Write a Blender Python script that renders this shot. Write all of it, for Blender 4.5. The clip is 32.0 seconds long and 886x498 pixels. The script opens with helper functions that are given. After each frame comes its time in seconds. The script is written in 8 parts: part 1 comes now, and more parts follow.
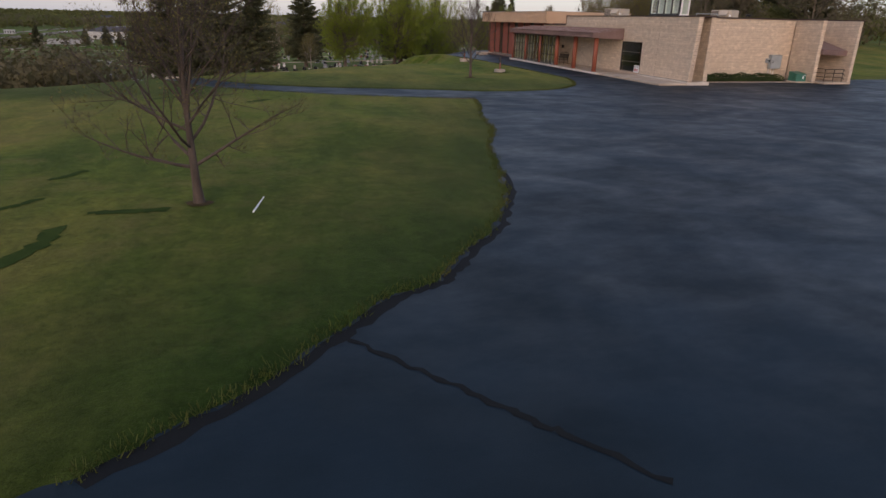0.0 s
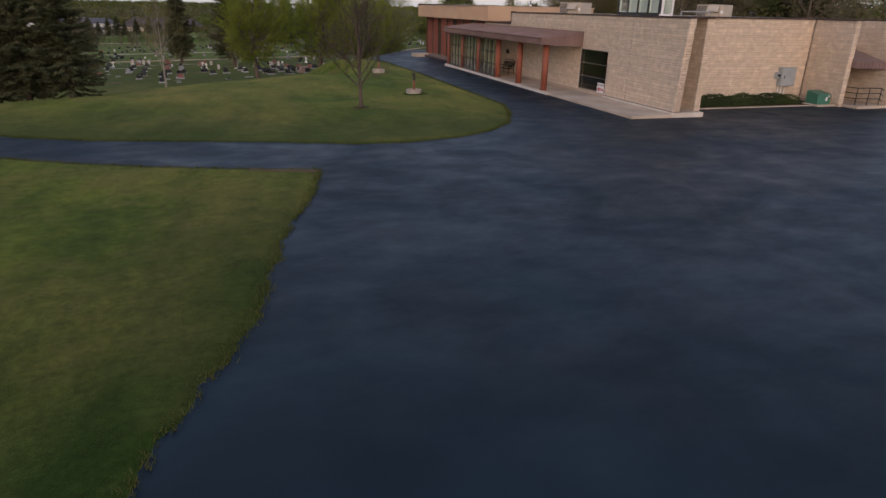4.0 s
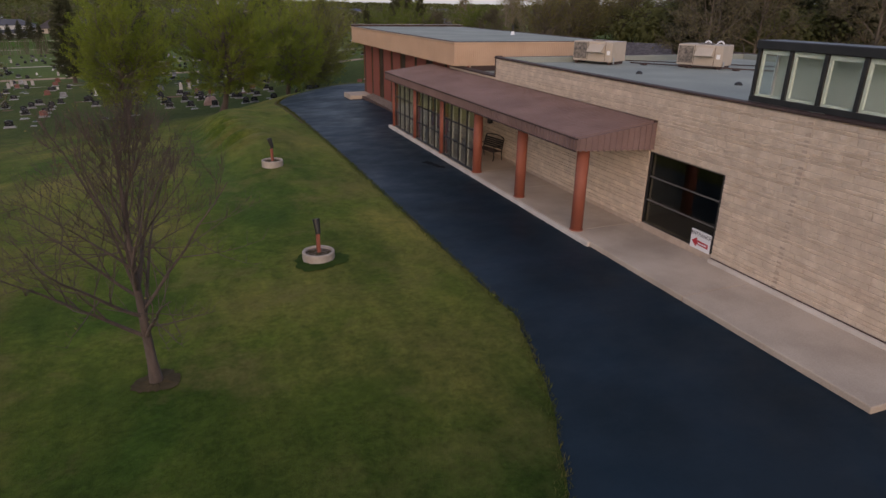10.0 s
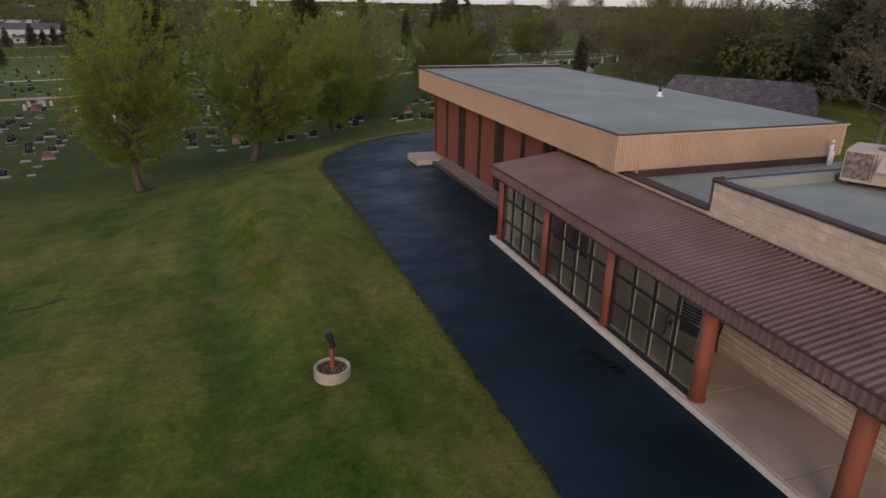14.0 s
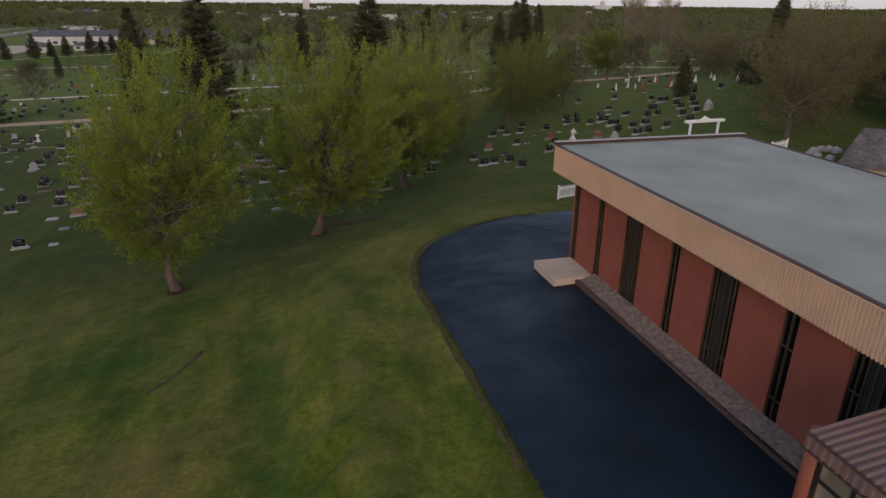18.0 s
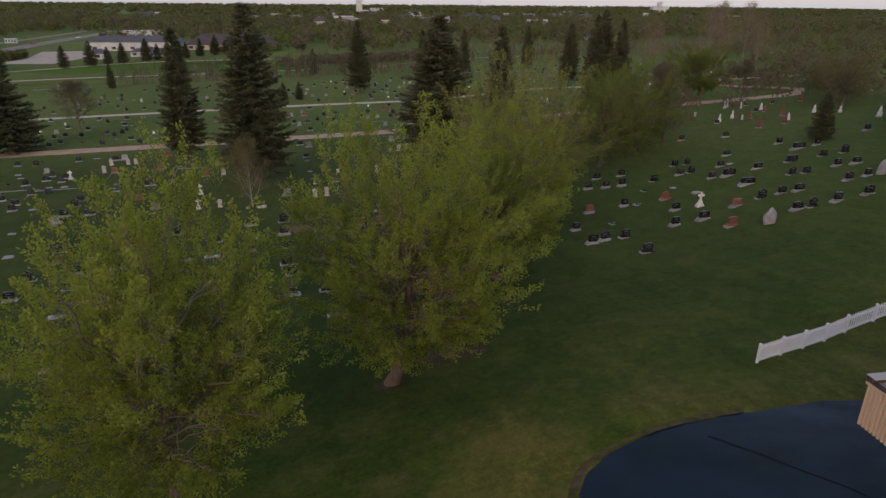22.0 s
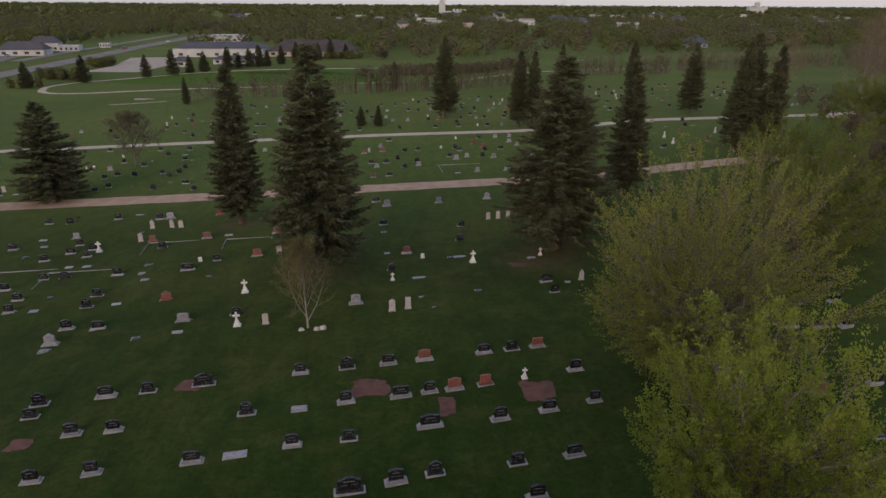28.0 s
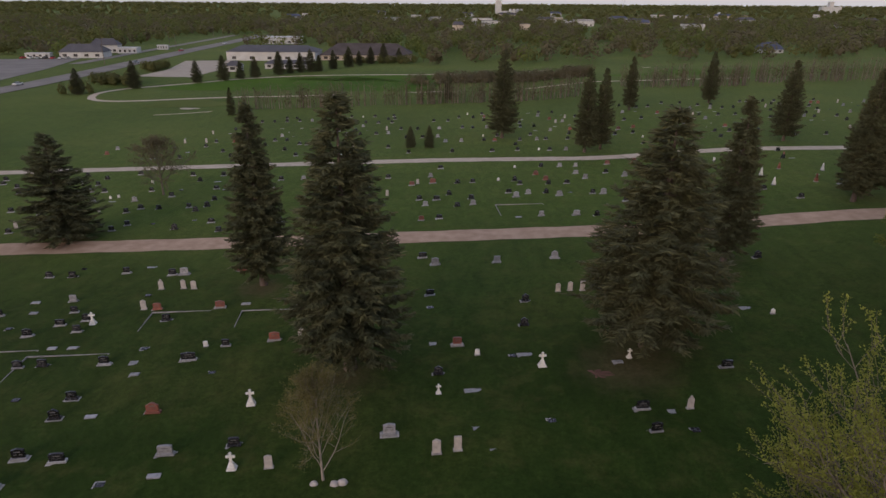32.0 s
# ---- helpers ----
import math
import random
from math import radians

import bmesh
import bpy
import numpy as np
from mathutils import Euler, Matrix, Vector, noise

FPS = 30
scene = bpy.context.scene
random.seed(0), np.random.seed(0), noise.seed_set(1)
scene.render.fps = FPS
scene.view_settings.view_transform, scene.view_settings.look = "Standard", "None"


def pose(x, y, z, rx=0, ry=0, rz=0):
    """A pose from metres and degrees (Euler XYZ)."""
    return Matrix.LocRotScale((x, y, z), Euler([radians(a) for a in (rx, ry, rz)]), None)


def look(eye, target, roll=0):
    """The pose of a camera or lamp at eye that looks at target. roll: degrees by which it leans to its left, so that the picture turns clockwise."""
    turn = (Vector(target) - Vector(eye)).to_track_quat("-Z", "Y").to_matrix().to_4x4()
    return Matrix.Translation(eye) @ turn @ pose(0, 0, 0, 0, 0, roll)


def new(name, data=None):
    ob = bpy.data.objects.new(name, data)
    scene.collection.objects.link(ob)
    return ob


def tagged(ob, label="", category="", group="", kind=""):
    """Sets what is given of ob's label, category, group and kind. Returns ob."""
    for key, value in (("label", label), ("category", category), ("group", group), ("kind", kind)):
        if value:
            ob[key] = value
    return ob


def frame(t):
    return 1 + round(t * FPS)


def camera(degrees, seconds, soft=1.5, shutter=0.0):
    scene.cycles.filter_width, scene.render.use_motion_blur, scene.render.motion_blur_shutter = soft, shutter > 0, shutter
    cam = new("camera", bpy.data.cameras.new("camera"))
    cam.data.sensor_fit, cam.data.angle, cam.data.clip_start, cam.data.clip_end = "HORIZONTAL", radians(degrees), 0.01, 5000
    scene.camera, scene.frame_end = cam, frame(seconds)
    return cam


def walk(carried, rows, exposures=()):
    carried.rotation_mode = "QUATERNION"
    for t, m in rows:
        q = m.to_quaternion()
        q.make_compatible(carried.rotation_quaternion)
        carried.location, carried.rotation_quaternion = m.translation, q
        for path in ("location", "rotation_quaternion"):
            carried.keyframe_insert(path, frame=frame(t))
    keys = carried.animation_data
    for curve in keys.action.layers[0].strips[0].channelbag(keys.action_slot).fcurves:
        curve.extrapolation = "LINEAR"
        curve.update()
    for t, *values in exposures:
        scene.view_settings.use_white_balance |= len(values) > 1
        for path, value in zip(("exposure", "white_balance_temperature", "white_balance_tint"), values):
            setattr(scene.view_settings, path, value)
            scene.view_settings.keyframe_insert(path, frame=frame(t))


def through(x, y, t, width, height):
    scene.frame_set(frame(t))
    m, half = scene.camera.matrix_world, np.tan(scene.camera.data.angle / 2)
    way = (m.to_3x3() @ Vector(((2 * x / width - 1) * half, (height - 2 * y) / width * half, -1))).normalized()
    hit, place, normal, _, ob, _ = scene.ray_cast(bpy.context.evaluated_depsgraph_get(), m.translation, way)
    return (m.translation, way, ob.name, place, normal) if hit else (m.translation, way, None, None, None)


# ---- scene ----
cam = camera(70.5, 32.0)
PATH = [
    (0, (8.330, -0.577, 4.960), (8.814, 1.238, 4.273), 1.40),
    (0.5, (9.430, 1.158, 5.111), (9.925, 2.969, 4.420), 1.40),
    (1, (10.547, 2.820, 5.241), (11.050, 4.625, 4.545), 1.40),
    (1.5, (11.682, 4.547, 5.400), (12.192, 6.348, 4.699), 1.30),
    (2, (12.855, 6.357, 5.498), (13.375, 8.155, 4.793), 1.20),
    (2.5, (14.008, 8.192, 5.598), (14.538, 9.986, 4.889), 1.20),
    (3, (15.082, 10.014, 5.671), (15.621, 11.803, 4.958), 1.20),
    (3.5, (16.048, 11.800, 5.740), (16.598, 13.585, 5.025), 1.20),
    (5.5, (19.249, 18.838, 6.144), (19.856, 20.600, 5.417), 1.10),
    (6, (19.951, 20.574, 6.277), (20.574, 22.331, 5.551), 1.10),
    (6.5, (20.609, 22.301, 6.413), (21.245, 24.053, 5.688), 1.10),
    (7, (21.220, 24.006, 6.535), (21.870, 25.754, 5.814), 1.00),
    (7.5, (21.791, 25.753, 6.724), (22.457, 27.495, 6.001), 1.00),
    (8, (22.343, 27.517, 6.959), (23.022, 29.253, 6.235), 0.90),
    (8.5, (22.855, 29.263, 7.199), (23.541, 30.996, 6.473), 0.90),
    (9, (23.297, 31.025, 7.414), (23.986, 32.757, 6.688), 0.90),
    (9.5, (23.664, 32.835, 7.644), (24.356, 34.565, 6.918), 0.90),
    (10, (23.989, 34.632, 7.924), (24.681, 36.362, 7.196), 1.00),
    (10.5, (24.281, 36.425, 8.197), (24.973, 38.154, 7.469), 1.00),
    (11, (24.528, 38.213, 8.469), (25.216, 39.945, 7.742), 1.10),
    (11.5, (24.756, 40.025, 8.739), (25.435, 41.759, 8.012), 1.10),
    (12, (24.936, 41.831, 9.040), (25.605, 43.569, 8.311), 1.10),
    (12.5, (25.072, 43.604, 9.319), (25.727, 45.347, 8.589), 1.20),
    (13, (25.154, 45.433, 9.570), (25.795, 47.181, 8.840), 1.10),
    (13.5, (25.192, 47.233, 9.795), (25.816, 48.987, 9.065), 1.10),
    (14, (25.153, 49.055, 10.002), (25.763, 50.815, 9.273), 1.00),
    (14.5, (25.095, 50.888, 10.230), (25.691, 52.654, 9.504), 1.00),
    (16.5, (25.166, 57.982, 11.228), (25.689, 59.769, 10.499), 0.6),
    (17, (25.113, 59.552, 11.488), (25.62, 61.345, 10.762), 0.7),
    (17.5, (25.1, 61.177, 11.756), (25.592, 62.974, 11.029), 0.6),
    (18, (25.028, 62.914, 12.025), (25.503, 64.715, 11.297), 0.6),
    (18.5, (24.972, 64.714, 12.255), (25.427, 66.521, 11.528), 0.6),
    (19, (24.927, 66.614, 12.506), (25.364, 68.425, 11.779), 0.6),
    (19.5, (24.918, 68.565, 12.79), (25.337, 70.38, 12.063), 0.6),
    (20, (24.911, 70.536, 13.091), (25.312, 72.355, 12.364), 0.6),
    (20.5, (24.851, 72.466, 13.467), (25.236, 74.289, 12.74), 0.5),
    (21, (24.786, 74.418, 13.833), (25.156, 76.245, 13.106), 0.5),
    (21.5, (24.731, 76.33, 14.168), (25.084, 78.159, 13.441), 0.5),
    (22, (24.669, 78.215, 14.513), (25.005, 80.048, 13.785), 0.5),
    (22.5, (24.639, 80.111, 14.798), (24.956, 81.948, 14.072), 0.5),
    (23, (24.583, 82.03, 15.093), (24.883, 83.869, 14.367), 0.5),
    (23.5, (24.596, 83.919, 15.37), (24.877, 85.761, 14.643), 0.5),
    (24, (24.607, 85.879, 15.628), (24.87, 87.723, 14.901), 0.5),
    (24.5, (24.561, 87.76, 15.878), (24.805, 89.607, 15.151), 0.5),
    (25, (24.52, 89.562, 16.158), (24.744, 91.411, 15.429), 0.5),
    (25.5, (24.446, 91.462, 16.316), (24.65, 93.314, 15.587), 0.4),
    (27.5, (24.149, 99.013, 17.49), (24.278, 100.87, 16.759), 0.5),
    (28, (24.099, 100.923, 17.774), (24.209, 102.781, 17.044), 0.4),
    (28.5, (24.107, 102.776, 18.041), (24.198, 104.636, 17.312), 0.4),
    (29, (24.033, 104.679, 18.326), (24.105, 106.54, 17.597), 0.4),
    (29.5, (24.002, 106.573, 18.59), (24.055, 108.435, 17.861), 0.4),
    (30, (23.966, 108.438, 18.86), (23.999, 110.299, 18.128), 0.4),
    (30.5, (23.907, 110.276, 19.126), (23.921, 112.137, 18.395), 0.5),
    (31, (23.821, 112.141, 19.435), (23.817, 114.003, 18.703), 0.5),
    (31.5, (23.78, 114.049, 19.743), (23.757, 115.91, 19.01), 0.5),
    (32, (23.744, 115.97, 20.009), (23.7, 117.829, 19.275), 0.4),
]
walk(cam, [(t, look(eye, target, roll)) for t, eye, target, roll in PATH], ((0, 0.88, 7300, 24), (32, 0.88, 7300, 24)))

# ---- light ----
SUN_AZ, SUN_EL = 205.0, 14.0
world = bpy.data.worlds.new("dusk_sky")
scene.world = world
world.use_nodes = True
wn = world.node_tree.nodes
sky = wn.new("ShaderNodeTexSky")
sky.sky_type, sky.sun_disc = "NISHITA", False
sky.sun_elevation, sky.sun_rotation = radians(SUN_EL), radians(SUN_AZ)
sky.altitude, sky.air_density, sky.dust_density, sky.ozone_density = 300, 1.0, 1.2, 2.0
wn["Background"].inputs[1].default_value = 0.12
# high thin cloud evens out the clear sky
veil = wn.new("ShaderNodeMix")
veil.data_type = "RGBA"
veil.inputs[0].default_value = 0.64
veil.inputs[7].default_value = (2.1, 2.5, 3.25, 1)
world.node_tree.links.new(sky.outputs[0], veil.inputs[6])
world.node_tree.links.new(veil.outputs[2], wn["Background"].inputs[0])
sun_data = bpy.data.lights.new("sun", "SUN")
sun_data.energy, sun_data.angle, sun_data.color = 0.5, radians(28), (1.0, 0.84, 0.70)
sun = new("sun", sun_data)
sun_way = Vector((math.sin(radians(SUN_AZ)), math.cos(radians(SUN_AZ)), math.tan(radians(18))))
sun.matrix_world = look(sun_way * 50, (0, 0, 0))


# ---- materials ----
def nodes_of(m):
    m.use_nodes = True
    return m.node_tree.nodes, m.node_tree.links, m.node_tree.nodes["Principled BSDF"]


def surface(name, a, b, rough=0.7, scale=2.0, fine=40.0, bump=0.3, depth=0.01, metal=0.0, vary=0.0, third=None, spec=0.5, stretch=(1, 1, 1), mid=0.5):
    """A material that mixes two base colours by broad and fine noise, with relief and uneven gloss."""
    m = bpy.data.materials.new(name)
    n, l, p = nodes_of(m)
    geo = n.new("ShaderNodeNewGeometry")
    mp = n.new("ShaderNodeMapping")
    mp.inputs["Scale"].default_value = stretch
    l.new(geo.outputs["Position"], mp.inputs[0])
    broad, small = n.new("ShaderNodeTexNoise"), n.new("ShaderNodeTexNoise")
    broad.inputs["Scale"].default_value, broad.inputs["Detail"].default_value = scale, 5
    small.inputs["Scale"].default_value, small.inputs["Detail"].default_value = fine, 3
    for t in (broad, small):
        l.new(mp.outputs[0], t.inputs["Vector"])
    add = n.new("ShaderNodeMath")
    add.operation = "ADD"
    half = n.new("ShaderNodeMath")
    half.operation = "MULTIPLY_ADD"
    half.inputs[1].default_value, half.inputs[2].default_value = 0.45, 0.0
    l.new(small.outputs[0], half.inputs[0])
    l.new(broad.outputs[0], add.inputs[0])
    l.new(half.outputs[0], add.inputs[1])
    ramp = n.new("ShaderNodeValToRGB")
    ramp.color_ramp.elements[0].position, ramp.color_ramp.elements[1].position = mid + 0.02, mid + 0.42
    ramp.color_ramp.elements[0].color, ramp.color_ramp.elements[1].color = (*a, 1), (*b, 1)
    if third:
        e = ramp.color_ramp.elements.new(mid + 0.3)
        e.color = (*third, 1)
    l.new(add.outputs[0], ramp.inputs[0])
    out = ramp.outputs[0]
    if vary:
        info = n.new("ShaderNodeObjectInfo")
        plus = n.new("ShaderNodeMath")
        plus.operation = "ADD"
        l.new(info.outputs["Random"], plus.inputs[0])
        l.new(geo.outputs["Random Per Island"], plus.inputs[1])
        frac = n.new("ShaderNodeMath")
        frac.operation = "FRACT"
        l.new(plus.outputs[0], frac.inputs[0])
        rng = n.new("ShaderNodeMapRange")
        rng.inputs[3].default_value, rng.inputs[4].default_value = 1 - vary, 1 + vary
        l.new(frac.outputs[0], rng.inputs[0])
        hsv = n.new("ShaderNodeHueSaturation")
        l.new(out, hsv.inputs["Color"])
        l.new(rng.outputs[0], hsv.inputs["Value"])
        out = hsv.outputs[0]
    l.new(out, p.inputs["Base Color"])
    rr = n.new("ShaderNodeMapRange")
    rr.inputs[3].default_value, rr.inputs[4].default_value = max(0.05, rough - 0.12), min(1, rough + 0.12)
    l.new(broad.outputs[0], rr.inputs[0])
    l.new(rr.outputs[0], p.inputs["Roughness"])
    p.inputs["Metallic"].default_value = metal
    p.inputs["Specular IOR Level"].default_value = spec
    if bump:
        bp = n.new("ShaderNodeBump")
        bp.inputs["Strength"].default_value, bp.inputs["Distance"].default_value = bump, depth
        l.new(add.outputs[0], bp.inputs["Height"])
        l.new(bp.outputs[0], p.inputs["Normal"])
    return m


def leafy(name, a, b, vary=0.35, through=0.25, scale=0.5, fine=9.0):
    m = surface(name, a, b, 0.7, scale, fine, 0.0, vary=vary, spec=0.12)
    n, l, p = nodes_of(m)
    tr = n.new("ShaderNodeBsdfTranslucent")
    tr.inputs[0].default_value = (b[0] * 1.3, b[1] * 1.3, b[2], 1)
    mix = n.new("ShaderNodeMixShader")
    mix.inputs[0].default_value = through
    l.new(p.outputs[0], mix.inputs[1])
    l.new(tr.outputs[0], mix.inputs[2])
    l.new(mix.outputs[0], n["Material Output"].inputs[0])
    return m


def glass_of(name, tint, rough=0.03):
    m = bpy.data.materials.new(name)
    n, l, p = nodes_of(m)
    p.inputs["Base Color"].default_value = (*tint, 1)
    p.inputs["Roughness"].default_value = rough
    p.inputs["Transmission Weight"].default_value = 1.0
    p.inputs["IOR"].default_value = 1.45
    return m


def grass_material():
    """Lawn: greens, worn straw-coloured patches, mowing streaks, clover mottling."""
    m = bpy.data.materials.new("lawn_grass")
    n, l, p = nodes_of(m)
    geo = n.new("ShaderNodeNewGeometry")

    def noise_at(scale, detail=4, rough=0.6, stretch=None, turn=0.0):
        t = n.new("ShaderNodeTexNoise")
        t.inputs["Scale"].default_value, t.inputs["Detail"].default_value, t.inputs["Roughness"].default_value = scale, detail, rough
        src = geo.outputs["Position"]
        if stretch:
            mp = n.new("ShaderNodeMapping")
            mp.inputs["Scale"].default_value = stretch
            mp.inputs["Rotation"].default_value = (0, 0, radians(turn))
            l.new(src, mp.inputs[0])
            src = mp.outputs[0]
        l.new(src, t.inputs["Vector"])
        return t.outputs[0]

    def ramp(src, *stops):
        r = n.new("ShaderNodeValToRGB")
        els = r.color_ramp.elements
        while len(els) < len(stops):
            els.new(0.5)
        for e, (at, c) in zip(els, stops):
            e.position, e.color = at, (*c, 1)
        l.new(src, r.inputs[0])
        return r.outputs[0]

    def mix(f, a, b, kind="MIX"):
        x = n.new("ShaderNodeMix")
        x.data_type, x.blend_type = "RGBA", kind
        if isinstance(f, float):
            x.inputs[0].default_value = f
        else:
            l.new(f, x.inputs[0])
        l.new(a, x.inputs[6])
        l.new(b, x.inputs[7])
        return x.outputs[2]

    dry = ramp(noise_at(0.16, 5, 0.62, (1, 0.7, 1), 20), (0.32, (0.032, 0.074, 0.010)), (0.46, (0.082, 0.113, 0.018)), (0.62, (0.156, 0.143, 0.038)))
    lush = ramp(noise_at(0.06, 3), (0.32, (0.0140, 0.035, 0.0065)), (0.5, (0.0220, 0.047, 0.0095)), (0.68, (0.040, 0.060, 0.014)))
    sep = n.new("ShaderNodeSeparateXYZ")
    l.new(geo.outputs["Position"], sep.inputs[0])
    wave = n.new("ShaderNodeMath")
    wave.operation = "MULTIPLY_ADD"
    wave.inputs[1].default_value = 26.0
    l.new(noise_at(0.05, 3), wave.inputs[0])
    l.new(sep.outputs[1], wave.inputs[2])
    tend = n.new("ShaderNodeMapRange")
    tend.inputs[1].default_value, tend.inputs[2].default_value = 99.0, 122.0
    l.new(wave.outputs[0], tend.inputs[0])
    # near turf: greener, with the lens's edge darkening put into the colour
    start = n.new("ShaderNodeMapRange")
    start.inputs[1].default_value, start.inputs[2].default_value = 34.0, 58.0
    start.inputs[3].default_value, start.inputs[4].default_value = 1.0, 0.0
    l.new(wave.outputs[0], start.inputs[0])
    # the first lawn turns paler and yellower away from the drive
    edge = n.new("ShaderNodeMath")
    edge.operation = "MULTIPLY_ADD"
    edge.inputs[1].default_value = 9.0
    l.new(noise_at(0.11, 4), edge.inputs[0])
    l.new(sep.outputs[0], edge.inputs[2])
    paler = n.new("ShaderNodeMapRange")
    paler.inputs[1].default_value, paler.inputs[2].default_value = 2.5, 9.0
    paler.inputs[3].default_value, paler.inputs[4].default_value = 0.15, 1.0
    along = n.new("ShaderNodeMath")
    along.operation = "MULTIPLY_ADD"
    along.inputs[1].default_value = -0.5
    l.new(sep.outputs[1], along.inputs[0])
    l.new(edge.outputs[0], along.inputs[2])
    l.new(along.outputs[0], paler.inputs[0])
    first = n.new("ShaderNodeMath")
    first.operation = "MULTIPLY"
    l.new(start.outputs[0], first.inputs[0])
    l.new(paler.outputs[0], first.inputs[1])
    most = n.new("ShaderNodeMath")
    most.operation = "MAXIMUM"
    l.new(tend.outputs[0], most.inputs[0])
    l.new(first.outputs[0], most.inputs[1])
    rise = n.new("ShaderNodeMapRange")
    rise.inputs[1].default_value, rise.inputs[2].default_value = 47.0, 51.0
    l.new(wave.outputs[0], rise.inputs[0])
    fade = n.new("ShaderNodeMapRange")
    fade.inputs[1].default_value, fade.inputs[2].default_value = 54.0, 63.0
    fade.inputs[3].default_value, fade.inputs[4].default_value = 0.9, 0.0
    l.new(wave.outputs[0], fade.inputs[0])
    tip = n.new("ShaderNodeMath")
    tip.operation = "MULTIPLY"
    l.new(rise.outputs[0], tip.inputs[0])
    l.new(fade.outputs[0], tip.inputs[1])
    peak = n.new("ShaderNodeMath")
    peak.operation = "MAXIMUM"
    l.new(most.outputs[0], peak.inputs[0])
    l.new(tip.outputs[0], peak.inputs[1])
    fresh = ramp(noise_at(0.02, 3), (0.32, (0.037, 0.075, 0.014)), (0.5, (0.050, 0.092, 0.018)), (0.68, (0.072, 0.106, 0.024)))
    beyond = n.new("ShaderNodeMapRange")
    beyond.inputs[1].default_value, beyond.inputs[2].default_value = 175.0, 215.0
    l.new(wave.outputs[0], beyond.inputs[0])
    # towards the east the turf mixes with the lighter fresh green
    east = n.new("ShaderNodeMapRange")
    east.inputs[1].default_value, east.inputs[2].default_value = 36.0, 74.0
    east.inputs[3].default_value, east.inputs[4].default_value = 0.0, 0.6
    l.new(sep.outputs[0], east.inputs[0])
    east_turf = n.new("ShaderNodeMath")
    east_turf.operation = "MULTIPLY"
    l.new(east.outputs[0], east_turf.inputs[0])
    l.new(tend.outputs[0], east_turf.inputs[1])
    open_turf = n.new("ShaderNodeMath")
    open_turf.operation = "MAXIMUM"
    l.new(beyond.outputs[0], open_turf.inputs[0])
    l.new(east_turf.outputs[0], open_turf.inputs[1])
    base = mix(open_turf.outputs[0], mix(peak.outputs[0], dry, lush), fresh)
    streak = ramp(noise_at(0.8, 4, 0.65, (1.1, 0.4, 1), -14), (0.35, (0.68, 0.74, 0.68)), (0.65, (1.2, 1.14, 1.1)))
    fine = ramp(noise_at(7.0, 5, 0.75), (0.3, (0.5, 0.52, 0.5)), (0.7, (1.4, 1.35, 1.3)))
    grain = ramp(noise_at(55.0, 2, 0.7), (0.3, (0.6, 0.6, 0.6)), (0.7, (1.35, 1.35, 1.35)))
    mown = ramp(noise_at(0.6, 5, 0.62, (1.0, 0.26, 1), -32), (0.36, (0.70, 0.78, 0.72)), (0.5, (1.0, 1.0, 1.0)), (0.64, (1.28, 1.2, 1.14)))
    tuft = ramp(noise_at(2.2, 5, 0.75), (0.34, (0.56, 0.63, 0.56)), (0.62, (1.34, 1.27, 1.22)))
    calm = n.new("ShaderNodeMapRange")
    calm.inputs[3].default_value, calm.inputs[4].default_value = 0.85, 0.1
    l.new(tend.outputs[0], calm.inputs[0])
    base = mix(calm.outputs[0], base, mown, "MULTIPLY")
    # damp greener grass along the foot of the bank
    aside = n.new("ShaderNodeMath")
    aside.operation = "MULTIPLY_ADD"
    aside.inputs[1].default_value = 3.0
    l.new(noise_at(0.35, 4), aside.inputs[0])
    l.new(sep.outputs[0], aside.inputs[2])
    slant = n.new("ShaderNodeMath")
    slant.operation = "MULTIPLY_ADD"
    slant.inputs[1].default_value = 0.05
    l.new(sep.outputs[1], slant.inputs[0])
    l.new(aside.outputs[0], slant.inputs[2])
    gap = n.new("ShaderNodeMath")
    gap.operation = "SUBTRACT"
    gap.inputs[1].default_value = 29.4
    l.new(slant.outputs[0], gap.inputs[0])
    size = n.new("ShaderNodeMath")
    size.operation = "ABSOLUTE"
    l.new(gap.outputs[0], size.inputs[0])
    damp = n.new("ShaderNodeMapRange")
    damp.interpolation_type = "SMOOTHSTEP"
    damp.inputs[1].default_value, damp.inputs[2].default_value = 0.1, 1.3
    damp.inputs[3].default_value, damp.inputs[4].default_value = 0.9, 0.0
    l.new(size.outputs[0], damp.inputs[0])
    reach = n.new("ShaderNodeMapRange")
    reach.inputs[1].default_value, reach.inputs[2].default_value = 52.0, 66.0
    l.new(sep.outputs[1], reach.inputs[0])
    ends = n.new("ShaderNodeMapRange")
    ends.inputs[1].default_value, ends.inputs[2].default_value = 86.0, 97.0
    ends.inputs[3].default_value, ends.inputs[4].default_value = 1.0, 0.0
    l.new(sep.outputs[1], ends.inputs[0])
    both = n.new("ShaderNodeMath")
    both.operation = "MULTIPLY"
    l.new(reach.outputs[0], both.inputs[0])
    l.new(ends.outputs[0], both.inputs[1])
    moist = n.new("ShaderNodeMath")
    moist.operation = "MULTIPLY"
    l.new(both.outputs[0], moist.inputs[0])
    l.new(damp.outputs[0], moist.inputs[1])
    deep = ramp(noise_at(0.5, 3), (0.3, (0.030, 0.076, 0.012)), (0.7, (0.056, 0.104, 0.018)))
    base = mix(moist.outputs[0], base, deep)
    base = mix(0.65, base, tuft, "MULTIPLY")
    c = mix(0.75, base, streak, "MULTIPLY")
    c = mix(0.7, c, fine, "MULTIPLY")
    c = mix(0.8, c, grain, "MULTIPLY")
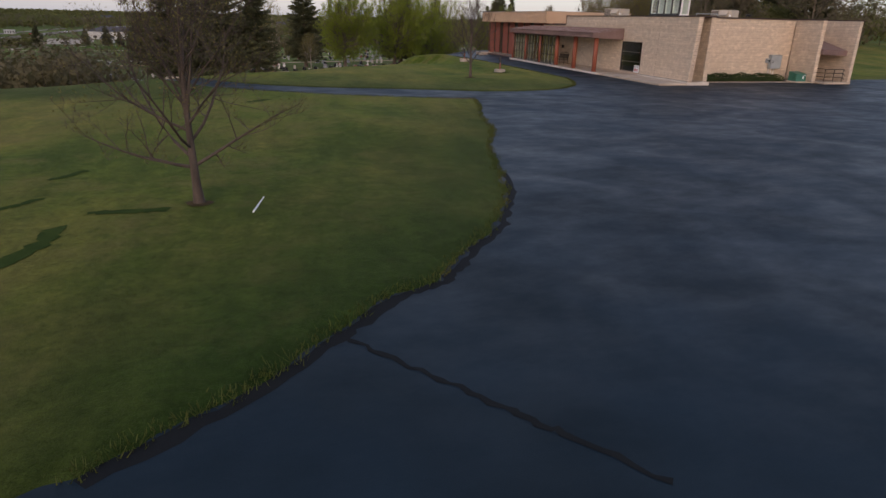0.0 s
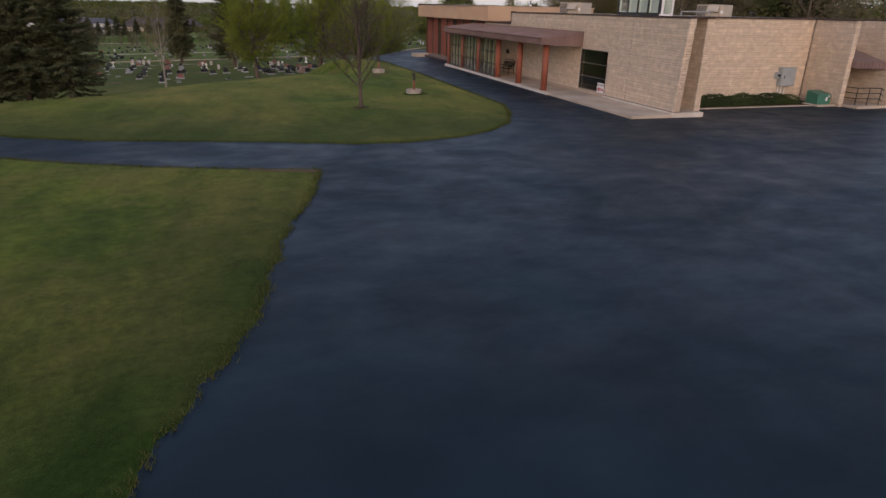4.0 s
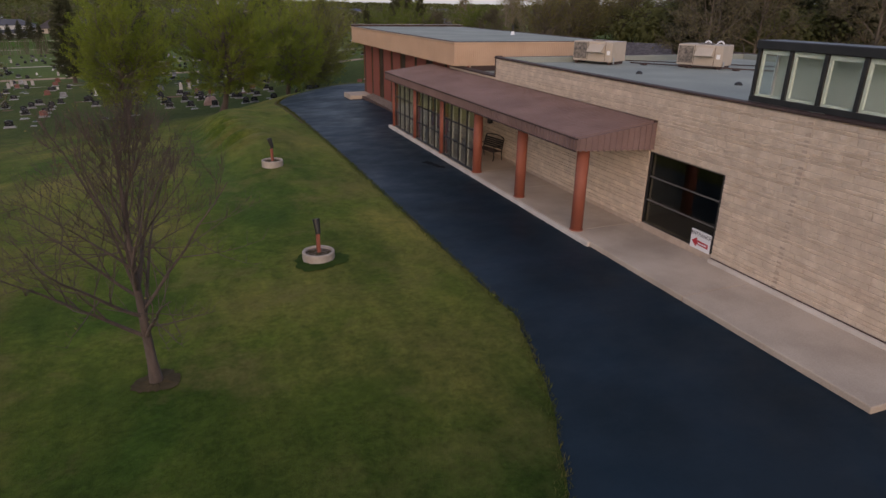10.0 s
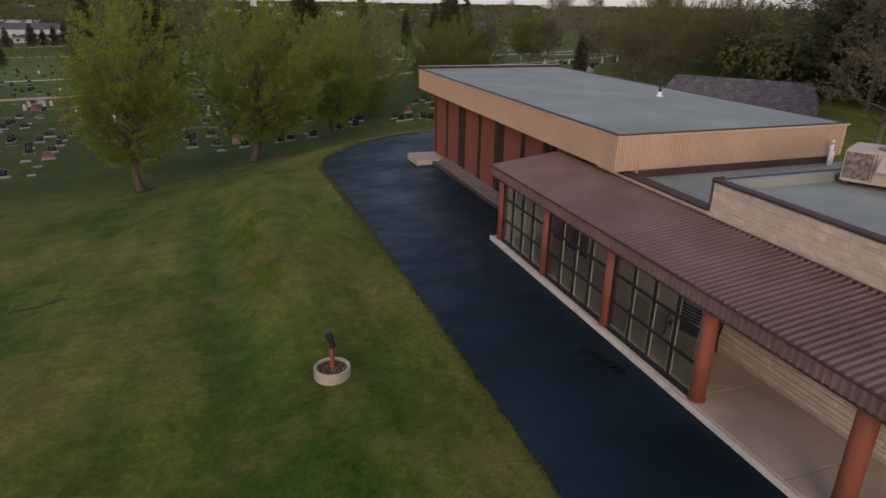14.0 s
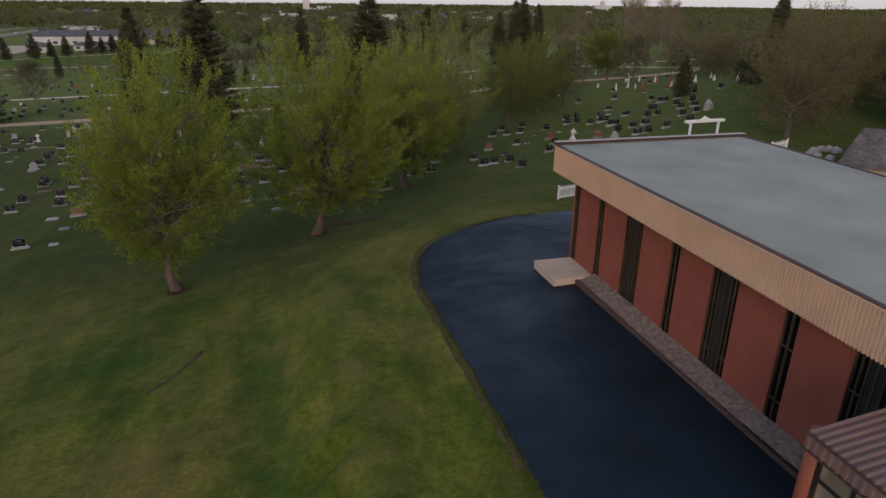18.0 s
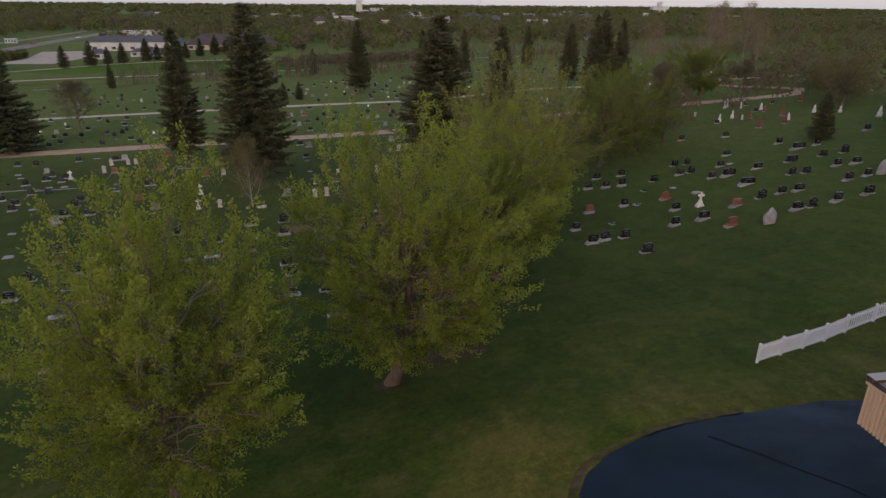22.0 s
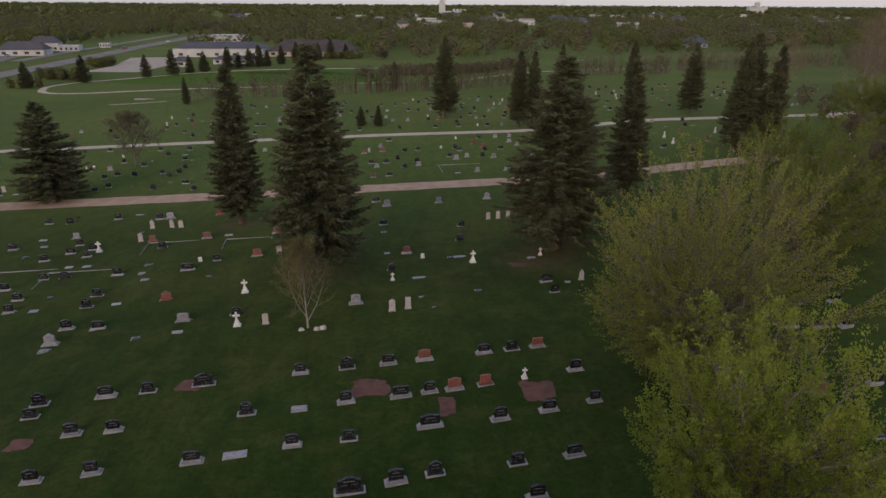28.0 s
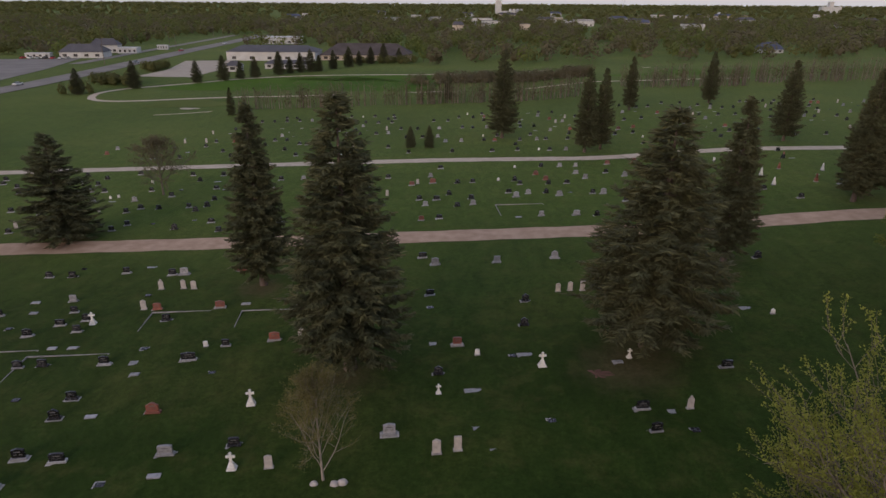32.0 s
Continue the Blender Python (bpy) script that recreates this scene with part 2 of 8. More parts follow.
    worn = ramp(noise_at(0.42, 7, 0.72), (0.50, (0, 0, 0)), (0.68, (1, 1, 1)))
    straw = ramp(noise_at(9.0, 3), (0.3, (0.095, 0.080, 0.024)), (0.7, (0.180, 0.150, 0.052)))
    half = n.new("ShaderNodeMath")
    half.operation = "MULTIPLY"
    l.new(worn, half.inputs[0])
    less = n.new("ShaderNodeMapRange")
    less.inputs[1].default_value, less.inputs[2].default_value = 0.0, 1.0
    less.inputs[3].default_value, less.inputs[4].default_value = 0.8, 0.2
    l.new(peak.outputs[0], less.inputs[0])
    l.new(less.outputs[0], half.inputs[1])
    c = mix(half.outputs[0], c, straw)
    # needle litter and thin turf under the spruces
    litter = ramp(noise_at(4.0, 4, 0.7), (0.3, (0.066, 0.052, 0.026)), (0.7, (0.120, 0.094, 0.050)))
    for lx, ly, reach in ((36.8, 157.2, 5.5), (15.4, 156.0, 3.8), (4.0, 173.0, 3.4), (39.2, 160.5, 4.5), (52.4, 179.0, 3.2), (-25.4, 188.0, 3.6)):
        far = n.new("ShaderNodeVectorMath")
        far.operation = "DISTANCE"
        far.inputs[1].default_value = (lx, ly, -7.0)
        l.new(geo.outputs["Position"], far.inputs[0])
        ragged = n.new("ShaderNodeMath")
        ragged.operation = "MULTIPLY_ADD"
        ragged.inputs[1].default_value = 5.0
        l.new(noise_at(0.7, 5, 0.7), ragged.inputs[0])
        l.new(far.outputs["Value"], ragged.inputs[2])
        spot = n.new("ShaderNodeMapRange")
        spot.interpolation_type = "SMOOTHSTEP"
        spot.inputs[1].default_value, spot.inputs[2].default_value = 2.5, reach + 2.5
        spot.inputs[3].default_value, spot.inputs[4].default_value = 0.85, 0.0
        l.new(ragged.outputs[0], spot.inputs[0])
        c = mix(spot.outputs[0], c, litter)
    l.new(c, p.inputs["Base Color"])
    p.inputs["Roughness"].default_value = 0.9
    p.inputs["Specular IOR Level"].default_value = 0.03
    p.inputs["Sheen Weight"].default_value, p.inputs["Sheen Roughness"].default_value = 0.08, 0.45
    p.inputs["Sheen Tint"].default_value = (0.75, 0.85, 0.42, 1)
    bp = n.new("ShaderNodeBump")
    bp.inputs["Strength"].default_value, bp.inputs["Distance"].default_value = 0.6, 0.04
    l.new(noise_at(30.0, 4, 0.7), bp.inputs["Height"])
    l.new(bp.outputs[0], p.inputs["Normal"])
    return m


GRASS = grass_material()
def asphalt_material():
    """Fresh black sealer tinted with the sky's blue: squeegee streaks and patches in colour and gloss over a fine stony
    grain.
    """
    # base colours take in the blue that black sealer mirrors from the sky
    m = surface("sealed_asphalt", (0.0036, 0.0086, 0.0136), (0.0084, 0.0195, 0.0318), 0.50, 0.45, 60.0, 0.35, 0.006, spec=0.22)
    n, l, p = nodes_of(m)
    geo = n.new("ShaderNodeNewGeometry")
    mp = n.new("ShaderNodeMapping")
    mp.inputs["Scale"].default_value = (0.55, 0.9, 1)
    mp.inputs["Rotation"].default_value = (0, 0, radians(-9))
    l.new(geo.outputs["Position"], mp.inputs[0])
    streak, patch = n.new("ShaderNodeTexNoise"), n.new("ShaderNodeTexNoise")
    streak.inputs["Scale"].default_value, streak.inputs["Detail"].default_value, streak.inputs["Roughness"].default_value = 1.5, 8, 0.7
    patch.inputs["Scale"].default_value, patch.inputs["Detail"].default_value, patch.inputs["Distortion"].default_value = 0.35, 5, 0.8
    l.new(mp.outputs[0], streak.inputs["Vector"])
    l.new(geo.outputs["Position"], patch.inputs["Vector"])
    both = n.new("ShaderNodeMath")
    both.operation = "ADD"
    l.new(streak.outputs[0], both.inputs[0])
    l.new(patch.outputs[0], both.inputs[1])
    gloss = n.new("ShaderNodeMapRange")
    gloss.inputs[1].default_value, gloss.inputs[2].default_value = 0.75, 1.3
    gloss.inputs[3].default_value, gloss.inputs[4].default_value = 0.66, 0.40
    l.new(both.outputs[0], gloss.inputs[0])
    l.new(gloss.outputs[0], p.inputs["Roughness"])
    # blue of the reflected sky deepened through the specular tint
    p.inputs["Specular Tint"].default_value = (0.50, 0.86, 1.0, 1)
    return m


ASPHALT = asphalt_material()
TAR = surface("crack_sealer", (0.006, 0.0075, 0.0085), (0.012, 0.014, 0.015), 0.8, 2.0, 40.0, 0.2, 0.003, spec=0.13)
CONCRETE = surface("concrete", (0.39, 0.315, 0.245), (0.54, 0.450, 0.360), 0.9, 0.7, 35.0, 0.3, 0.004, spec=0.2)
KERB = surface("kerb_concrete", (0.50, 0.44, 0.38), (0.66, 0.60, 0.53), 0.85, 1.4, 40.0, 0.4, 0.006)
BLOCK = surface("split_face_block", (0.60, 0.490, 0.382), (0.78, 0.655, 0.522), 0.92, 3.0, 22.0, 1.0, 0.045, vary=0.07, third=(0.70, 0.578, 0.455), spec=0.15)
MORTAR = surface("mortar", (0.42, 0.325, 0.25), (0.52, 0.41, 0.32), 0.95, 4.0, 50.0, 0.4, 0.004)
BROWN = surface("brown_painted_metal", (0.172, 0.111, 0.100), (0.238, 0.160, 0.147), 0.5, 0.8, 30.0, 0.1, 0.002, spec=0.3)
DARKTRIM = surface("dark_brown_coping", (0.056, 0.036, 0.031), (0.088, 0.058, 0.051), 0.65, 1.0, 30.0, 0.1, 0.002, spec=0.2)
RUST = surface("terracotta_paint", (0.24, 0.066, 0.038), (0.30, 0.090, 0.054), 0.65, 1.2, 30.0, 0.2, 0.003)
REDPANEL = surface("brick_red_panel", (0.215, 0.056, 0.034), (0.275, 0.076, 0.046), 0.8, 1.0, 45.0, 0.4, 0.004)
PALEGREEN = surface("pale_green_plaster", (0.60, 0.70, 0.64), (0.70, 0.79, 0.73), 0.8, 1.0, 20.0, 0.1, 0.002)
BRONZE = surface("dull_bronze_frame", (0.055, 0.042, 0.030), (0.10, 0.078, 0.055), 0.45, 2.0, 40.0, 0.1, 0.001, metal=0.4)
TAN = surface("tan_ribbed_metal", (0.49, 0.335, 0.225), (0.57, 0.40, 0.275), 0.6, 0.6, 25.0, 0.1, 0.002)
BLACK = surface("black_window_frame", (0.012, 0.012, 0.012), (0.024, 0.023, 0.022), 0.45, 3.0, 40.0, 0.05, 0.001)
WHITEFRAME = surface("pale_inner_frame", (0.10, 0.095, 0.085), (0.16, 0.15, 0.14), 0.6, 2.0, 40.0, 0.05, 0.001)
ROOF = surface("grey_roof_membrane", (0.210, 0.230, 0.196), (0.315, 0.335, 0.285), 0.85, 0.35, 25.0, 0.3, 0.006)
PALEROOF = surface("pale_roof_edge", (0.32, 0.30, 0.28), (0.42, 0.40, 0.38), 0.7, 1.0, 25.0, 0.2, 0.003)
GLASS = glass_of("clear_glass", (0.92, 0.97, 0.95))
SHOPGLASS = glass_of("reflective_glass", (0.82, 0.92, 0.86))
SHOPGLASS.node_tree.nodes["Principled BSDF"].inputs["IOR"].default_value = 2.0
DARKGLASS = glass_of("dark_glass", (0.24, 0.28, 0.27))
PLASTER = surface("interior_plaster", (0.50, 0.46, 0.40), (0.60, 0.56, 0.50), 0.9, 0.8, 20.0, 0.1, 0.002)
CARPET = surface("interior_floor", (0.10, 0.09, 0.08), (0.16, 0.14, 0.12), 0.9, 1.5, 40.0, 0.2, 0.003)
TIMBER = surface("weathered_timber", (0.055, 0.030, 0.022), (0.10, 0.058, 0.042), 0.8, 1.5, 30.0, 0.6, 0.01, stretch=(4, 0.6, 4))
GRAVEL = surface("gravel", (0.105, 0.080, 0.068), (0.24, 0.190, 0.160), 0.9, 6.0, 30.0, 0.8, 0.02, vary=0.3)
STRAW = surface("dry_straw_thatch", (0.085, 0.064, 0.036), (0.17, 0.125, 0.075), 0.95, 3.0, 30.0, 0.8, 0.02, spec=0.05)
SOIL = surface("bare_soil", (0.050, 0.040, 0.022), (0.095, 0.072, 0.040), 0.95, 2.0, 25.0, 0.8, 0.02, spec=0.05)
WHITE = surface("white_vinyl", (0.72, 0.72, 0.72), (0.82, 0.82, 0.81), 0.45, 1.0, 30.0, 0.05, 0.001)
GALV = surface("grey_painted_metal", (0.30, 0.33, 0.34), (0.38, 0.41, 0.42), 0.5, 1.5, 30.0, 0.1, 0.002)
BEIGEMETAL = surface("beige_painted_metal", (0.42, 0.35, 0.27), (0.52, 0.44, 0.35), 0.55, 1.2, 30.0, 0.1, 0.003)
FINS = surface("condenser_fins", (0.05, 0.045, 0.04), (0.30, 0.25, 0.20), 0.6, 9.0, 60.0, 0.5, 0.01)
GREENMETAL = surface("green_painted_metal", (0.030, 0.14, 0.095), (0.050, 0.19, 0.13), 0.45, 1.0, 30.0, 0.1, 0.002)
IRON = surface("black_iron", (0.010, 0.010, 0.010), (0.022, 0.020, 0.019), 0.5, 3.0, 40.0, 0.2, 0.002)
BARK = surface("grey_brown_bark", (0.075, 0.054, 0.042), (0.165, 0.122, 0.094), 0.95, 2.5, 20.0, 1.0, 0.03, stretch=(3, 3, 0.7))
REDBARK = surface("warm_maple_bark", (0.060, 0.044, 0.036), (0.115, 0.085, 0.068), 0.95, 2.5, 22.0, 1.0, 0.03, stretch=(3, 3, 0.7))
SHOOTBARK = surface("grey_shoot_bark", (0.12, 0.098, 0.070), (0.20, 0.168, 0.125), 0.95, 2.5, 20.0, 0.5, 0.02)
PALEBARK = surface("pale_birch_bark", (0.20, 0.165, 0.13), (0.36, 0.31, 0.255), 0.8, 3.0, 25.0, 0.4, 0.01)
LEAF = leafy("spring_leaf", (0.118, 0.165, 0.025), (0.262, 0.300, 0.056), 0.25, 0.5)
LEAFDULL = leafy("sparse_dull_leaf", (0.140, 0.158, 0.036), (0.270, 0.280, 0.066), 0.25, 0.5)
LEAFMID = leafy("olive_green_leaf", (0.085, 0.118, 0.026), (0.165, 0.195, 0.046), 0.25, 0.45)
BUD = leafy("tan_bud", (0.105, 0.090, 0.036), (0.180, 0.160, 0.060), 0.25, 0.3)
BLADE = leafy("grass_blade", (0.034, 0.062, 0.012), (0.110, 0.105, 0.035), 0.3, 0.25)
NEEDLE = leafy("spruce_needle", (0.060, 0.066, 0.035), (0.120, 0.124, 0.066), 0.3, 0.2)
SHRUBLEAF = leafy("juniper_foliage", (0.030, 0.050, 0.020), (0.060, 0.085, 0.030), 0.3, 0.1)
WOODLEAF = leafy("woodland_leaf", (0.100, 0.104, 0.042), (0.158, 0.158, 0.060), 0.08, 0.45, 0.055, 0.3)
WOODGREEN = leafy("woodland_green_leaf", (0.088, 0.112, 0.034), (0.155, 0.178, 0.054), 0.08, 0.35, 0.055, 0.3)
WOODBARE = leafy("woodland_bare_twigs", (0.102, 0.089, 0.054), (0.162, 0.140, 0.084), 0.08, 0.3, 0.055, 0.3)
STEM = surface("belt_stem_bark", (0.16, 0.125, 0.09), (0.27, 0.215, 0.16), 0.95, 0.5, 10.0, 0.0, vary=0.2)
INNERFRAME = surface("ivory_inner_frame", (0.62, 0.58, 0.50), (0.72, 0.69, 0.62), 0.6, 2.0, 40.0, 0.05, 0.001)
TWIG = surface("bare_twig", (0.088, 0.070, 0.052), (0.150, 0.122, 0.090), 0.95, 0.4, 12.0, 0.0, vary=0.25)


# ---- building helpers ----
def mesh_of(name, bm, materials):
    me = bpy.data.meshes.new(name)
    bm.to_mesh(me)
    bm.free()
    for m in materials if isinstance(materials, (list, tuple)) else [materials]:
        me.materials.append(m)
    return me


def part(name, bm, material, parent=None, label=""):
    """Links a bmesh (or a mesh) as one object under a thing or part."""
    me = bm if isinstance(bm, bpy.types.Mesh) else mesh_of(name, bm, material)
    ob = new(name, me)
    if parent is not None:
        ob.parent = parent
    return tagged(ob, label)


def thing(name, x, y, z, label, category, group="", kind="", rz=0.0):
    ob = new(name)
    ob.empty_display_size = 0.1
    ob.matrix_world = pose(x, y, z, 0, 0, rz)
    return tagged(ob, label, category, group, kind)


def box(bm, x0, y0, z0, x1, y1, z1):
    v = [bm.verts.new(c) for c in ((x0, y0, z0), (x1, y0, z0), (x1, y1, z0), (x0, y1, z0), (x0, y0, z1), (x1, y0, z1), (x1, y1, z1), (x0, y1, z1))]
    for f in ((3, 2, 1, 0), (4, 5, 6, 7), (0, 1, 5, 4), (1, 2, 6, 5), (2, 3, 7, 6), (3, 0, 4, 7)):
        bm.faces.new([v[i] for i in f])
    return v


def boxes(*dims):
    bm = bmesh.new()
    for d in dims:
        box(bm, *d)
    return bm


def soft(bm, width=0.02, segments=2):
    bmesh.ops.bevel(bm, geom=bm.edges[:], offset=width, segments=segments, affect="EDGES", profile=0.5)
    return bm


def tube(bm, a, b, r0, r1=None, sides=8, caps=True):
    a, b = Vector(a), Vector(b)
    r1 = r0 if r1 is None else r1
    d = (b - a).normalized()
    s = d.orthogonal().normalized()
    t = d.cross(s)
    rings = []
    for c, r in ((a, r0), (b, r1)):
        rings.append([bm.verts.new(c + r * (math.cos(k * 2 * math.pi / sides) * s + math.sin(k * 2 * math.pi / sides) * t)) for k in range(sides)])
    for k in range(sides):
        bm.faces.new((rings[0][k], rings[0][(k + 1) % sides], rings[1][(k + 1) % sides], rings[1][k]))
    if caps:
        bm.faces.new(rings[0][::-1])
        bm.faces.new(rings[1])
    return bm


def pipe(points, r, sides=8):
    bm = bmesh.new()
    for a, b in zip(points, points[1:]):
        tube(bm, a, b, r, r, sides)
    return bm


def lathe(profile, sides=24):
    """A turned shape from (radius, height) pairs."""
    bm = bmesh.new()
    rings = [[bm.verts.new((r * math.cos(k * 2 * math.pi / sides), r * math.sin(k * 2 * math.pi / sides), z)) for k in range(sides)] for r, z in profile]
    for p, q in zip(rings, rings[1:]):
        for k in range(sides):
            bm.faces.new((p[k], p[(k + 1) % sides], q[(k + 1) % sides], q[k]))
    bm.faces.new(rings[0][::-1])
    bm.faces.new(rings[-1])
    return bm


def smooth(ob):
    for p in ob.data.polygons:
        p.use_smooth = True
    return ob


def quick_mesh(name, verts, faces, materials, slots=None):
    me = bpy.data.meshes.new(name)
    verts, faces = np.asarray(verts, np.float32), np.asarray(faces, np.int32)
    k = faces.shape[1]
    me.vertices.add(len(verts))
    me.vertices.foreach_set("co", verts.ravel())
    me.loops.add(faces.size)
    me.loops.foreach_set("vertex_index", faces.ravel())
    me.polygons.add(len(faces))
    me.polygons.foreach_set("loop_start", np.arange(0, faces.size, k, dtype=np.int32))
    if slots is not None:
        me.polygons.foreach_set("material_index", np.asarray(slots, np.int32))
    for m in materials:
        me.materials.append(m)
    me.update(calc_edges=True)
    me.validate()
    return me


# ---- terrain ----
FALL_U = (-200, 40, 50, 58, 64, 70, 80, 90, 107, 130, 150, 180, 250, 350, 500)
FALL_Z = (0.9, 0.8, 0.7, 0.45, -0.1, -1.1, -2.9, -3.9, -4.9, -5.9, -6.6, -7.5, -9.4, -12.3, -13)

BROW_U = (40, 46, 52, 58, 64, 70, 77, 84, 90)
BROW_Z = (0.8, 0.68, 0.2, -0.45, -1.1, -1.7, -2.4, -3.2, -3.9)


def land(x, y):
    """Height of the land: a flat hilltop that falls away to the cemetery."""
    x, y = np.asarray(x, float), np.asarray(y, float)
    u = y - 0.85 * x
    z = sum(np.interp(u + d, FALL_U, FALL_Z) * w for d, w in ((-5, 0.25), (0, 0.5), (5, 0.25)))
    west = sum(np.interp(u + d, BROW_U, BROW_Z) * w for d, w in ((-3, 0.25), (0, 0.5), (3, 0.25)))
    s = np.clip((30 - x) / 9, 0, 1)
    z = z + (np.minimum(west, z) - z) * s * s * (3 - 2 * s)
    s = np.clip((x - 45) / 35, 0, 1)
    z = z + 2.0 * s * s * (3 - 2 * s) * np.clip((y - 60) / 30, 0, 1)
    z = z + 12 * np.clip((y - 2000) / 2500, 0, 1)
    return z + 0.75 * np.exp(-(((x - 37) / 7) ** 2 + ((y - 96) / 5) ** 2))


def ground_z(x, y):
    if -6 < x < 58 and y < 140 and float(paved_distance(np.array(x, float), np.array(y, float))) > 0.5:
        return float(lawn_height(np.array(x, float), np.array(y, float)))
    return float(land(x, y))


PAVED = [(-20, -9), (6.19, 4.92), (7.65, 6.02), (8.81, 7.27), (9.55, 8.12), (10.21, 8.68), (10.74, 8.9), (11.16, 9.45), (11.9, 10.52), (12.56, 11.39), (13.18, 12.54), (13.84, 13.91), (14.52, 16.37), (15.39, 19.86), (16.83, 23.83), (17.5, 27.48), (18.52, 30.95), (19.12, 33.85), (17.3, 34.27), (13.68, 35.45), (11.25, 36.46), (8.72, 37.84), (6.06, 39.46), (4.57, 40.79), (3.03, 43.04), (1.62, 46.3), (0.54, 47.42), (-1.28, 47.95), (-12, 49.6), (-40, 52),
         (-40, 57), (-12, 54.2), (-2.64, 52.2), (0.0, 51.6), (2.16, 50.7), (3.45, 47.94), (4.82, 44.66), (6.2, 43.09), (8.31, 41.51), (11.1, 40.31), (15.3, 39.3), (18.19, 38.58), (20.87, 37.66), (22.98, 37.58), (25.49, 38.22), (27.16, 39.28), (28.67, 40.9), (29.86, 43.51), (30.76, 46.65)]
PAVED2 = [(30.7, 46.5), (30.7, 60), (30.6, 75), (30.6, 84), (30.65, 88.6), (31.0, 90.6), (31.55, 92.5), (32.5, 93.95), (33.7, 94.6), (35.4, 95.0), (37.3, 95.1), (39.2, 95.1), (42.3, 95.3), (50, 94.5), (50, 60),
          (53, 46), (56, 45.4), (90, 47), (90, -40), (-20, -40)]
OUTLINE = np.array(PAVED + PAVED2[1:])


def paved_distance(x, y):
    """Signed distance to the asphalt's edge, negative inside."""
    p = np.stack([x, y], -1)
    a, b = OUTLINE, np.roll(OUTLINE, -1, 0)
    best, inside = np.full(x.shape, 1e9), np.zeros(x.shape, bool)
    for (ax, ay), (bx, by) in zip(a, b):
        ex, ey = bx - ax, by - ay
        t = np.clip(((x - ax) * ex + (y - ay) * ey) / (ex * ex + ey * ey), 0, 1)
        best = np.minimum(best, np.hypot(x - ax - t * ex, y - ay - t * ey))
        cross = (ay > y) != (by > y)
        inside ^= cross & (x < ax + (y - ay) * ex / (ey if abs(ey) > 1e-9 else 1e-9))
    return np.where(inside, -best, best)


def steps(lo, hi, step, far_lo, far_hi, grow=1.18):
    out, s, v = list(np.arange(lo, hi + 1e-6, step)), step, hi
    while v < far_hi:
        s *= grow
        v += s
        out.append(v)
    s, v, low = step, lo, []
    while v > far_lo:
        s *= grow
        v -= s
        low.append(v)
    return np.array(low[::-1] + out)


def wobble(x, y):
    return (np.sin(x * 3.1 + 1.3 * np.sin(y * 2.3)) + np.sin(y * 4.3 + 1.7 * np.sin(x * 1.9)) + 0.7 * np.sin(x * 9.1 + y * 7.7)) / 2.7


def sheet(name, xs, ys, height, material, keep=None):
    gx, gy = np.meshgrid(xs, ys)
    gz = height(gx, gy)
    nx, ny = len(xs), len(ys)
    i = np.arange(nx * ny).reshape(ny, nx)
    quads = np.stack([i[:-1, :-1], i[:-1, 1:], i[1:, 1:], i[1:, :-1]], -1).reshape(-1, 4)
    if keep is not None:
        k = keep(gx, gy)
        quads = quads[np.stack([k[:-1, :-1], k[:-1, 1:], k[1:, 1:], k[1:, :-1]], -1).any(-1).reshape(-1)]
    used = np.unique(quads)
    back = np.zeros(nx * ny, int)
    back[used] = np.arange(len(used))
    me = bpy.data.meshes.new(name)
    me.from_pydata(np.stack([gx, gy, gz], -1).reshape(-1, 3)[used].tolist(), [], back[quads].tolist())
    me.materials.append(material)
    ob = smooth(new(name, me))
    return ob


def lawn_height(x, y):
    d = paved_distance(x, y) + 0.14 + np.where(y < 30, 0.16, 0.05) * wobble(x, y)
    lift = np.clip(d / 0.5, -1, 1)
    z = land(x, y) + 0.055 * lift
    near = np.exp(-((np.hypot(x - 20, y - 60) / 90) ** 2))
    z = z + near * np.clip((d - 1.0) / 2, 0, 1) * (0.035 * np.sin(x * 0.5 + 1.1 * np.sin(y * 0.31)) + 0.03 * np.sin(y * 0.47 + x * 0.2))
    run = np.clip((y - 57) / 12, 0, 1) * np.clip((95 - y) / 9, 0, 1)
    foot = 24.5 - 0.05 * (y - 68)
    ridge = (np.exp(-(((x - foot - 2.7) / 1.5) ** 2)) - 0.9 * np.exp(-(((x - foot) / 1.1) ** 2))) * run
    ripple = np.exp(-(((x - foot - 1.5) / 1.0) ** 2)) * np.clip((y - 67) / 4, 0, 1) * np.clip((86 - y) / 7, 0, 1)
    return z + 0.46 * ridge + 0.27 * ripple * np.sin(y * 2.5 - 1.2 * x + 0.8 * np.sin(y * 0.9)) + 0.05 * np.clip((d - 1.5) / 3, 0, 1) * near * np.sin(x * 0.9 + y * 0.13) * np.sin(y * 0.21 - x * 0.3)


ground = sheet("ground", steps(-6, 58, 0.25, -4800, 4800), steps(-6, 140, 0.28, -300, 4800), lawn_height, GRASS)
tagged(ground, "mown green lawn with worn straw-coloured patches over rolling land", "lawn", kind="structure")
road = sheet("road", np.arange(-41, 91, 0.5), np.arange(-40, 98, 0.5), lambda x, y: land(x, y) + 0.015, ASPHALT, lambda x, y: paved_distance(x, y) < 0.3)
tagged(road, "dark sealed asphalt car park and drive, tinted with sky blue", "road", kind="structure")


# ---- chapel: low block-walled wing ----
SLAB = 0.98          # walkway level
WX = 37.6            # west face
low_wing = thing("chapel_wing", 45, 52, 0.8, "low flat-roofed chapel wing of tan split-face block", "building")
chapel = low_wing


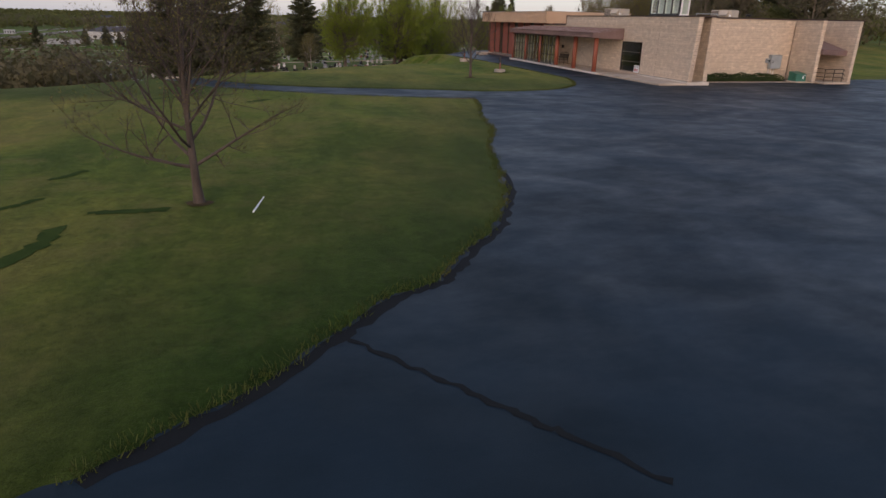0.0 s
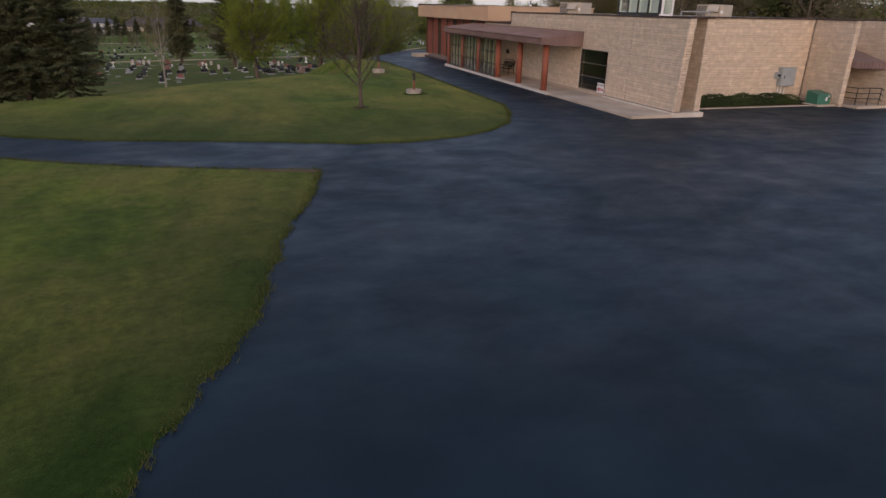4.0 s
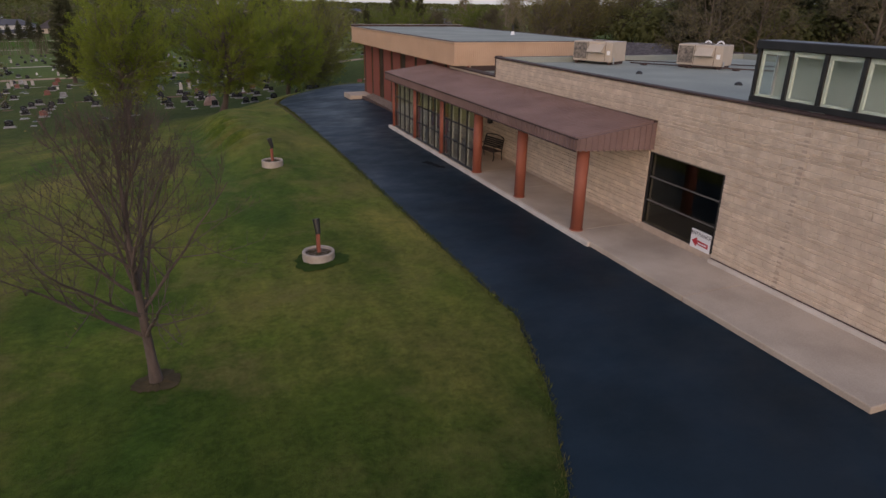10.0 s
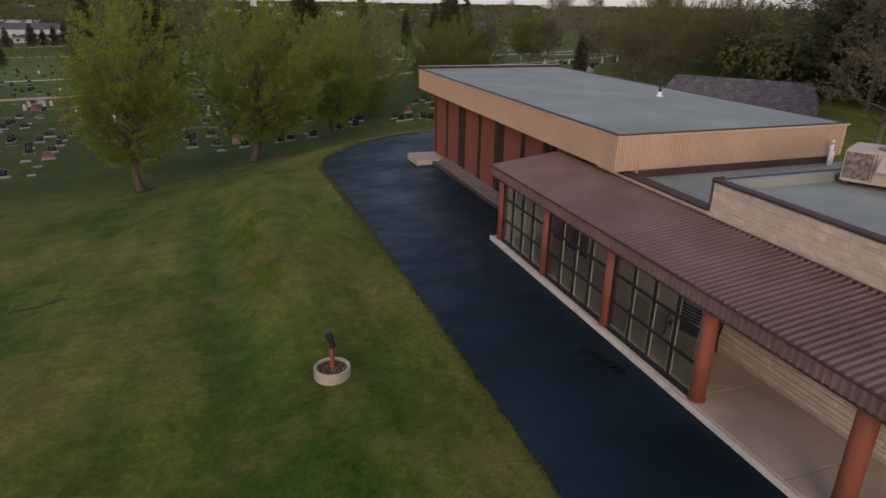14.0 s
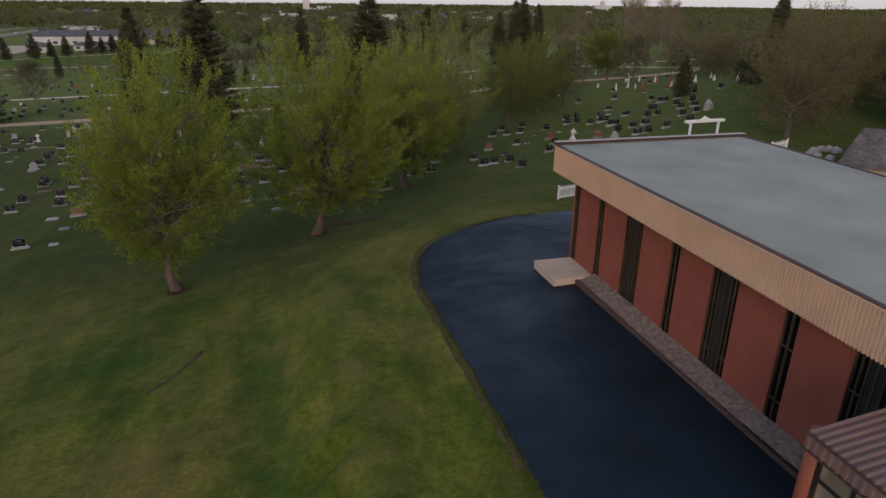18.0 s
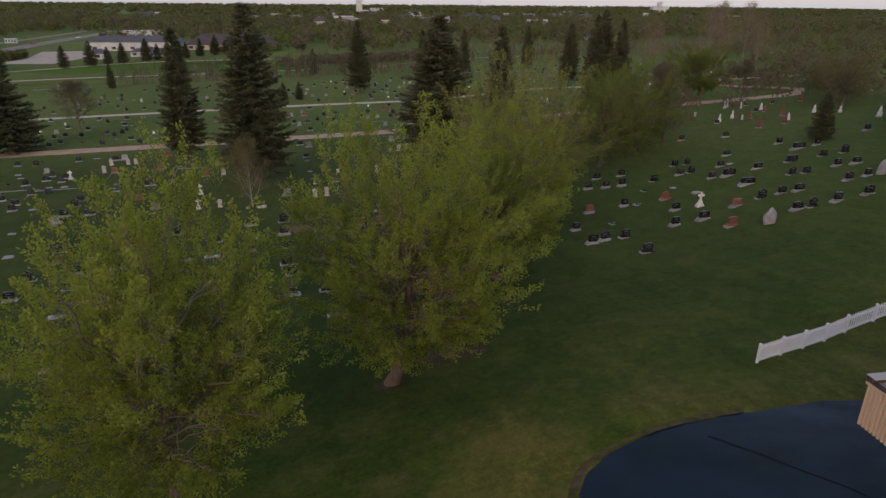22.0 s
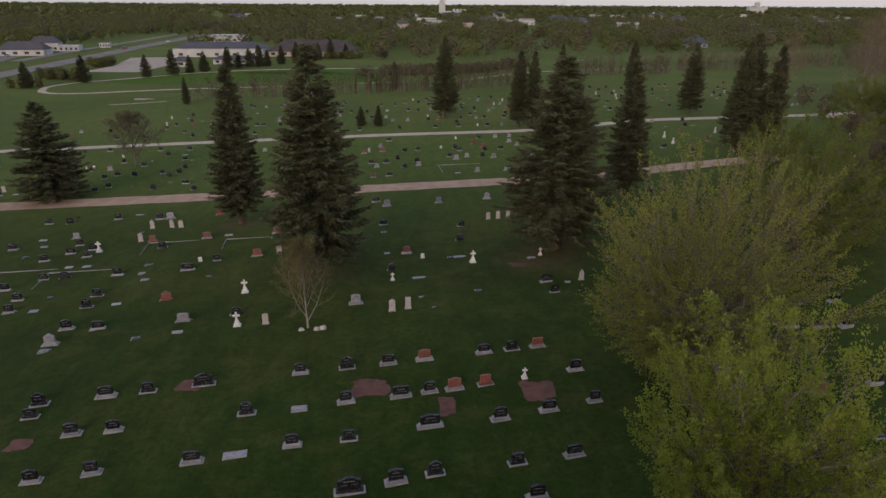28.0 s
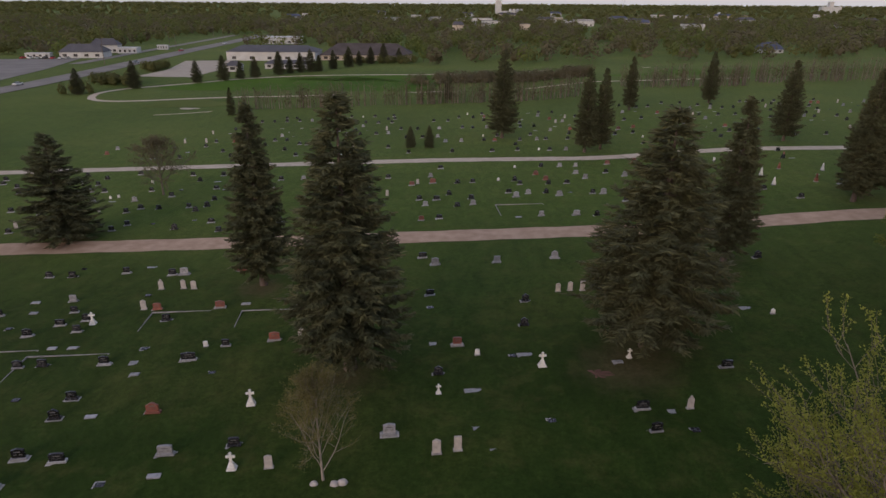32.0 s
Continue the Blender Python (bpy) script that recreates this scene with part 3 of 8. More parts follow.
def at(ob_parent, bm):
    """Moves a mesh made in world coordinates into its parent's frame."""
    bmesh.ops.translate(bm, verts=bm.verts[:], vec=-ob_parent.matrix_world.translation)
    return bm


def wpart(name, bm, material, parent, label=""):
    root = parent
    while root.parent is not None:
        root = root.parent
    return part(name, at(root, bm), material, parent, label)


TOPZ = 5.58
for dims in (
    (WX + 0.08, 41.0, 0.6, WX + 0.38, 47.62, TOPZ), (WX + 0.08, 50.88, 0.6, WX + 0.38, 62.45, TOPZ), (WX + 0.08, 47.62, 3.58, WX + 0.38, 50.88, TOPZ),
    (WX + 0.08, 62.45, 0.6, WX + 0.38, 68.3, 4.72), (WX + 0.08, 47.62, 0.6, WX + 0.38, 50.88, 1.185),
    (39.13, 41.1, 0.6, 39.4, 45.3, TOPZ), (39.4, 45.38, 0.6, 50.2, 45.7, TOPZ), (50.28, 42.5, 0.6, 50.55, 45.4, TOPZ),
    (50.55, 46.3, 0.6, 53.1, 46.6, TOPZ), (52.85, 41.6, 0.6, 53.1, 46.3, TOPZ), (52.85, 46.6, 0.6, 53.1, 66.5, TOPZ), (38.0, 66.2, 0.6, 53.1, 66.45, 4.3), (37.98, 62.17, 4.3, 52.85, 62.43, TOPZ)):
    wpart("wall_core", boxes(dims), MORTAR, chapel)

bm = bmesh.new()
core_end = box(bm, WX + 0.08, 40.85, 0.6, WX + 0.38, 40.999, TOPZ)
for q in core_end:
    if q.co.y < 40.9 and q.co.z > 3:
        q.co.y -= 0.33
wpart("wall_core", bm, MORTAR, chapel)
block_pool = {}


def block_mesh(length, height, thick, seed):
    """One split-face block: a rough, uneven face with chipped edges."""
    key = (round(length, 2), round(height, 2), seed)
    if key in block_pool:
        return block_pool[key]
    rnd = random.Random(hash(key) % 10007)
    bm = bmesh.new()
    g = 0.008
    n = 3
    front, back = [], []
    for j in (0, 1, 2):
        for i in range(n + 1):
            fx = g + (length - 2 * g) * i / n
            fz = g + (height - 2 * g) * j / 2
            edge = i in (0, n) or j in (0, 2)
            out = (rnd.uniform(0.0, 0.010), rnd.uniform(0.016, 0.036), rnd.uniform(0.030, 0.050))[j] * (0.75 if i in (0, n) else 1)
            front.append(bm.verts.new((fx, -out, fz)))
    for i, j in ((0, 0), (1, 0), (1, 1), (0, 1)):
        back.append(bm.verts.new((g + (length - 2 * g) * i, thick, g + (height - 2 * g) * j)))
    w = n + 1
    for j in range(2):
        for i in range(n):
            a = j * w + i
            bm.faces.new((front[a], front[a + 1], front[a + w + 1], front[a + w]))
    bm.faces.new([front[i] for i in range(n, -1, -1)] + [back[0], back[1]])
    bm.faces.new([front[2 * w + i] for i in range(n + 1)] + [back[2], back[3]])
    bm.faces.new([front[0], front[w], front[2 * w], back[3], back[0]])
    bm.faces.new([front[2 * w + n], front[w + n], front[n], back[1], back[2]])
    me = mesh_of("block", bm, BLOCK)
    block_pool[key] = me
    return me


COURSES = (0.15, 0.1, 0.15, 0.2, 0.1)


def block_wall(origin, way, length, z0, z1, parent, near=None, holes=(), seed=1, flare=(0.0, 0.0), lean=0.0):
    """Courses of blocks along a wall; holes are (from, to, low, high). Those within the stretch `near` are objects, the rest one mesh."""
    rnd = random.Random(seed)
    ang = math.atan2(way[1], way[0])
    root = parent.matrix_world.translation
    rest_v, rest_f = [], []
    z, c, made = z0, 0, 0
    while z < z1 - 0.02:
        h = min(COURSES[c % 5], z1 - z)
        rise = (z - z0) / (z1 - z0)
        end = length + flare[0] + (flare[1] - flare[0]) * rise
        s = -rnd.uniform(0, 0.3)
        while s < end:
            l = rnd.choice((0.35, 0.45, 0.55, 0.7))
            a, b = max(s, 0), min(s + l, end)
            s += l
            spans = [(a, b)]
            for h0, h1, low, high in holes:
                if z + h > low + 0.02 and z < high - 0.02:
                    spans = [q for p0, p1 in spans for q in ((p0, min(p1, h0)), (max(p0, h1), p1)) if q[1] - q[0] > 0.03]
            for p0, p1 in spans:
                if p1 - p0 < 0.04:
                    continue
                me = block_mesh(p1 - p0, h, 0.1, rnd.randint(0, 5))
                m = Matrix.Translation((origin[0] + way[0] * p0 - root.x, origin[1] + way[1] * p0 - lean * rise - root.y, z - root.z)) @ Matrix.Rotation(ang, 4, "Z")
                if near and near[0] <= p0 <= near[1] and made < 300 and near[2] <= z < near[3]:
                    ob = new("block", me)
                    ob.parent = parent
                    ob.matrix_basis = m
                    made += 1
                else:
                    k = len(rest_v)
                    rest_v += [m @ v.co for v in me.vertices]
                    rest_f += [[k + i for i in p.vertices] for p in me.polygons]
        z += h
        c += 1
    me = bpy.data.meshes.new("block_course")
    me.from_pydata(rest_v, [], rest_f)
    me.materials.append(BLOCK)
    ob = new("block_course", me)
    ob.parent = parent
    tagged(ob, kind="stuff")
    return ob


# west face runs north to south as seen from outside, so its blocks run along -y
def wy(y):
    return 68.3 - y


block_wall((WX + 0.08, 68.3), (0, -1), wy(40.85), 1.1, 4.7, chapel, (wy(47.0), wy(40.85), 1.6, 4.2), ((wy(50.88), wy(47.62), 1.19, 3.58),), 3, (0.0, 0.26))
block_wall((WX + 0.08, 62.45), (0, -1), 62.45 - 40.85, 4.7, TOPZ, chapel, None, (), 4, (0.26, 0.33))
block_wall((WX, 40.85), (1, 0), 0.38, 1.1, TOPZ, chapel, None, (), 5, lean=0.33)
block_wall((39.13, 45.3), (0, -1), 4.2, 1.1, TOPZ, chapel, None, (), 6)
block_wall((39.05, 41.1), (1, 0), 0.35, 1.1, TOPZ, chapel, None, (), 7)
block_wall((39.4, 45.38), (1, 0), 10.8, 0.9, TOPZ, chapel, (3.0, 10.8, 1.3, 3.4), (), 8)
block_wall((50.28, 45.3), (0, -1), 2.8, 1.0, TOPZ, chapel, None, (), 9)
block_wall((50.2, 42.5), (1, 0), 0.35, 1.0, TOPZ, chapel, None, (), 10)
block_wall((50.55, 46.3), (1, 0), 2.3, 0.9, TOPZ, chapel, None, ((0.05, 1.05, 0.9, 3.1),), 11)
block_wall((52.85, 46.3), (0, -1), 4.7, 1.0, TOPZ, chapel, None, (), 12)
block_wall((52.8, 41.6), (1, 0), 0.3, 1.0, TOPZ, chapel, None, (), 13)

wpart("wall_base", boxes((WX - 0.02, 40.82, 0.6, 39.45, 41.1, 1.06), (WX - 0.05, 40.9, 0.6, WX + 0.4, 47.6, 1.09), (39.0, 41.1, 0.6, 39.45, 45.35, 1.09)), KERB, chapel, "pale concrete base course")
wpart("dark_flashing", boxes((WX + 0.03, 40.82, 1.088, WX + 0.09, 47.6, 1.105), (WX + 0.03, 40.8, 1.088, WX + 0.4, 40.86, 1.105)), DARKTRIM, chapel)
wpart("control_joint", boxes((WX + 0.062, 45.3, 1.1, WX + 0.1, 45.44, TOPZ - 0.01)), MORTAR, chapel)
# parapet copings
for dims in ((WX - 0.02, 40.46, TOPZ, WX + 0.27, 62.5, TOPZ + 0.07), (WX + 0.27, 41.0, TOPZ, 39.45, 45.25, TOPZ + 0.08), (39.4, 45.25, TOPZ, 50.6, 45.75, TOPZ + 0.08),
             (50.15, 42.4, TOPZ, 50.6, 45.25, TOPZ + 0.08), (52.8, 41.5, TOPZ, 53.15, 45.25, TOPZ + 0.08), (50.6, 46.25, TOPZ - 0.02, 52.8, 46.65, TOPZ + 0.07), (52.8, 45.75, TOPZ, 53.15, 66.5, TOPZ + 0.08), (WX + 0.27, 62.36, TOPZ, 52.8, 62.5, TOPZ + 0.06),
             (WX - 0.02, 62.5, 4.72, WX + 0.42, 68.25, 4.79), (WX + 0.02, 62.45, 4.79, WX + 0.4, 62.51, TOPZ + 0.11)):
    wpart("coping", soft(boxes(dims), 0.015, 1), DARKTRIM, chapel, "dark brown metal coping")
wpart("roof", boxes((WX + 0.38, 45.7, 5.05, 52.85, 62.17, 5.38)), ROOF, chapel, "pale grey membrane roof")
wpart("lower_roof", boxes((WX + 0.38, 62.43, 4.1, 52.85, 66.59, 4.58)), ROOF, chapel)
for dims in ((WX + 0.27, 45.8, 5.381, WX + 0.42, 62.1, 5.63), (WX + 0.42, 62.1, 5.381, 52.6, 62.16, 5.63), (WX + 0.27, 62.16, 5.581, 52.6, 62.35, 5.63), (52.6, 45.8, 5.38, 52.85, 62.09, 5.64)):
    wpart("roof_upstand", boxes(dims), ROOF, chapel)

# window in the west wall
SILL = 1.2
window_1 = thing("window_1", WX + 0.2, 49.25, 1.15, "tall black-framed window of three stacked dark panes", "window", kind="structure")
for k in range(4):
    z = SILL + k * (3.56 - SILL) / 3
    wpart("rail", boxes((WX + 0.1, 47.64, z - 0.014, WX + 0.16, 50.86, z + 0.014)), WHITEFRAME if 0 < k < 3 else BLACK, window_1)
for y in (47.66, 50.8):
    wpart("window_frame", boxes((WX + 0.09, y - 0.03, SILL - 0.02, WX + 0.2, y + 0.05, 3.58)), BLACK, window_1)
for k in range(3):
    z = SILL + k * (3.56 - SILL) / 3
    ob = wpart("pane", boxes((WX + 0.13, 47.7, z + 0.03, WX + 0.14, 50.8, z + 0.76)), DARKGLASS, window_1)
    ob.visible_shadow = False
# dim room behind the window
wpart("inner_room", boxes((WX + 0.4, 46.8, 1.0, 41.5, 51.6, 1.05), (41.5, 46.8, 1.0, 41.6, 51.6, 3.9), (WX + 0.4, 46.7, 1.0, 41.6, 46.8, 3.9), (WX + 0.4, 51.6, 1.0, 41.6, 51.7, 3.9), (WX + 0.4, 46.7, 3.8, 41.6, 51.7, 3.9)), CARPET, chapel)

# walkway slab
walkway = thing("pavement_walkway", 36.3, 56, SLAB, "worn buff concrete walkway slab along the building", "pavement", kind="structure")
for y0, y1 in ((40.85, 46.0), (46.0, 51.3), (51.3, 56.5), (56.5, 59.5)):
    wpart("slab", soft(boxes((35.24, y0 + 0.004, 0.5, WX + 0.06, y1 - 0.004, SLAB)), 0.02, 1), CONCRETE, walkway)
wpart("slab", soft(boxes((35.24, 59.504, 0.3, WX + 0.06, 71.75, SLAB)), 0.02, 1), CONCRETE, walkway)
wpart("slab_edge", soft(boxes((35.12, 50.2, 0.3, 35.236, 71.85, SLAB - 0.01)), 0.03, 2), KERB, walkway, "pale worn slab edge")

# canopy
canopy = thing("canopy", 36.2, 60.7, 3.8, "long brown ribbed-metal canopy roof on round columns", "canopy")
CY0, CY1 = 50.68, 71.05
bm = bmesh.new()
v = [bm.verts.new(c) for c in ((34.72, CY0, 4.17), (WX + 0.05, CY0, 4.54), (WX + 0.05, CY1, 4.54), (34.72, CY1, 4.17), (34.72, CY0, 3.82), (WX + 0.05, CY0, 3.68), (WX + 0.05, CY1, 3.68), (34.72, CY1, 3.82))]
for f in ((0, 1, 2, 3), (7, 6, 5, 4), (0, 4, 5, 1), (1, 5, 6, 2), (2, 6, 7, 3), (3, 7, 4, 0)):
    bm.faces.new([v[i] for i in f])
wpart("deck", bm, BROWN, canopy)
ribs = 112
for k in range(ribs):
    y = CY0 + 0.1 + (CY1 - CY0 - 0.2) * k / (ribs - 1)
    bm = bmesh.new()
    v = [bm.verts.new(c) for c in ((34.70, y - 0.035, 4.172), (34.70, y + 0.035, 4.172), (WX, y + 0.035, 4.538), (WX, y - 0.035, 4.538),
                                   (34.70, y - 0.018, 4.245), (34.70, y + 0.018, 4.245), (WX, y + 0.018, 4.611), (WX, y - 0.018, 4.611))]
    for f in ((3, 2, 1, 0), (4, 5, 6, 7), (0, 1, 5, 4), (1, 2, 6, 5), (2, 3, 7, 6), (3, 0, 4, 7)):
        bm.faces.new([v[i] for i in f])
    wpart("roof_rib", bm, BROWN, canopy)
    wpart("fascia_rib", boxes((34.69, y - 0.03, 3.83, 34.72, y + 0.03, 4.18)), BROWN, canopy)
for k in range(13):
    x = 34.85 + k * 0.22
    wpart("end_rib", boxes((x - 0.03, CY0 - 0.025, 3.8 - 0.05 * (x - 34.7), x + 0.03, CY0, 4.16 + 0.125 * (x - 34.7))), BROWN, canopy)
wpart("edge_trim", boxes((34.67, CY0 - 0.03, 3.79, 34.72, CY1 + 0.03, 3.83), (34.67, CY0 - 0.03, 4.16, 34.74, CY1 + 0.03, 4.2)), DARKTRIM, canopy)

wpart("wall_flashing", boxes((WX - 0.05, CY0 - 0.02, 4.548, WX + 0.045, 68.2, 4.60)), DARKTRIM, canopy, "dark brown flashing along the wall")
for y in (51.35, 55.4, 59.42, 63.5, 67.5, 71.35):
    col = thing("column", 35.45, y, SLAB, "round terracotta-painted column on the walkway", "column", "canopy columns")
    smooth(part("shaft", lathe([(0.2, 0.02), (0.2, 2.84)], 28), RUST, col))
    part("base_ring", lathe([(0.225, 0), (0.225, 0.03), (0.205, 0.04)], 28), RUST, col)

# glazed vestibule under the canopy
vest = thing("window_wall", 35.2, 65.4, SLAB, "black-framed glazed entrance wall of square panes under the canopy", "window", kind="structure")
for a, b in ((59.55, 63.25), (63.65, 67.3), (67.7, 71.15)):
    n, lo, hi = 4, 1.02, 3.66
    for k in range(n + 1):
        y = a + (b - a) * k / n
        m = wpart("mullion", boxes((35.35, y - 0.03, lo, 35.43, y + 0.03, hi)), BLACK, vest)
        if k < n:
            wpart("inner_frame", boxes((35.41, y + 0.03, lo + 0.03, 35.52, y + 0.07, hi - 0.03), (35.44, y + 0.07, lo + 0.03, 35.50, y + 0.17, hi - 0.03)), INNERFRAME, m, "ivory inner frame")
    for j in range(4):
        z = lo + (hi - lo) * j / 3
        wpart("transom", boxes((35.355, a, z - 0.03, 35.425, b, z + 0.03)), BLACK, vest)
        for k in range(n):
            if j < 3:
                y0, y1 = a + (b - a) * k / n, a + (b - a) * (k + 1) / n
                ob = wpart("pane", boxes((35.385, y0 + 0.03, z + 0.03, 35.393, y1 - 0.03, z + (hi - lo) / 3 - 0.03)), SHOPGLASS, vest)
                ob.visible_shadow = False
wpart("head", boxes((35.30, 59.4, 3.66, 35.50, 71.3, 3.82)), BROWN, vest)
wpart("sill", boxes((35.30, 59.5, SLAB, 35.50, 71.2, SLAB + 0.04)), BLACK, vest)
wpart("end_wall", boxes((35.45, 71.2, SLAB - 0.5, WX + 0.05, 71.35, 3.75)), PLASTER, vest)

# skylight on the wing's roof
sky_box = thing("skylight", 38.6, 45.5, 5.6, "black-framed roof lantern with tall glass panes", "skylight")
for k in range(5):
    y = 43.55 + k * (47.45 - 43.55) / 4
    wpart("post", boxes((37.86, y - 0.05, 5.66, 37.98, y + 0.05, 7.1)), BLACK, sky_box)
    if k < 4:
        y2 = y + (47.45 - 43.55) / 4
        ob = wpart("pane", boxes((37.91, y + 0.05, 5.8, 37.92, y2 - 0.05, 6.98)), GLASS, sky_box)
        ob.visible_shadow = False
        wpart("pane_frame", boxes((37.93, y + 0.05, 5.8, 37.99, y + 0.12, 6.98), (37.93, y2 - 0.12, 5.8, 37.99, y2 - 0.05, 6.98), (37.93, y + 0.12, 6.86, 37.99, y2 - 0.12, 6.98), (37.93, y + 0.12, 5.8, 37.99, y2 - 0.12, 5.86)), PALEGREEN, sky_box)
wpart("sill", boxes((37.84, 43.5, 5.66, 38.0, 47.5, 5.8)), BLACK, sky_box)
wpart("cap", soft(boxes((37.82, 43.45, 6.98, 38.72, 47.55, 7.2)), 0.02, 1), BLACK, sky_box)
for y, nm in ((43.5, "south"), (47.5, "north")):
    wpart("side_frame", boxes((37.9, y - 0.04, 5.66, 38.7, y + 0.04, 5.75), (37.98, y - 0.04, 5.75, 38.1, y + 0.04, 6.98), (38.6, y - 0.04, 5.75, 38.7, y + 0.04, 6.98), (37.98, y - 0.04, 6.9, 38.7, y + 0.04, 6.979)), WHITE, sky_box, "white side frame")
    ob = wpart("side_pane", boxes((38.1, y - 0.01, 5.75, 38.6, y + 0.01, 6.9)), GLASS, sky_box)
    ob.visible_shadow = False
wpart("back_wall", boxes((38.64, 43.54, 5.3, 38.7, 47.46, 6.979)), PALEGREEN, sky_box)

# ---- tall hall with the tan fascia ----
hall = thing("chapel_hall", 42.2, 78, 0.6, "chapel hall with brick-red panel walls and a deep tan metal fascia", "building")
FX0, FX1, FY0, FY1, FZ0, FZ1 = 37.2, 47.25, 66.5, 89.2, 4.88, 6.1
wpart("fascia_core", boxes((FX0 + 0.03, FY0 + 0.03, FZ0, FX1 - 0.03, FY1 - 0.03, FZ1 - 0.06)), TAN, hall)
wpart("fascia_edge", boxes((FX0 - 0.02, FY0 - 0.02, FZ1 - 0.06, FX1 + 0.02, FY0 + 0.14, FZ1), (FX0 - 0.02, FY0 + 0.14, FZ1 - 0.06, FX0 + 0.14, FY1 - 0.14, FZ1), (FX1 - 0.14, FY0 + 0.14, FZ1 - 0.06, FX1 + 0.02, FY1 - 0.14, FZ1), (FX0 - 0.02, FY1 - 0.14, FZ1 - 0.06, FX1 + 0.02, FY1 + 0.02, FZ1 + 0.12)), DARKTRIM, hall, "thin dark roof edge")
wpart("parapet_cap", soft(boxes((FX0 - 0.03, FY1 - 0.24, FZ1 + 0.12, FX1 + 0.03, FY1 + 0.04, FZ1 + 0.145)), 0.008, 1), PALEROOF, hall, "pale grey metal parapet cap")
wpart("edge_strip", boxes((FX0 - 0.035, FY0 - 0.035, FZ1 - 0.10, FX1 + 0.035, FY0 - 0.021, FZ1 - 0.03), (FX0 - 0.035, FY0 - 0.021, FZ1 - 0.10, FX0 - 0.021, FY1, FZ1 - 0.03)), TAN, hall, "tan metal drip edge")
wpart("roof", boxes((FX0 + 0.14, FY0 + 0.14, FZ1 - 0.1, FX1 - 0.14, FY1 - 0.14, FZ1 - 0.03)), ROOF, hall, "flat grey-blue membrane roof")
for k in range(197):
    y = FY0 + 0.07 + k * 0.115
    wpart("fascia_rib", boxes((FX0, y - 0.03, FZ0 - 0.02, FX0 + 0.03, y + 0.03, FZ1 - 0.105)), TAN, hall)
for k in range(86):
    x = FX0 + 0.1 + k * 0.115
    wpart("fascia_rib", boxes((x - 0.03, FY0, FZ0 - 0.02, x + 0.03, FY0 + 0.03, FZ1 - 0.105)), TAN, hall)
RX = 38.0
# no flashing here: a dark strip stands in for shade under the fascia
wpart("shadow_strip", boxes((38.2, 66.56, 4.582, 46.8, 66.598, 4.87)), DARKTRIM, hall, "dark strip painted as the shade under the fascia")
wpart("wall_core", boxes((RX + 0.12, 66.6, 0.0, 46.9, 88.1, FZ0 - 0.02)), MORTAR, hall)
wins = [(87.8, 88.28, 1)]
for k in range(4):
    wins += [(85.52 - 5.34 * k, 86.04 - 5.34 * k, 1), (82.55 - 5.34 * k, 83.78 - 5.34 * k, 2)]
wpart("red_panel", boxes((RX, 88.28, 0.3, RX + 0.14, 88.36, FZ0)), REDPANEL, hall, "brick-red wall panel")
edge = 87.8
for a, b, kind in wins[1:]:
    wpart("red_panel", boxes((RX, b, 0.3, RX + 0.14, edge, FZ0)), REDPANEL, hall, "brick-red wall panel")
    edge = a
    if b < 67.5:
        break
wpart("red_panel", boxes((RX, 66.6, 0.3, RX + 0.14, max(edge, 66.65), FZ0)), REDPANEL, hall, "brick-red wall panel")
wpart("north_wall", boxes((RX + 0.14, 88.1, 0.0, 46.9, 88.36, FZ0 - 0.01)), REDPANEL, hall)
for a, b, kind in wins:
    if a < 66.7:
        continue
    win = thing("window", RX + 0.1, (a + b) / 2, 0.5, "tall narrow dark bronze-framed window between red panels", "window", "hall windows")
    wpart("reveal", boxes((RX + 0.1, a, 0.3, RX + 0.118, b, FZ0)), BLACK, win)
    ob = wpart("pane", boxes((RX + 0.085, a + 0.05, 0.6, RX + 0.095, b - 0.05, FZ0 - 0.02)), DARKGLASS, win)
    ob.visible_shadow = False
    for y in ([a, (a + b) / 2, b] if kind == 1 else [a, a + 0.2, a + 0.38, (a + b) / 2, b - 0.38, b - 0.2, b]):
        wpart("mullion", boxes((RX + 0.03, y - 0.022, 0.4, RX + 0.1, y + 0.022, FZ0)), BRONZE, win)
    for z in (0.75, 1.6, 3.3):
        wpart("transom", boxes((RX + 0.05, a, z - 0.025, RX + 0.1, b, z + 0.025)), DARKTRIM, win)
    if kind == 2:
        wpart("infill", boxes((RX + 0.06, a + 0.36, 0.6, RX + 0.08, b - 0.36, FZ0)), BLACK, win, "dark bronze infill panel")

# gravel bed with timber edge, and the entrance step
bed = thing("planting_bed", 37.7, 79, 0.5, "raised gravel bed held by dark timbers along the red wall", "garden bed")
for z0, z1 in ((0.1, 0.44), (0.45, 0.80)):
    for y0, y1 in ((71.9, 76.7), (76.72, 81.5), (81.52, 85.8)):
        wpart("timber", soft(boxes((37.05 + (z0 > 0.3) * 0.03, y0, z0, 37.27, y1, z1)), 0.02, 1), TIMBER, bed)
bm = bmesh.new()
v = [bm.verts.new(c) for c in ((37.27, 71.9, 0.1), (RX, 71.9, 0.1), (RX, 85.8, 0.1), (37.27, 85.8, 0.1), (37.27, 71.9, 0.74), (RX, 71.9, 1.0), (RX, 85.8, 1.0), (37.27, 85.8, 0.74))]
for f in ((3, 2, 1, 0), (4, 5, 6, 7), (0, 1, 5, 4), (1, 2, 6, 5), (2, 3, 7, 6), (3, 0, 4, 7)):
    bm.faces.new([v[i] for i in f])
wpart("gravel", bm, GRAVEL, bed)
pr = np.random.default_rng(31)
count_p = 3200
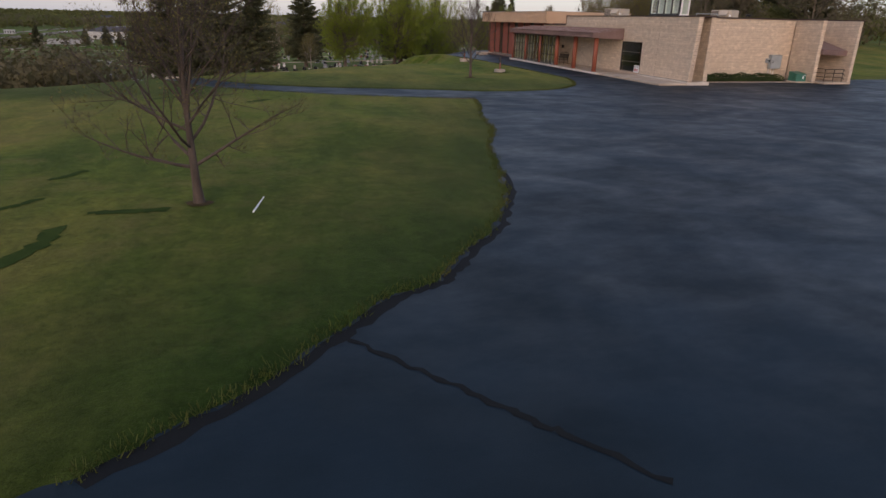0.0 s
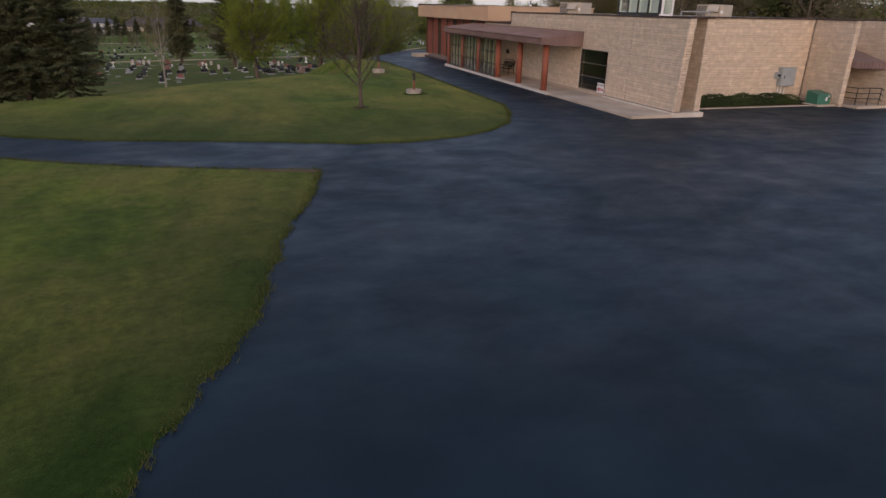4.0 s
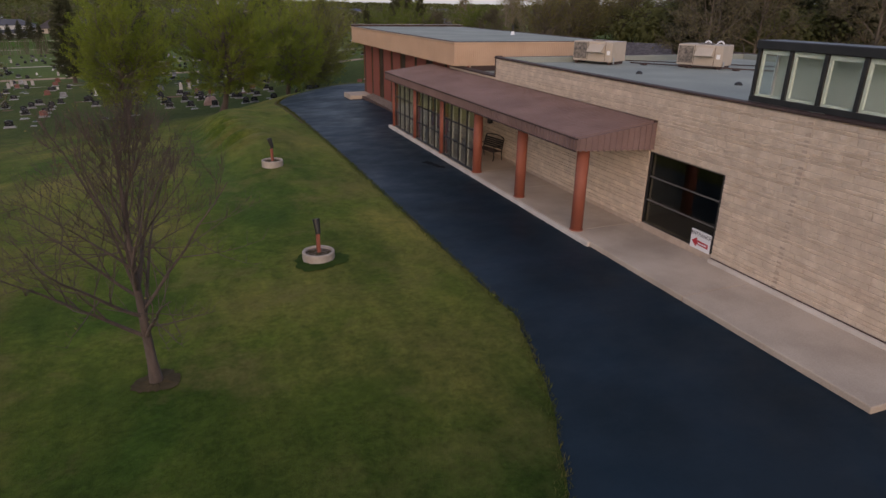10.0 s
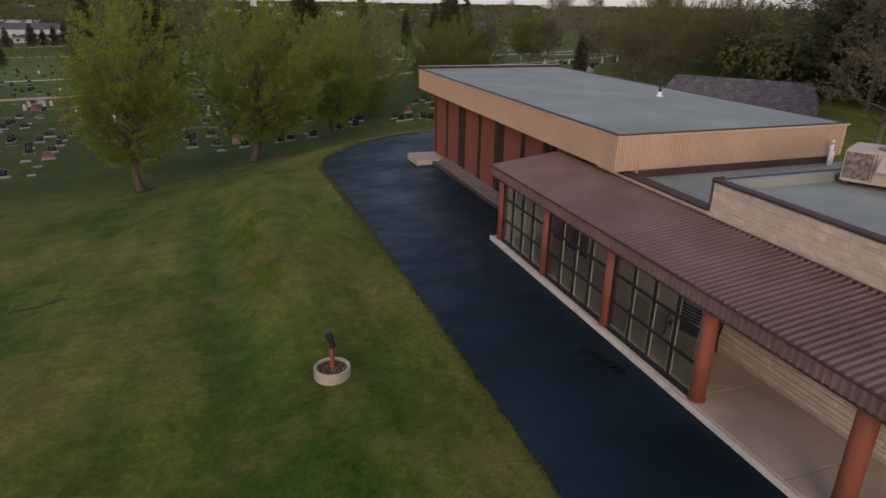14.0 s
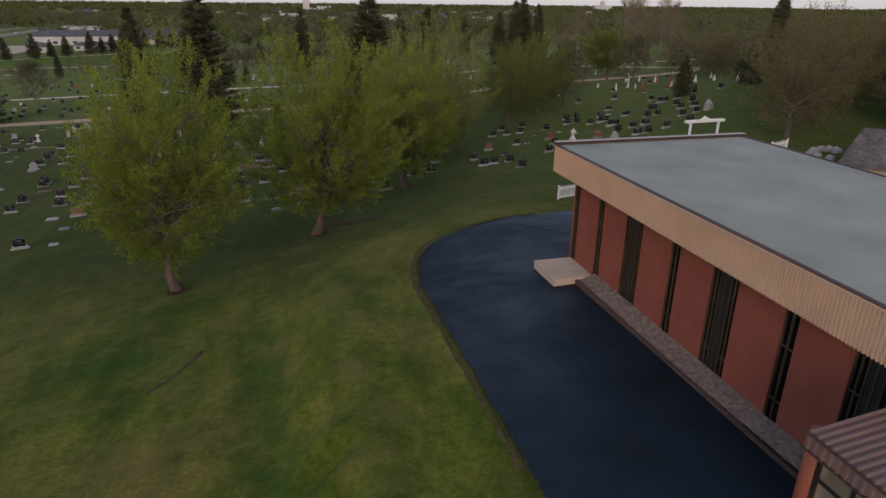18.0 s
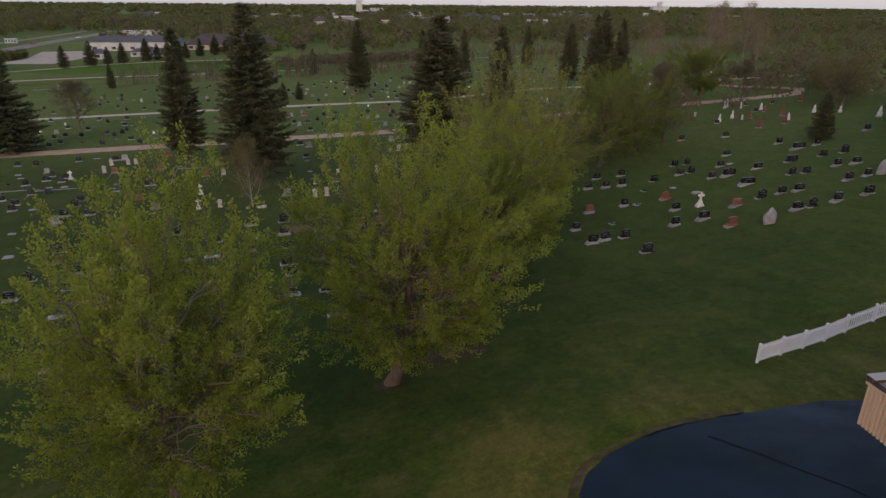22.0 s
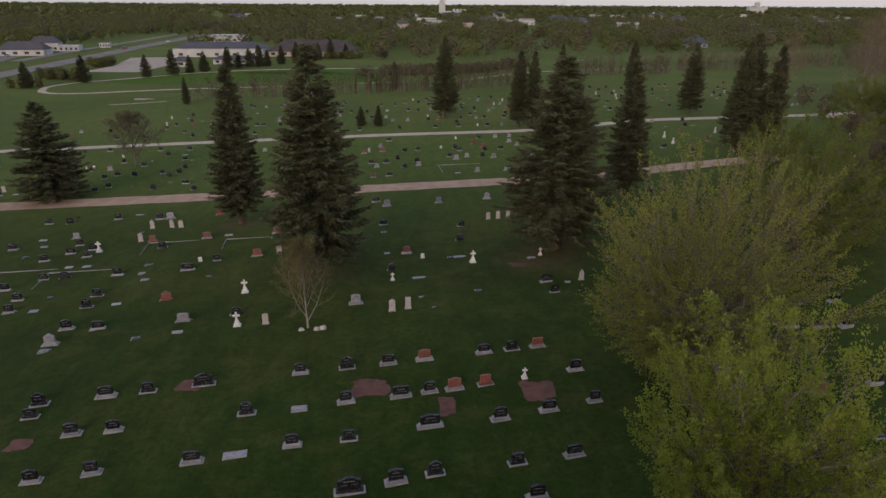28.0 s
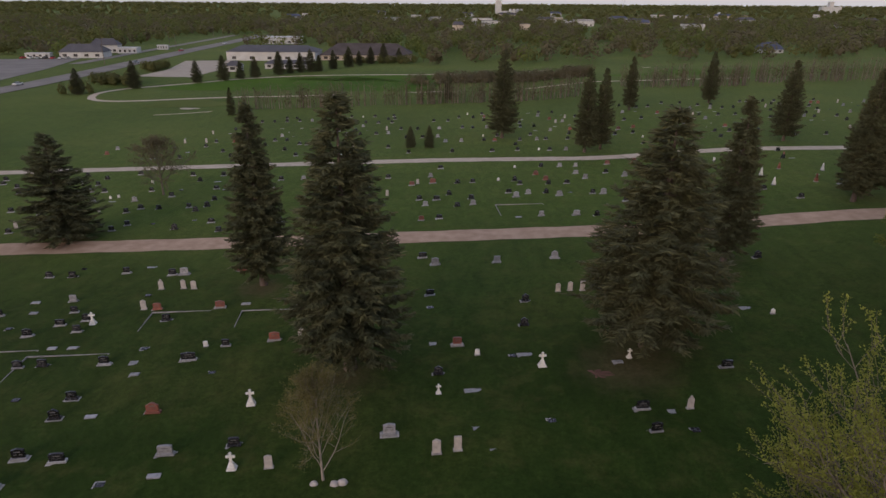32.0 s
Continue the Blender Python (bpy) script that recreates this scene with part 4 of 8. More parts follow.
px, py = pr.uniform(37.26, RX - 0.03, count_p), pr.uniform(71.95, 85.75, count_p)
pz = 0.74 + (px - 37.27) / (RX - 37.27) * 0.26
octa = np.array([(1, 0, 0), (0, 1, 0), (-1, 0, 0), (0, -1, 0), (0, 0, 0.8), (0, 0, -0.5)])
size = pr.uniform(0.018, 0.045, (count_p, 1, 1)) * pr.uniform(0.7, 1.3, (count_p, 6, 1))
v = octa[None] * size + np.stack([px, py, pz], 1)[:, None] - np.array(bed.matrix_world.translation)
f = (np.array([(0, 1, 4), (1, 2, 4), (2, 3, 4), (3, 0, 4), (1, 0, 5), (2, 1, 5), (3, 2, 5), (0, 3, 5)])[None] + 6 * np.arange(count_p)[:, None, None]).reshape(-1, 3)
me = bpy.data.meshes.new("pebbles")
me.from_pydata(v.reshape(-1, 3).tolist(), [], f.tolist())
me.materials.append(GRAVEL)
tagged(part("pebble_fill", me, None, bed), kind="stuff")
step = thing("entrance_step", 37.2, 87.3, 0.4, "pale concrete entrance step slab by the red wall", "step")
wpart("slab", soft(boxes((36.12, 85.85, 0.2, RX - 0.01, 88.17, 0.86)), 0.03, 2), CONCRETE, step)

# sealed crack and a damp spot on the asphalt
crack = ((8.9, 7.37), (9.61, 6.44), (10.12, 5.78), (10.7, 5.01), (11.09, 4.56), (11.79, 3.55))


def ground_strip(name, line, width, material, label, category, lift=0.019):
    """A thin uneven strip lying on the paving."""
    rnd = random.Random(len(line))
    v, f = [], []
    pts = [Vector((*line[0], 0)).lerp(Vector((*line[0], 0)), 0)]
    for a, b in zip(line, line[1:]):
        for k in range(1, 7):
            pts.append(Vector((a[0] + (b[0] - a[0]) * k / 6 + rnd.gauss(0, 0.03), a[1] + (b[1] - a[1]) * k / 6 + rnd.gauss(0, 0.03), 0)))
    for i, p in enumerate(pts):
        d = (pts[min(i + 1, len(pts) - 1)] - pts[max(i - 1, 0)]).normalized()
        s = Vector((-d.y, d.x, 0)) * width * rnd.uniform(0.3, 0.7)
        for q in (p + s, p - s):
            v.append((q.x, q.y, ground_z(q.x, q.y) + lift))
    f = [(2 * i, 2 * i + 1, 2 * i + 3, 2 * i + 2) for i in range(len(pts) - 1)]
    return tagged(new(name, quick_mesh(name, v, f, [material])), label, category, kind="structure")


ground_strip("road_crack", crack, 0.09, TAR, "thin dark tar-sealed crack in the asphalt", "road")
ground_strip("road_crack", ((37.0, 94.2), (39.0, 92.0), (41.5, 89.2), (43.0, 87.4)), 0.08, TAR, "thin dark tar-sealed crack in the asphalt", "road")
ground_strip("road_dark_mark", ((34.1, 62.6), (34.3, 62.1), (34.45, 61.6), (34.5, 61.3)), 0.35, TAR, "small dark oil-damp patch on the drive", "road")

# dark uneven strip laid over the asphalt beside the lawn
ground_strip("road_dark_mark", [(x + 0.13, y - 0.1) for x, y in PAVED[1:13]], 0.2, TAR, "dark band along the lawn edge", "road", 0.017)
ground_strip("dry_grass_strip", ((18.95, 33.5), (18.2, 33.75), (17.5, 34.0), (16.9, 34.25)), 0.3, STRAW, "pale dead thatch along the lawn's north edge", "grass", 0.062)
EDGE = surface("worn_turf_edge", (0.050, 0.046, 0.020), (0.105, 0.086, 0.042), 0.95, 2.5, 30.0, 0.8, 0.02, spec=0.04)
ground_strip("worn_edge", [(x - 0.22, y + 0.1) for x, y in PAVED2[2:12]], 0.24, EDGE, "worn brown turf along the drive's edge", "grass", 0.05)
# flat dark strips put in for the shade below small lawn ledges
ground_strip("lawn_shade_strip", ((21.2, 87.5), (20.7, 86.3), (20.1, 85.3), (19.5, 84.6)), 0.2, SOIL, "dark soil-coloured strip standing for a shaded lawn ledge", "soil", 0.012)
ground_strip("lawn_shade_strip", ((18.9, 73.0), (18.2, 72.6), (17.2, 72.5)), 0.2, SOIL, "dark soil-coloured strip standing for a shaded lawn ledge", "soil", 0.012)
DARKTURF = surface("dark_turf", (0.026, 0.048, 0.011), (0.042, 0.068, 0.016), 0.95, 3.0, 40.0, 0.6, 0.02, spec=0.03)
# flat strips: darker grass plus the shade of shallow dips, as colour
for line, wide in ((((2.56, 17.05), (2.89, 17.49), (3.22, 18.1)), 0.2), (((2.0, 14.2), (2.35, 14.51), (2.67, 14.86), (2.9, 15.3)), 0.22), (((4.25, 13.79), (5.11, 13.68), (5.9, 13.66)), 0.26), (((3.3, 10.7), (3.7, 11.3), (3.95, 12.15), (3.85, 12.9)), 0.4),
                   (((2.2, 34.4), (2.81, 35.02), (3.73, 35.96), (4.52, 37.01)), 0.3), (((6.95, 32.49), (7.5, 33.24), (8.01, 33.91)), 0.4)):
    ground_strip("lawn_shade_strip", line, wide, DARKTURF, "dark strip of deeper green grass and painted shade of a lawn dip", "grass", 0.012)
path_pad = thing("kerb_pad", 1.5, 52.6, ground_z(1.5, 52.6), "pale concrete pad at the path's edge", "pavement", kind="structure")
part("slab", soft(boxes((-1.25, -0.35, -0.1, 1.25, 0.35, 0.07)), 0.02, 1), CONCRETE, path_pad)
# ragged grass along the asphalt's edge
er = np.random.default_rng(77)
runs = OUTLINE[1:61]
seg = np.hypot(*np.diff(runs, axis=0).T)
where = np.searchsorted(np.cumsum(seg) / seg.sum(), er.random(34000))
t = er.random((len(where), 1))
base_xy = runs[where] + (runs[where + 1] - runs[where]) * t
base_xy += er.normal(0, 0.10, base_xy.shape)
dist = paved_distance(base_xy[:, 0], base_xy[:, 1]) + np.where(base_xy[:, 1] < 30, 0.16, 0.05) * wobble(base_xy[:, 0], base_xy[:, 1])
base_xy = base_xy[(dist > -0.10) & (dist < 0.35) & (base_xy[:, 0] > 5) & (base_xy[:, 0] < 32)]
n = len(base_xy)
foot = np.column_stack([base_xy, lawn_height(base_xy[:, 0], base_xy[:, 1]) - 0.01])
foot[:, 2] = np.maximum(foot[:, 2], land(base_xy[:, 0], base_xy[:, 1]) + 0.012)
a = er.uniform(0, 6.283, n)
side = np.column_stack([np.cos(a), np.sin(a), np.zeros(n)]) * er.uniform(0.005, 0.011, (n, 1))
lean = np.column_stack([er.normal(0, 0.035, (n, 2)), er.uniform(0.04, 0.11, n)])
v = np.stack([foot - side, foot + side, foot + lean + side * 0.3, foot + lean - side * 0.3], 1).reshape(-1, 3)
tagged(new("grass_edge", quick_mesh("grass_edge", v, np.arange(4 * n).reshape(-1, 4), [BLADE])), "ragged fringe of grass blades along the asphalt edge", "grass", kind="stuff")


# ---- trees ----
def limb_tubes(paths, sides=6):
    """Tapered tubes along paths of (point, radius)."""
    verts, faces = [], []
    for path in paths:
        n = sides if path[0][1] > 0.03 else 4 if path[0][1] > 0.012 else 3
        base = len(verts)
        for i, (p, r) in enumerate(path):
            q = path[min(i + 1, len(path) - 1)][0] - path[max(i - 1, 0)][0]
            q = q.normalized() if q.length > 1e-6 else Vector((0, 0, 1))
            s = q.orthogonal().normalized()
            t = q.cross(s)
            for k in range(n):
                a = 2 * math.pi * k / n
                verts.append(p + r * (math.cos(a) * s + math.sin(a) * t))
        for i in range(len(path) - 1):
            for k in range(n):
                a, b = base + i * n + k, base + i * n + (k + 1) % n
                faces.append((a, b, b + n, a + n))
    return verts, faces


def leaf_cards(rnd, tips, size, per, spread, flat=0.35, wide=0.34):
    """Small pointed leaves set round the tips of twigs."""
    n = len(tips) * per
    c = np.repeat(np.array([t[0] for t in tips]), per, 0)
    d = np.repeat(np.array([t[1] for t in tips]), per, 0)
    pos = c + d * rnd.uniform(-1.2, 0.6, (n, 1)) * spread + rnd.normal(0, spread * 0.35, (n, 3))
    ax = rnd.normal(0, 1, (n, 3)) + d * 0.8
    ax /= np.linalg.norm(ax, axis=1, keepdims=True)
    up = rnd.normal(0, 1, (n, 3)) + np.array([0, 0, flat * 2])
    side = np.cross(ax, up)
    side /= np.linalg.norm(side, axis=1, keepdims=True) + 1e-9
    s = size * rnd.uniform(0.6, 1.35, (n, 1))
    v = np.stack([pos, pos + ax * s * 0.5 + side * s * wide, pos + ax * s, pos + ax * s * 0.5 - side * s * wide], 1).reshape(-1, 3)
    return v, np.arange(n * 4).reshape(-1, 4)


def grown_tree(seed, height, width, fork, trunk_r, limbs=11, subs=7, twigs=6, low=0.12, droop=0.25, rise=(20, 75), shoot=(0.25, 0.55), up=0.55, fine=0.005, fan=1, rag=0.045):
    """Branch paths and leafy tips of a broad-leaved tree that fills an egg-shaped crown."""
    rnd = random.Random(seed)
    centre, half = fork * 0.7 + (height - fork * 0.7) * 0.5, (height - fork * 0.7) * 0.5

    def reach(p, d):
        lo, hi = 0.0, height
        for _ in range(14):
            m = (lo + hi) / 2
            q = p + d * m
            zz = (q.z - centre) / half
            az = math.atan2(q.y, q.x)
            w = width / 2 * (1.0 - 0.25 * max(zz, 0)) * (1 + rag * (math.sin(2 * az + seed) + math.sin(3 * az + 4 * zz + 2 * seed) + math.sin(7 * az - 3 * zz)))
            if (q.x / w) ** 2 + (q.y / w) ** 2 + zz * zz < 1:
                lo = m
            else:
                hi = m
        return lo

    paths, tips = [], []
    trunk = []
    bend = Vector((rnd.uniform(-1, 1), rnd.uniform(-1, 1), 0)) * 0.03 * height
    for i in range(10):
        f = i / 9
        r = trunk_r * (1.0 - 0.88 * f) * (1.35 if i == 0 else 1.0)
        trunk.append((Vector((bend.x * math.sin(f * 3), bend.y * math.sin(f * 2.3), f * height * 0.9)), r))
    paths.append(trunk)

    def along(path, f):
        x = f * (len(path) - 1)
        i = min(int(x), len(path) - 2)
        return path[i][0].lerp(path[i + 1][0], x - i), path[i][1] + (path[i + 1][1] - path[i][1]) * (x - i)

    def branch(p, d, length, r, n, sag):
        out = [(p.copy(), r)]
        q = p.copy()
        for i in range(n):
            d = (d + Vector((rnd.gauss(0, 0.11), rnd.gauss(0, 0.11), rnd.gauss(0.03, 0.08) - sag / n))).normalized()
            q = q + d * length / n
            out.append((q.copy(), r * (1 - 0.82 * (i + 1) / n)))
        return out

    leaders = limbs // 4
    for k in range(limbs + leaders):
        f = low + (0.92 - low) * (k + rnd.uniform(0, 0.7)) / limbs if k < limbs else rnd.uniform(0.3, 0.7)
        f = max(f, fork / height)
        p, r = along(trunk, f)
        az = k * 2.4 + rnd.uniform(-0.4, 0.4)
        el = radians(rise[0] + (rise[1] - rise[0]) * f + rnd.uniform(-9, 9)) if k < limbs else radians(rnd.uniform(62, 84))
        d = Vector((math.cos(az) * math.cos(el), math.sin(az) * math.cos(el), math.sin(el)))
        length = reach(p, d) * rnd.uniform(0.86, 1.04)
        if length < 0.4:
            continue
        limb = branch(p, d, length, max(r * 0.5, trunk_r * 0.12), 6, droop * 0.3)
        paths.append(limb)
        for j in range(subs):
            g = 0.22 + 0.76 * (j + rnd.random()) / subs
            p2, r2 = along(limb, g)
            d2 = (limb[-1][0] - limb[0][0]).normalized()
            side = Vector((rnd.gauss(0, 1), rnd.gauss(0, 1), rnd.gauss(0.1, 0.8)))
            d2 = (d2 * 0.7 + side.normalized() * 0.9).normalized()
            l2 = max(0.3, min(reach(p2, d2) * rnd.uniform(0.8, 1.05), length * 0.55))
            sub = branch(p2, d2, l2, max(r2 * 0.55, fine * 1.6), 4, droop)
            paths.append(sub)
            for i in range(twigs):
                h = 0.25 + 0.75 * (i + rnd.random()) / twigs
                p3, r3 = along(sub, h)
                for _ in range(fan):
                    away = (sub[-1][0] - sub[0][0]).normalized()
                    d3 = (away * 0.8 + Vector((rnd.gauss(0, 0.6), rnd.gauss(0, 0.6), rnd.gauss(up, 0.45)))).normalized() if fan == 1 else (away * 0.45 + Vector((rnd.gauss(0, 0.3), rnd.gauss(0, 0.3), up))).normalized()
                    tw = branch(p3, d3, rnd.uniform(*shoot) * max(0.5, height / 12), max(r3 * 0.5, fine), 3, droop * 0.6)
                    paths.append(tw)
                    for q in (1, 2, 3):
                        tips.append((tuple(tw[q][0]), tuple((tw[q][0] - tw[q - 1][0]).normalized())))
    return paths, tips


def broad_tree(name, x, y, label, seed, height, width, fork, trunk_r, bark, leaf, size, per, spread=0.2, rz=0.0, keep=1.0, **kw):
    root = thing(name, x, y, ground_z(x, y) - 0.05, label, "tree", rz=rz)
    paths, tips = grown_tree(seed, height, width, fork, trunk_r, **kw)
    v, f = limb_tubes(paths[:1], 12)
    smooth(part("trunk", quick_mesh("trunk", v, f, [bark]), None, root))
    v, f = limb_tubes(paths[1:], 7)
    tagged(smooth(part("branch_work", quick_mesh("branch_work", v, f, [bark]), None, root)), kind="stuff")
    if per:
        rnd = np.random.default_rng(seed)
        tips = [t for t in tips if rnd.random() < keep]
        v, f = leaf_cards(rnd, tips, size, per, spread)
        tagged(part("crown", quick_mesh("crown", v, f, [leaf]), None, root), kind="stuff")
    return root


def bushy_paths(seed, height, width, fork, trunk_r, limbs, pitch, shoot, off, lumps=0.16, fine=0.008, skirt=0.42, rise=0.45):
    """Trunk, limbs, branches and outward shoots that fill a lumpy egg-shaped crown evenly; shoots come as (start, tip)."""
    rnd = random.Random(seed)
    mid, top, low = height * 0.5, height * 0.5, height * skirt
    lean = Vector((off[0], off[1], 0))
    core = Vector((lean.x * 0.3, lean.y * 0.3, height * 0.34))

    def edge(u):
        """Radius of the crown from its middle in the way u."""
        z = top if u.z > 0 else low
        p = 2.9 if u.z > 0 else 2.0
        r = ((math.hypot(u.x, u.y) / (width / 2)) ** p + (abs(u.z) / z) ** p) ** (-1 / p)
        return r * (1 + lumps * (noise.noise(u * 1.9 + Vector((seed, 0, 0))) * 1.3 + noise.noise(u * 4.3 + Vector((0, seed, 0)))))

    def wander(a, b, n, r0, r1, sag):
        span = (b - a).length
        bend = Vector((rnd.gauss(0, 0.07), rnd.gauss(0, 0.07), rnd.gauss(0, 0.04) + sag)) * span
        out = []
        for i in range(n + 1):
            f = i / n
            jit = Vector((rnd.gauss(0, 1), rnd.gauss(0, 1), rnd.gauss(0, 1))) * span * 0.018 if 0 < i < n else Vector()
            out.append((a.lerp(b, f) + bend * 4 * f * (1 - f) * 0.5 + jit, r0 + (r1 - r0) * f))
        return out

    def along(path, f):
        x = f * (len(path) - 1)
        i = min(int(x), len(path) - 2)
        return path[i][0].lerp(path[i + 1][0], x - i), path[i][1] + (path[i + 1][1] - path[i][1]) * (x - i)

    trunk = wander(Vector(), Vector((lean.x * 0.5, lean.y * 0.5, height * 0.72)), 9, trunk_r * 1.15, trunk_r * 0.2, 0)
    trunk[0] = (trunk[0][0], trunk_r * 1.5)
    paths, shoots = [trunk], []
    for k in range(limbs):
        z = 1 - 1.86 * (k + 0.5) / limbs
        a = k * 2.39996 + rnd.uniform(-0.3, 0.3)
        q = math.sqrt(max(0.0, 1 - z * z))
        u = Vector((q * math.cos(a), q * math.sin(a), z))
        end = Vector((lean.x, lean.y, mid)) + u * edge(u) * rnd.uniform(0.72, 0.98)
        foot = max(fork, min(height * 0.68, fork + (end.z - fork) * rise - rnd.uniform(0, 0.8)))
        p, r = along(trunk, foot / (height * 0.72))
        length = (end - p).length
        limb = wander(p, end, 7, min(r * 0.62, 0.02 + 0.011 * length), fine * 1.5, -0.03 if u.z > -0.2 else 0.08)
        paths.append(limb)
        count = max(3, round(length / pitch))
        for j in range(count):
            g = 0.2 + 0.8 * (j + rnd.random()) / count
            p2, r2 = along(limb, g)
            out = (p2 - core).normalized()
            side = Vector((rnd.gauss(0, 1), rnd.gauss(0, 1), rnd.gauss(0, 0.7))).normalized()
            d2 = (out * 0.75 + side * 0.95).normalized()
            l2 = rnd.uniform(0.7, 1.7) * (1.15 - 0.4 * g) * height / 12.5
            e2 = p2 + d2 * l2
            v = e2 - Vector((lean.x, lean.y, mid))
            over = v.length / max(edge(v.normalized()), 0.1)
            if over > 1.04:
                e2 = p2.lerp(e2, 0.35)
            sub_path = wander(p2, e2, 3, max(r2 * 0.5, fine * 1.2), fine, 0.02)
            paths.append(sub_path)
            for i in range(2 + (rnd.random() < 0.6)):
                p3 = along(sub_path, rnd.uniform(0.35, 1.0))[0]
                out = (p3 - core).normalized()
                d3 = (out * 0.9 + Vector((rnd.gauss(0, 0.28), rnd.gauss(0, 0.28), 0.42 + rnd.gauss(0, 0.22)))).normalized()
                e3 = p3 + d3 * rnd.uniform(*shoot)
                paths.append([(p3, fine), (p3.lerp(e3, 0.55) + side * 0.03, fine * 0.8), (e3, fine * 0.45)])
                shoots.append((p3, e3))
    return paths, shoots


def bushy_tree(name, x, y, label, seed, height, width, fork, trunk_r, bark, twig_bark, leaf, size, per, limbs=58, pitch=0.42, shoot=(0.6, 1.25), off=(0, 0), thick=0.085, rz=0.0, **kw):
    """A leafing tree: every shoot carries leaves in knots along its outer part, thickest at the tip."""
    root = thing(name, x, y, ground_z(x, y) - 0.05, label, "tree", rz=rz)
    paths, shoots = bushy_paths(seed, height, width, fork, trunk_r, limbs, pitch, shoot, off, **kw)
    v, f = limb_tubes(paths[:1], 12)
    smooth(part("trunk", quick_mesh("trunk", v, f, [bark]), None, root))
    v, f = limb_tubes(paths[1:], 4)
    tagged(smooth(part("branch_work", quick_mesh("branch_work", v, f, [twig_bark]), None, root)), kind="stuff")
    nr = np.random.default_rng(seed)
    a, b = np.array([p for p, q in shoots]), np.array([q for p, q in shoots])
    n = len(a) * per
    a, b = np.repeat(a, per, 0), np.repeat(b, per, 0)
    way = (b - a) / np.linalg.norm(b - a, axis=1, keepdims=True)
    knot = np.array([0.3, 0.5, 0.68, 0.84, 1.0, 1.0])[nr.integers(0, 6, n)] + nr.normal(0, 0.035, n)
    pos = a + (b - a) * knot[:, None] + nr.normal(0, thick, (n, 3)) * (1.15 - 0.35 * knot[:, None])
    ax = way * 0.9 + nr.normal(0, 0.62, (n, 3))
    ax /= np.linalg.norm(ax, axis=1, keepdims=True)
    side = np.cross(ax, nr.normal(0, 1, (n, 3)) + np.array([0, 0, 0.8]))
    side /= np.linalg.norm(side, axis=1, keepdims=True) + 1e-9
    s = size * nr.uniform(0.65, 1.4, (n, 1))
    v = np.stack([pos, pos + ax * s * 0.45 + side * s * 0.3, pos + ax * s, pos + ax * s * 0.45 - side * s * 0.3], 1).reshape(-1, 3)
    tagged(part("crown", quick_mesh("crown", v, np.arange(4 * n).reshape(-1, 4), [leaf]), None, root), kind="stuff")
    return root


def spruce_meshes(seed, height, width, bare=0.09, levels=27):
    """A spruce of whorled boughs that droop and lift at the tip, with hanging needle sprays."""
    rnd = random.Random(seed)
    nr = np.random.default_rng(seed)
    paths = [[(Vector((0, 0, height * f)), 0.016 * height * (1 - 0.95 * f) * (1.25 if f == 0 else 1)) for f in (0, 0.1, 0.3, 0.6, 1.0)]]
    tips = []
    for k in range(levels):
        f0 = bare + (0.985 - bare) * (k / levels) ** 0.9
        n = 13 if f0 < 0.5 else 10 if f0 < 0.8 else 6
        whorl = rnd.uniform(0.88, 1.08)
        for j in range(n):
            f = min(0.99, f0 + rnd.gauss(0, 0.8) / levels)
            az = 6.283 * (j + rnd.uniform(-0.35, 0.35)) / n + k * 1.9
            belly = min(1.0, 0.66 + 2.4 * max(0, f - bare))
            length = width / 2 * max(0.0, 1 - f) ** 0.74 * belly * whorl * rnd.choice((0.72, 0.86, 0.95, 1.0, 1.07, 1.15)) + 0.1
            el = radians(-20 + 52 * f + rnd.uniform(-9, 9))
            d = Vector((math.cos(az) * math.cos(el), math.sin(az) * math.cos(el), math.sin(el)))
            p = Vector((0, 0, height * f))
            path, m = [(p.copy(), 0.032 * (1 - f) + 0.008)], max(3, int(length / 0.28))
            for i in range(m):
                d = (d + Vector((0, 0, -0.02 if i < m * 0.5 else 0.11))).normalized()
                p = p + d * length / m
                path.append((p.copy(), 0.02 * (1 - f) * (1 - i / m) + 0.004))
                if i / m > 0.1:
                    tips.append((tuple(p), tuple(d), 1 - 0.55 * i / m))
            paths.append(path)
    n, per = len(tips), 16
    c = np.repeat(np.array([t[0] for t in tips]), per, 0)
    d = np.repeat(np.array([t[1] for t in tips]), per, 0)
    reach = np.repeat(np.array([t[2] for t in tips]), per)[:, None]
    total = n * per
    side = np.cross(d, [0, 0, 1.0])
    side /= np.linalg.norm(side, axis=1, keepdims=True) + 1e-9
    ax = d * nr.uniform(0.3, 1.1, (total, 1)) + side * nr.normal(0, 0.85, (total, 1)) + np.array([0, 0, -1]) * nr.uniform(0.0, 0.7, (total, 1))
    ax /= np.linalg.norm(ax, axis=1, keepdims=True)
    s = nr.uniform(0.24, 0.5, (total, 1)) * (height / 18) ** 0.5 * (0.6 + 0.6 * reach)
    w = np.cross(ax, nr.normal(0, 1, (total, 3)))
    w /= np.linalg.norm(w, axis=1, keepdims=True) + 1e-9
    c = c - d * nr.uniform(0, 0.3, (total, 1)) + nr.normal(0, 0.06, (total, 3))
    v = np.stack([c - w * s * 0.11, c + w * s * 0.11, c + ax * s * 0.65 + w * s * 0.14, c + ax * s], 1).reshape(-1, 3)
    tv, tf = limb_tubes(paths[:1], 10)
    bv, bf = limb_tubes(paths[1:], 5)
    return quick_mesh("trunk", tv, tf, [BARK]), quick_mesh("boughs", bv, bf, [BARK]), quick_mesh("needle_sprays", v, np.arange(total * 4).reshape(-1, 4), [NEEDLE])


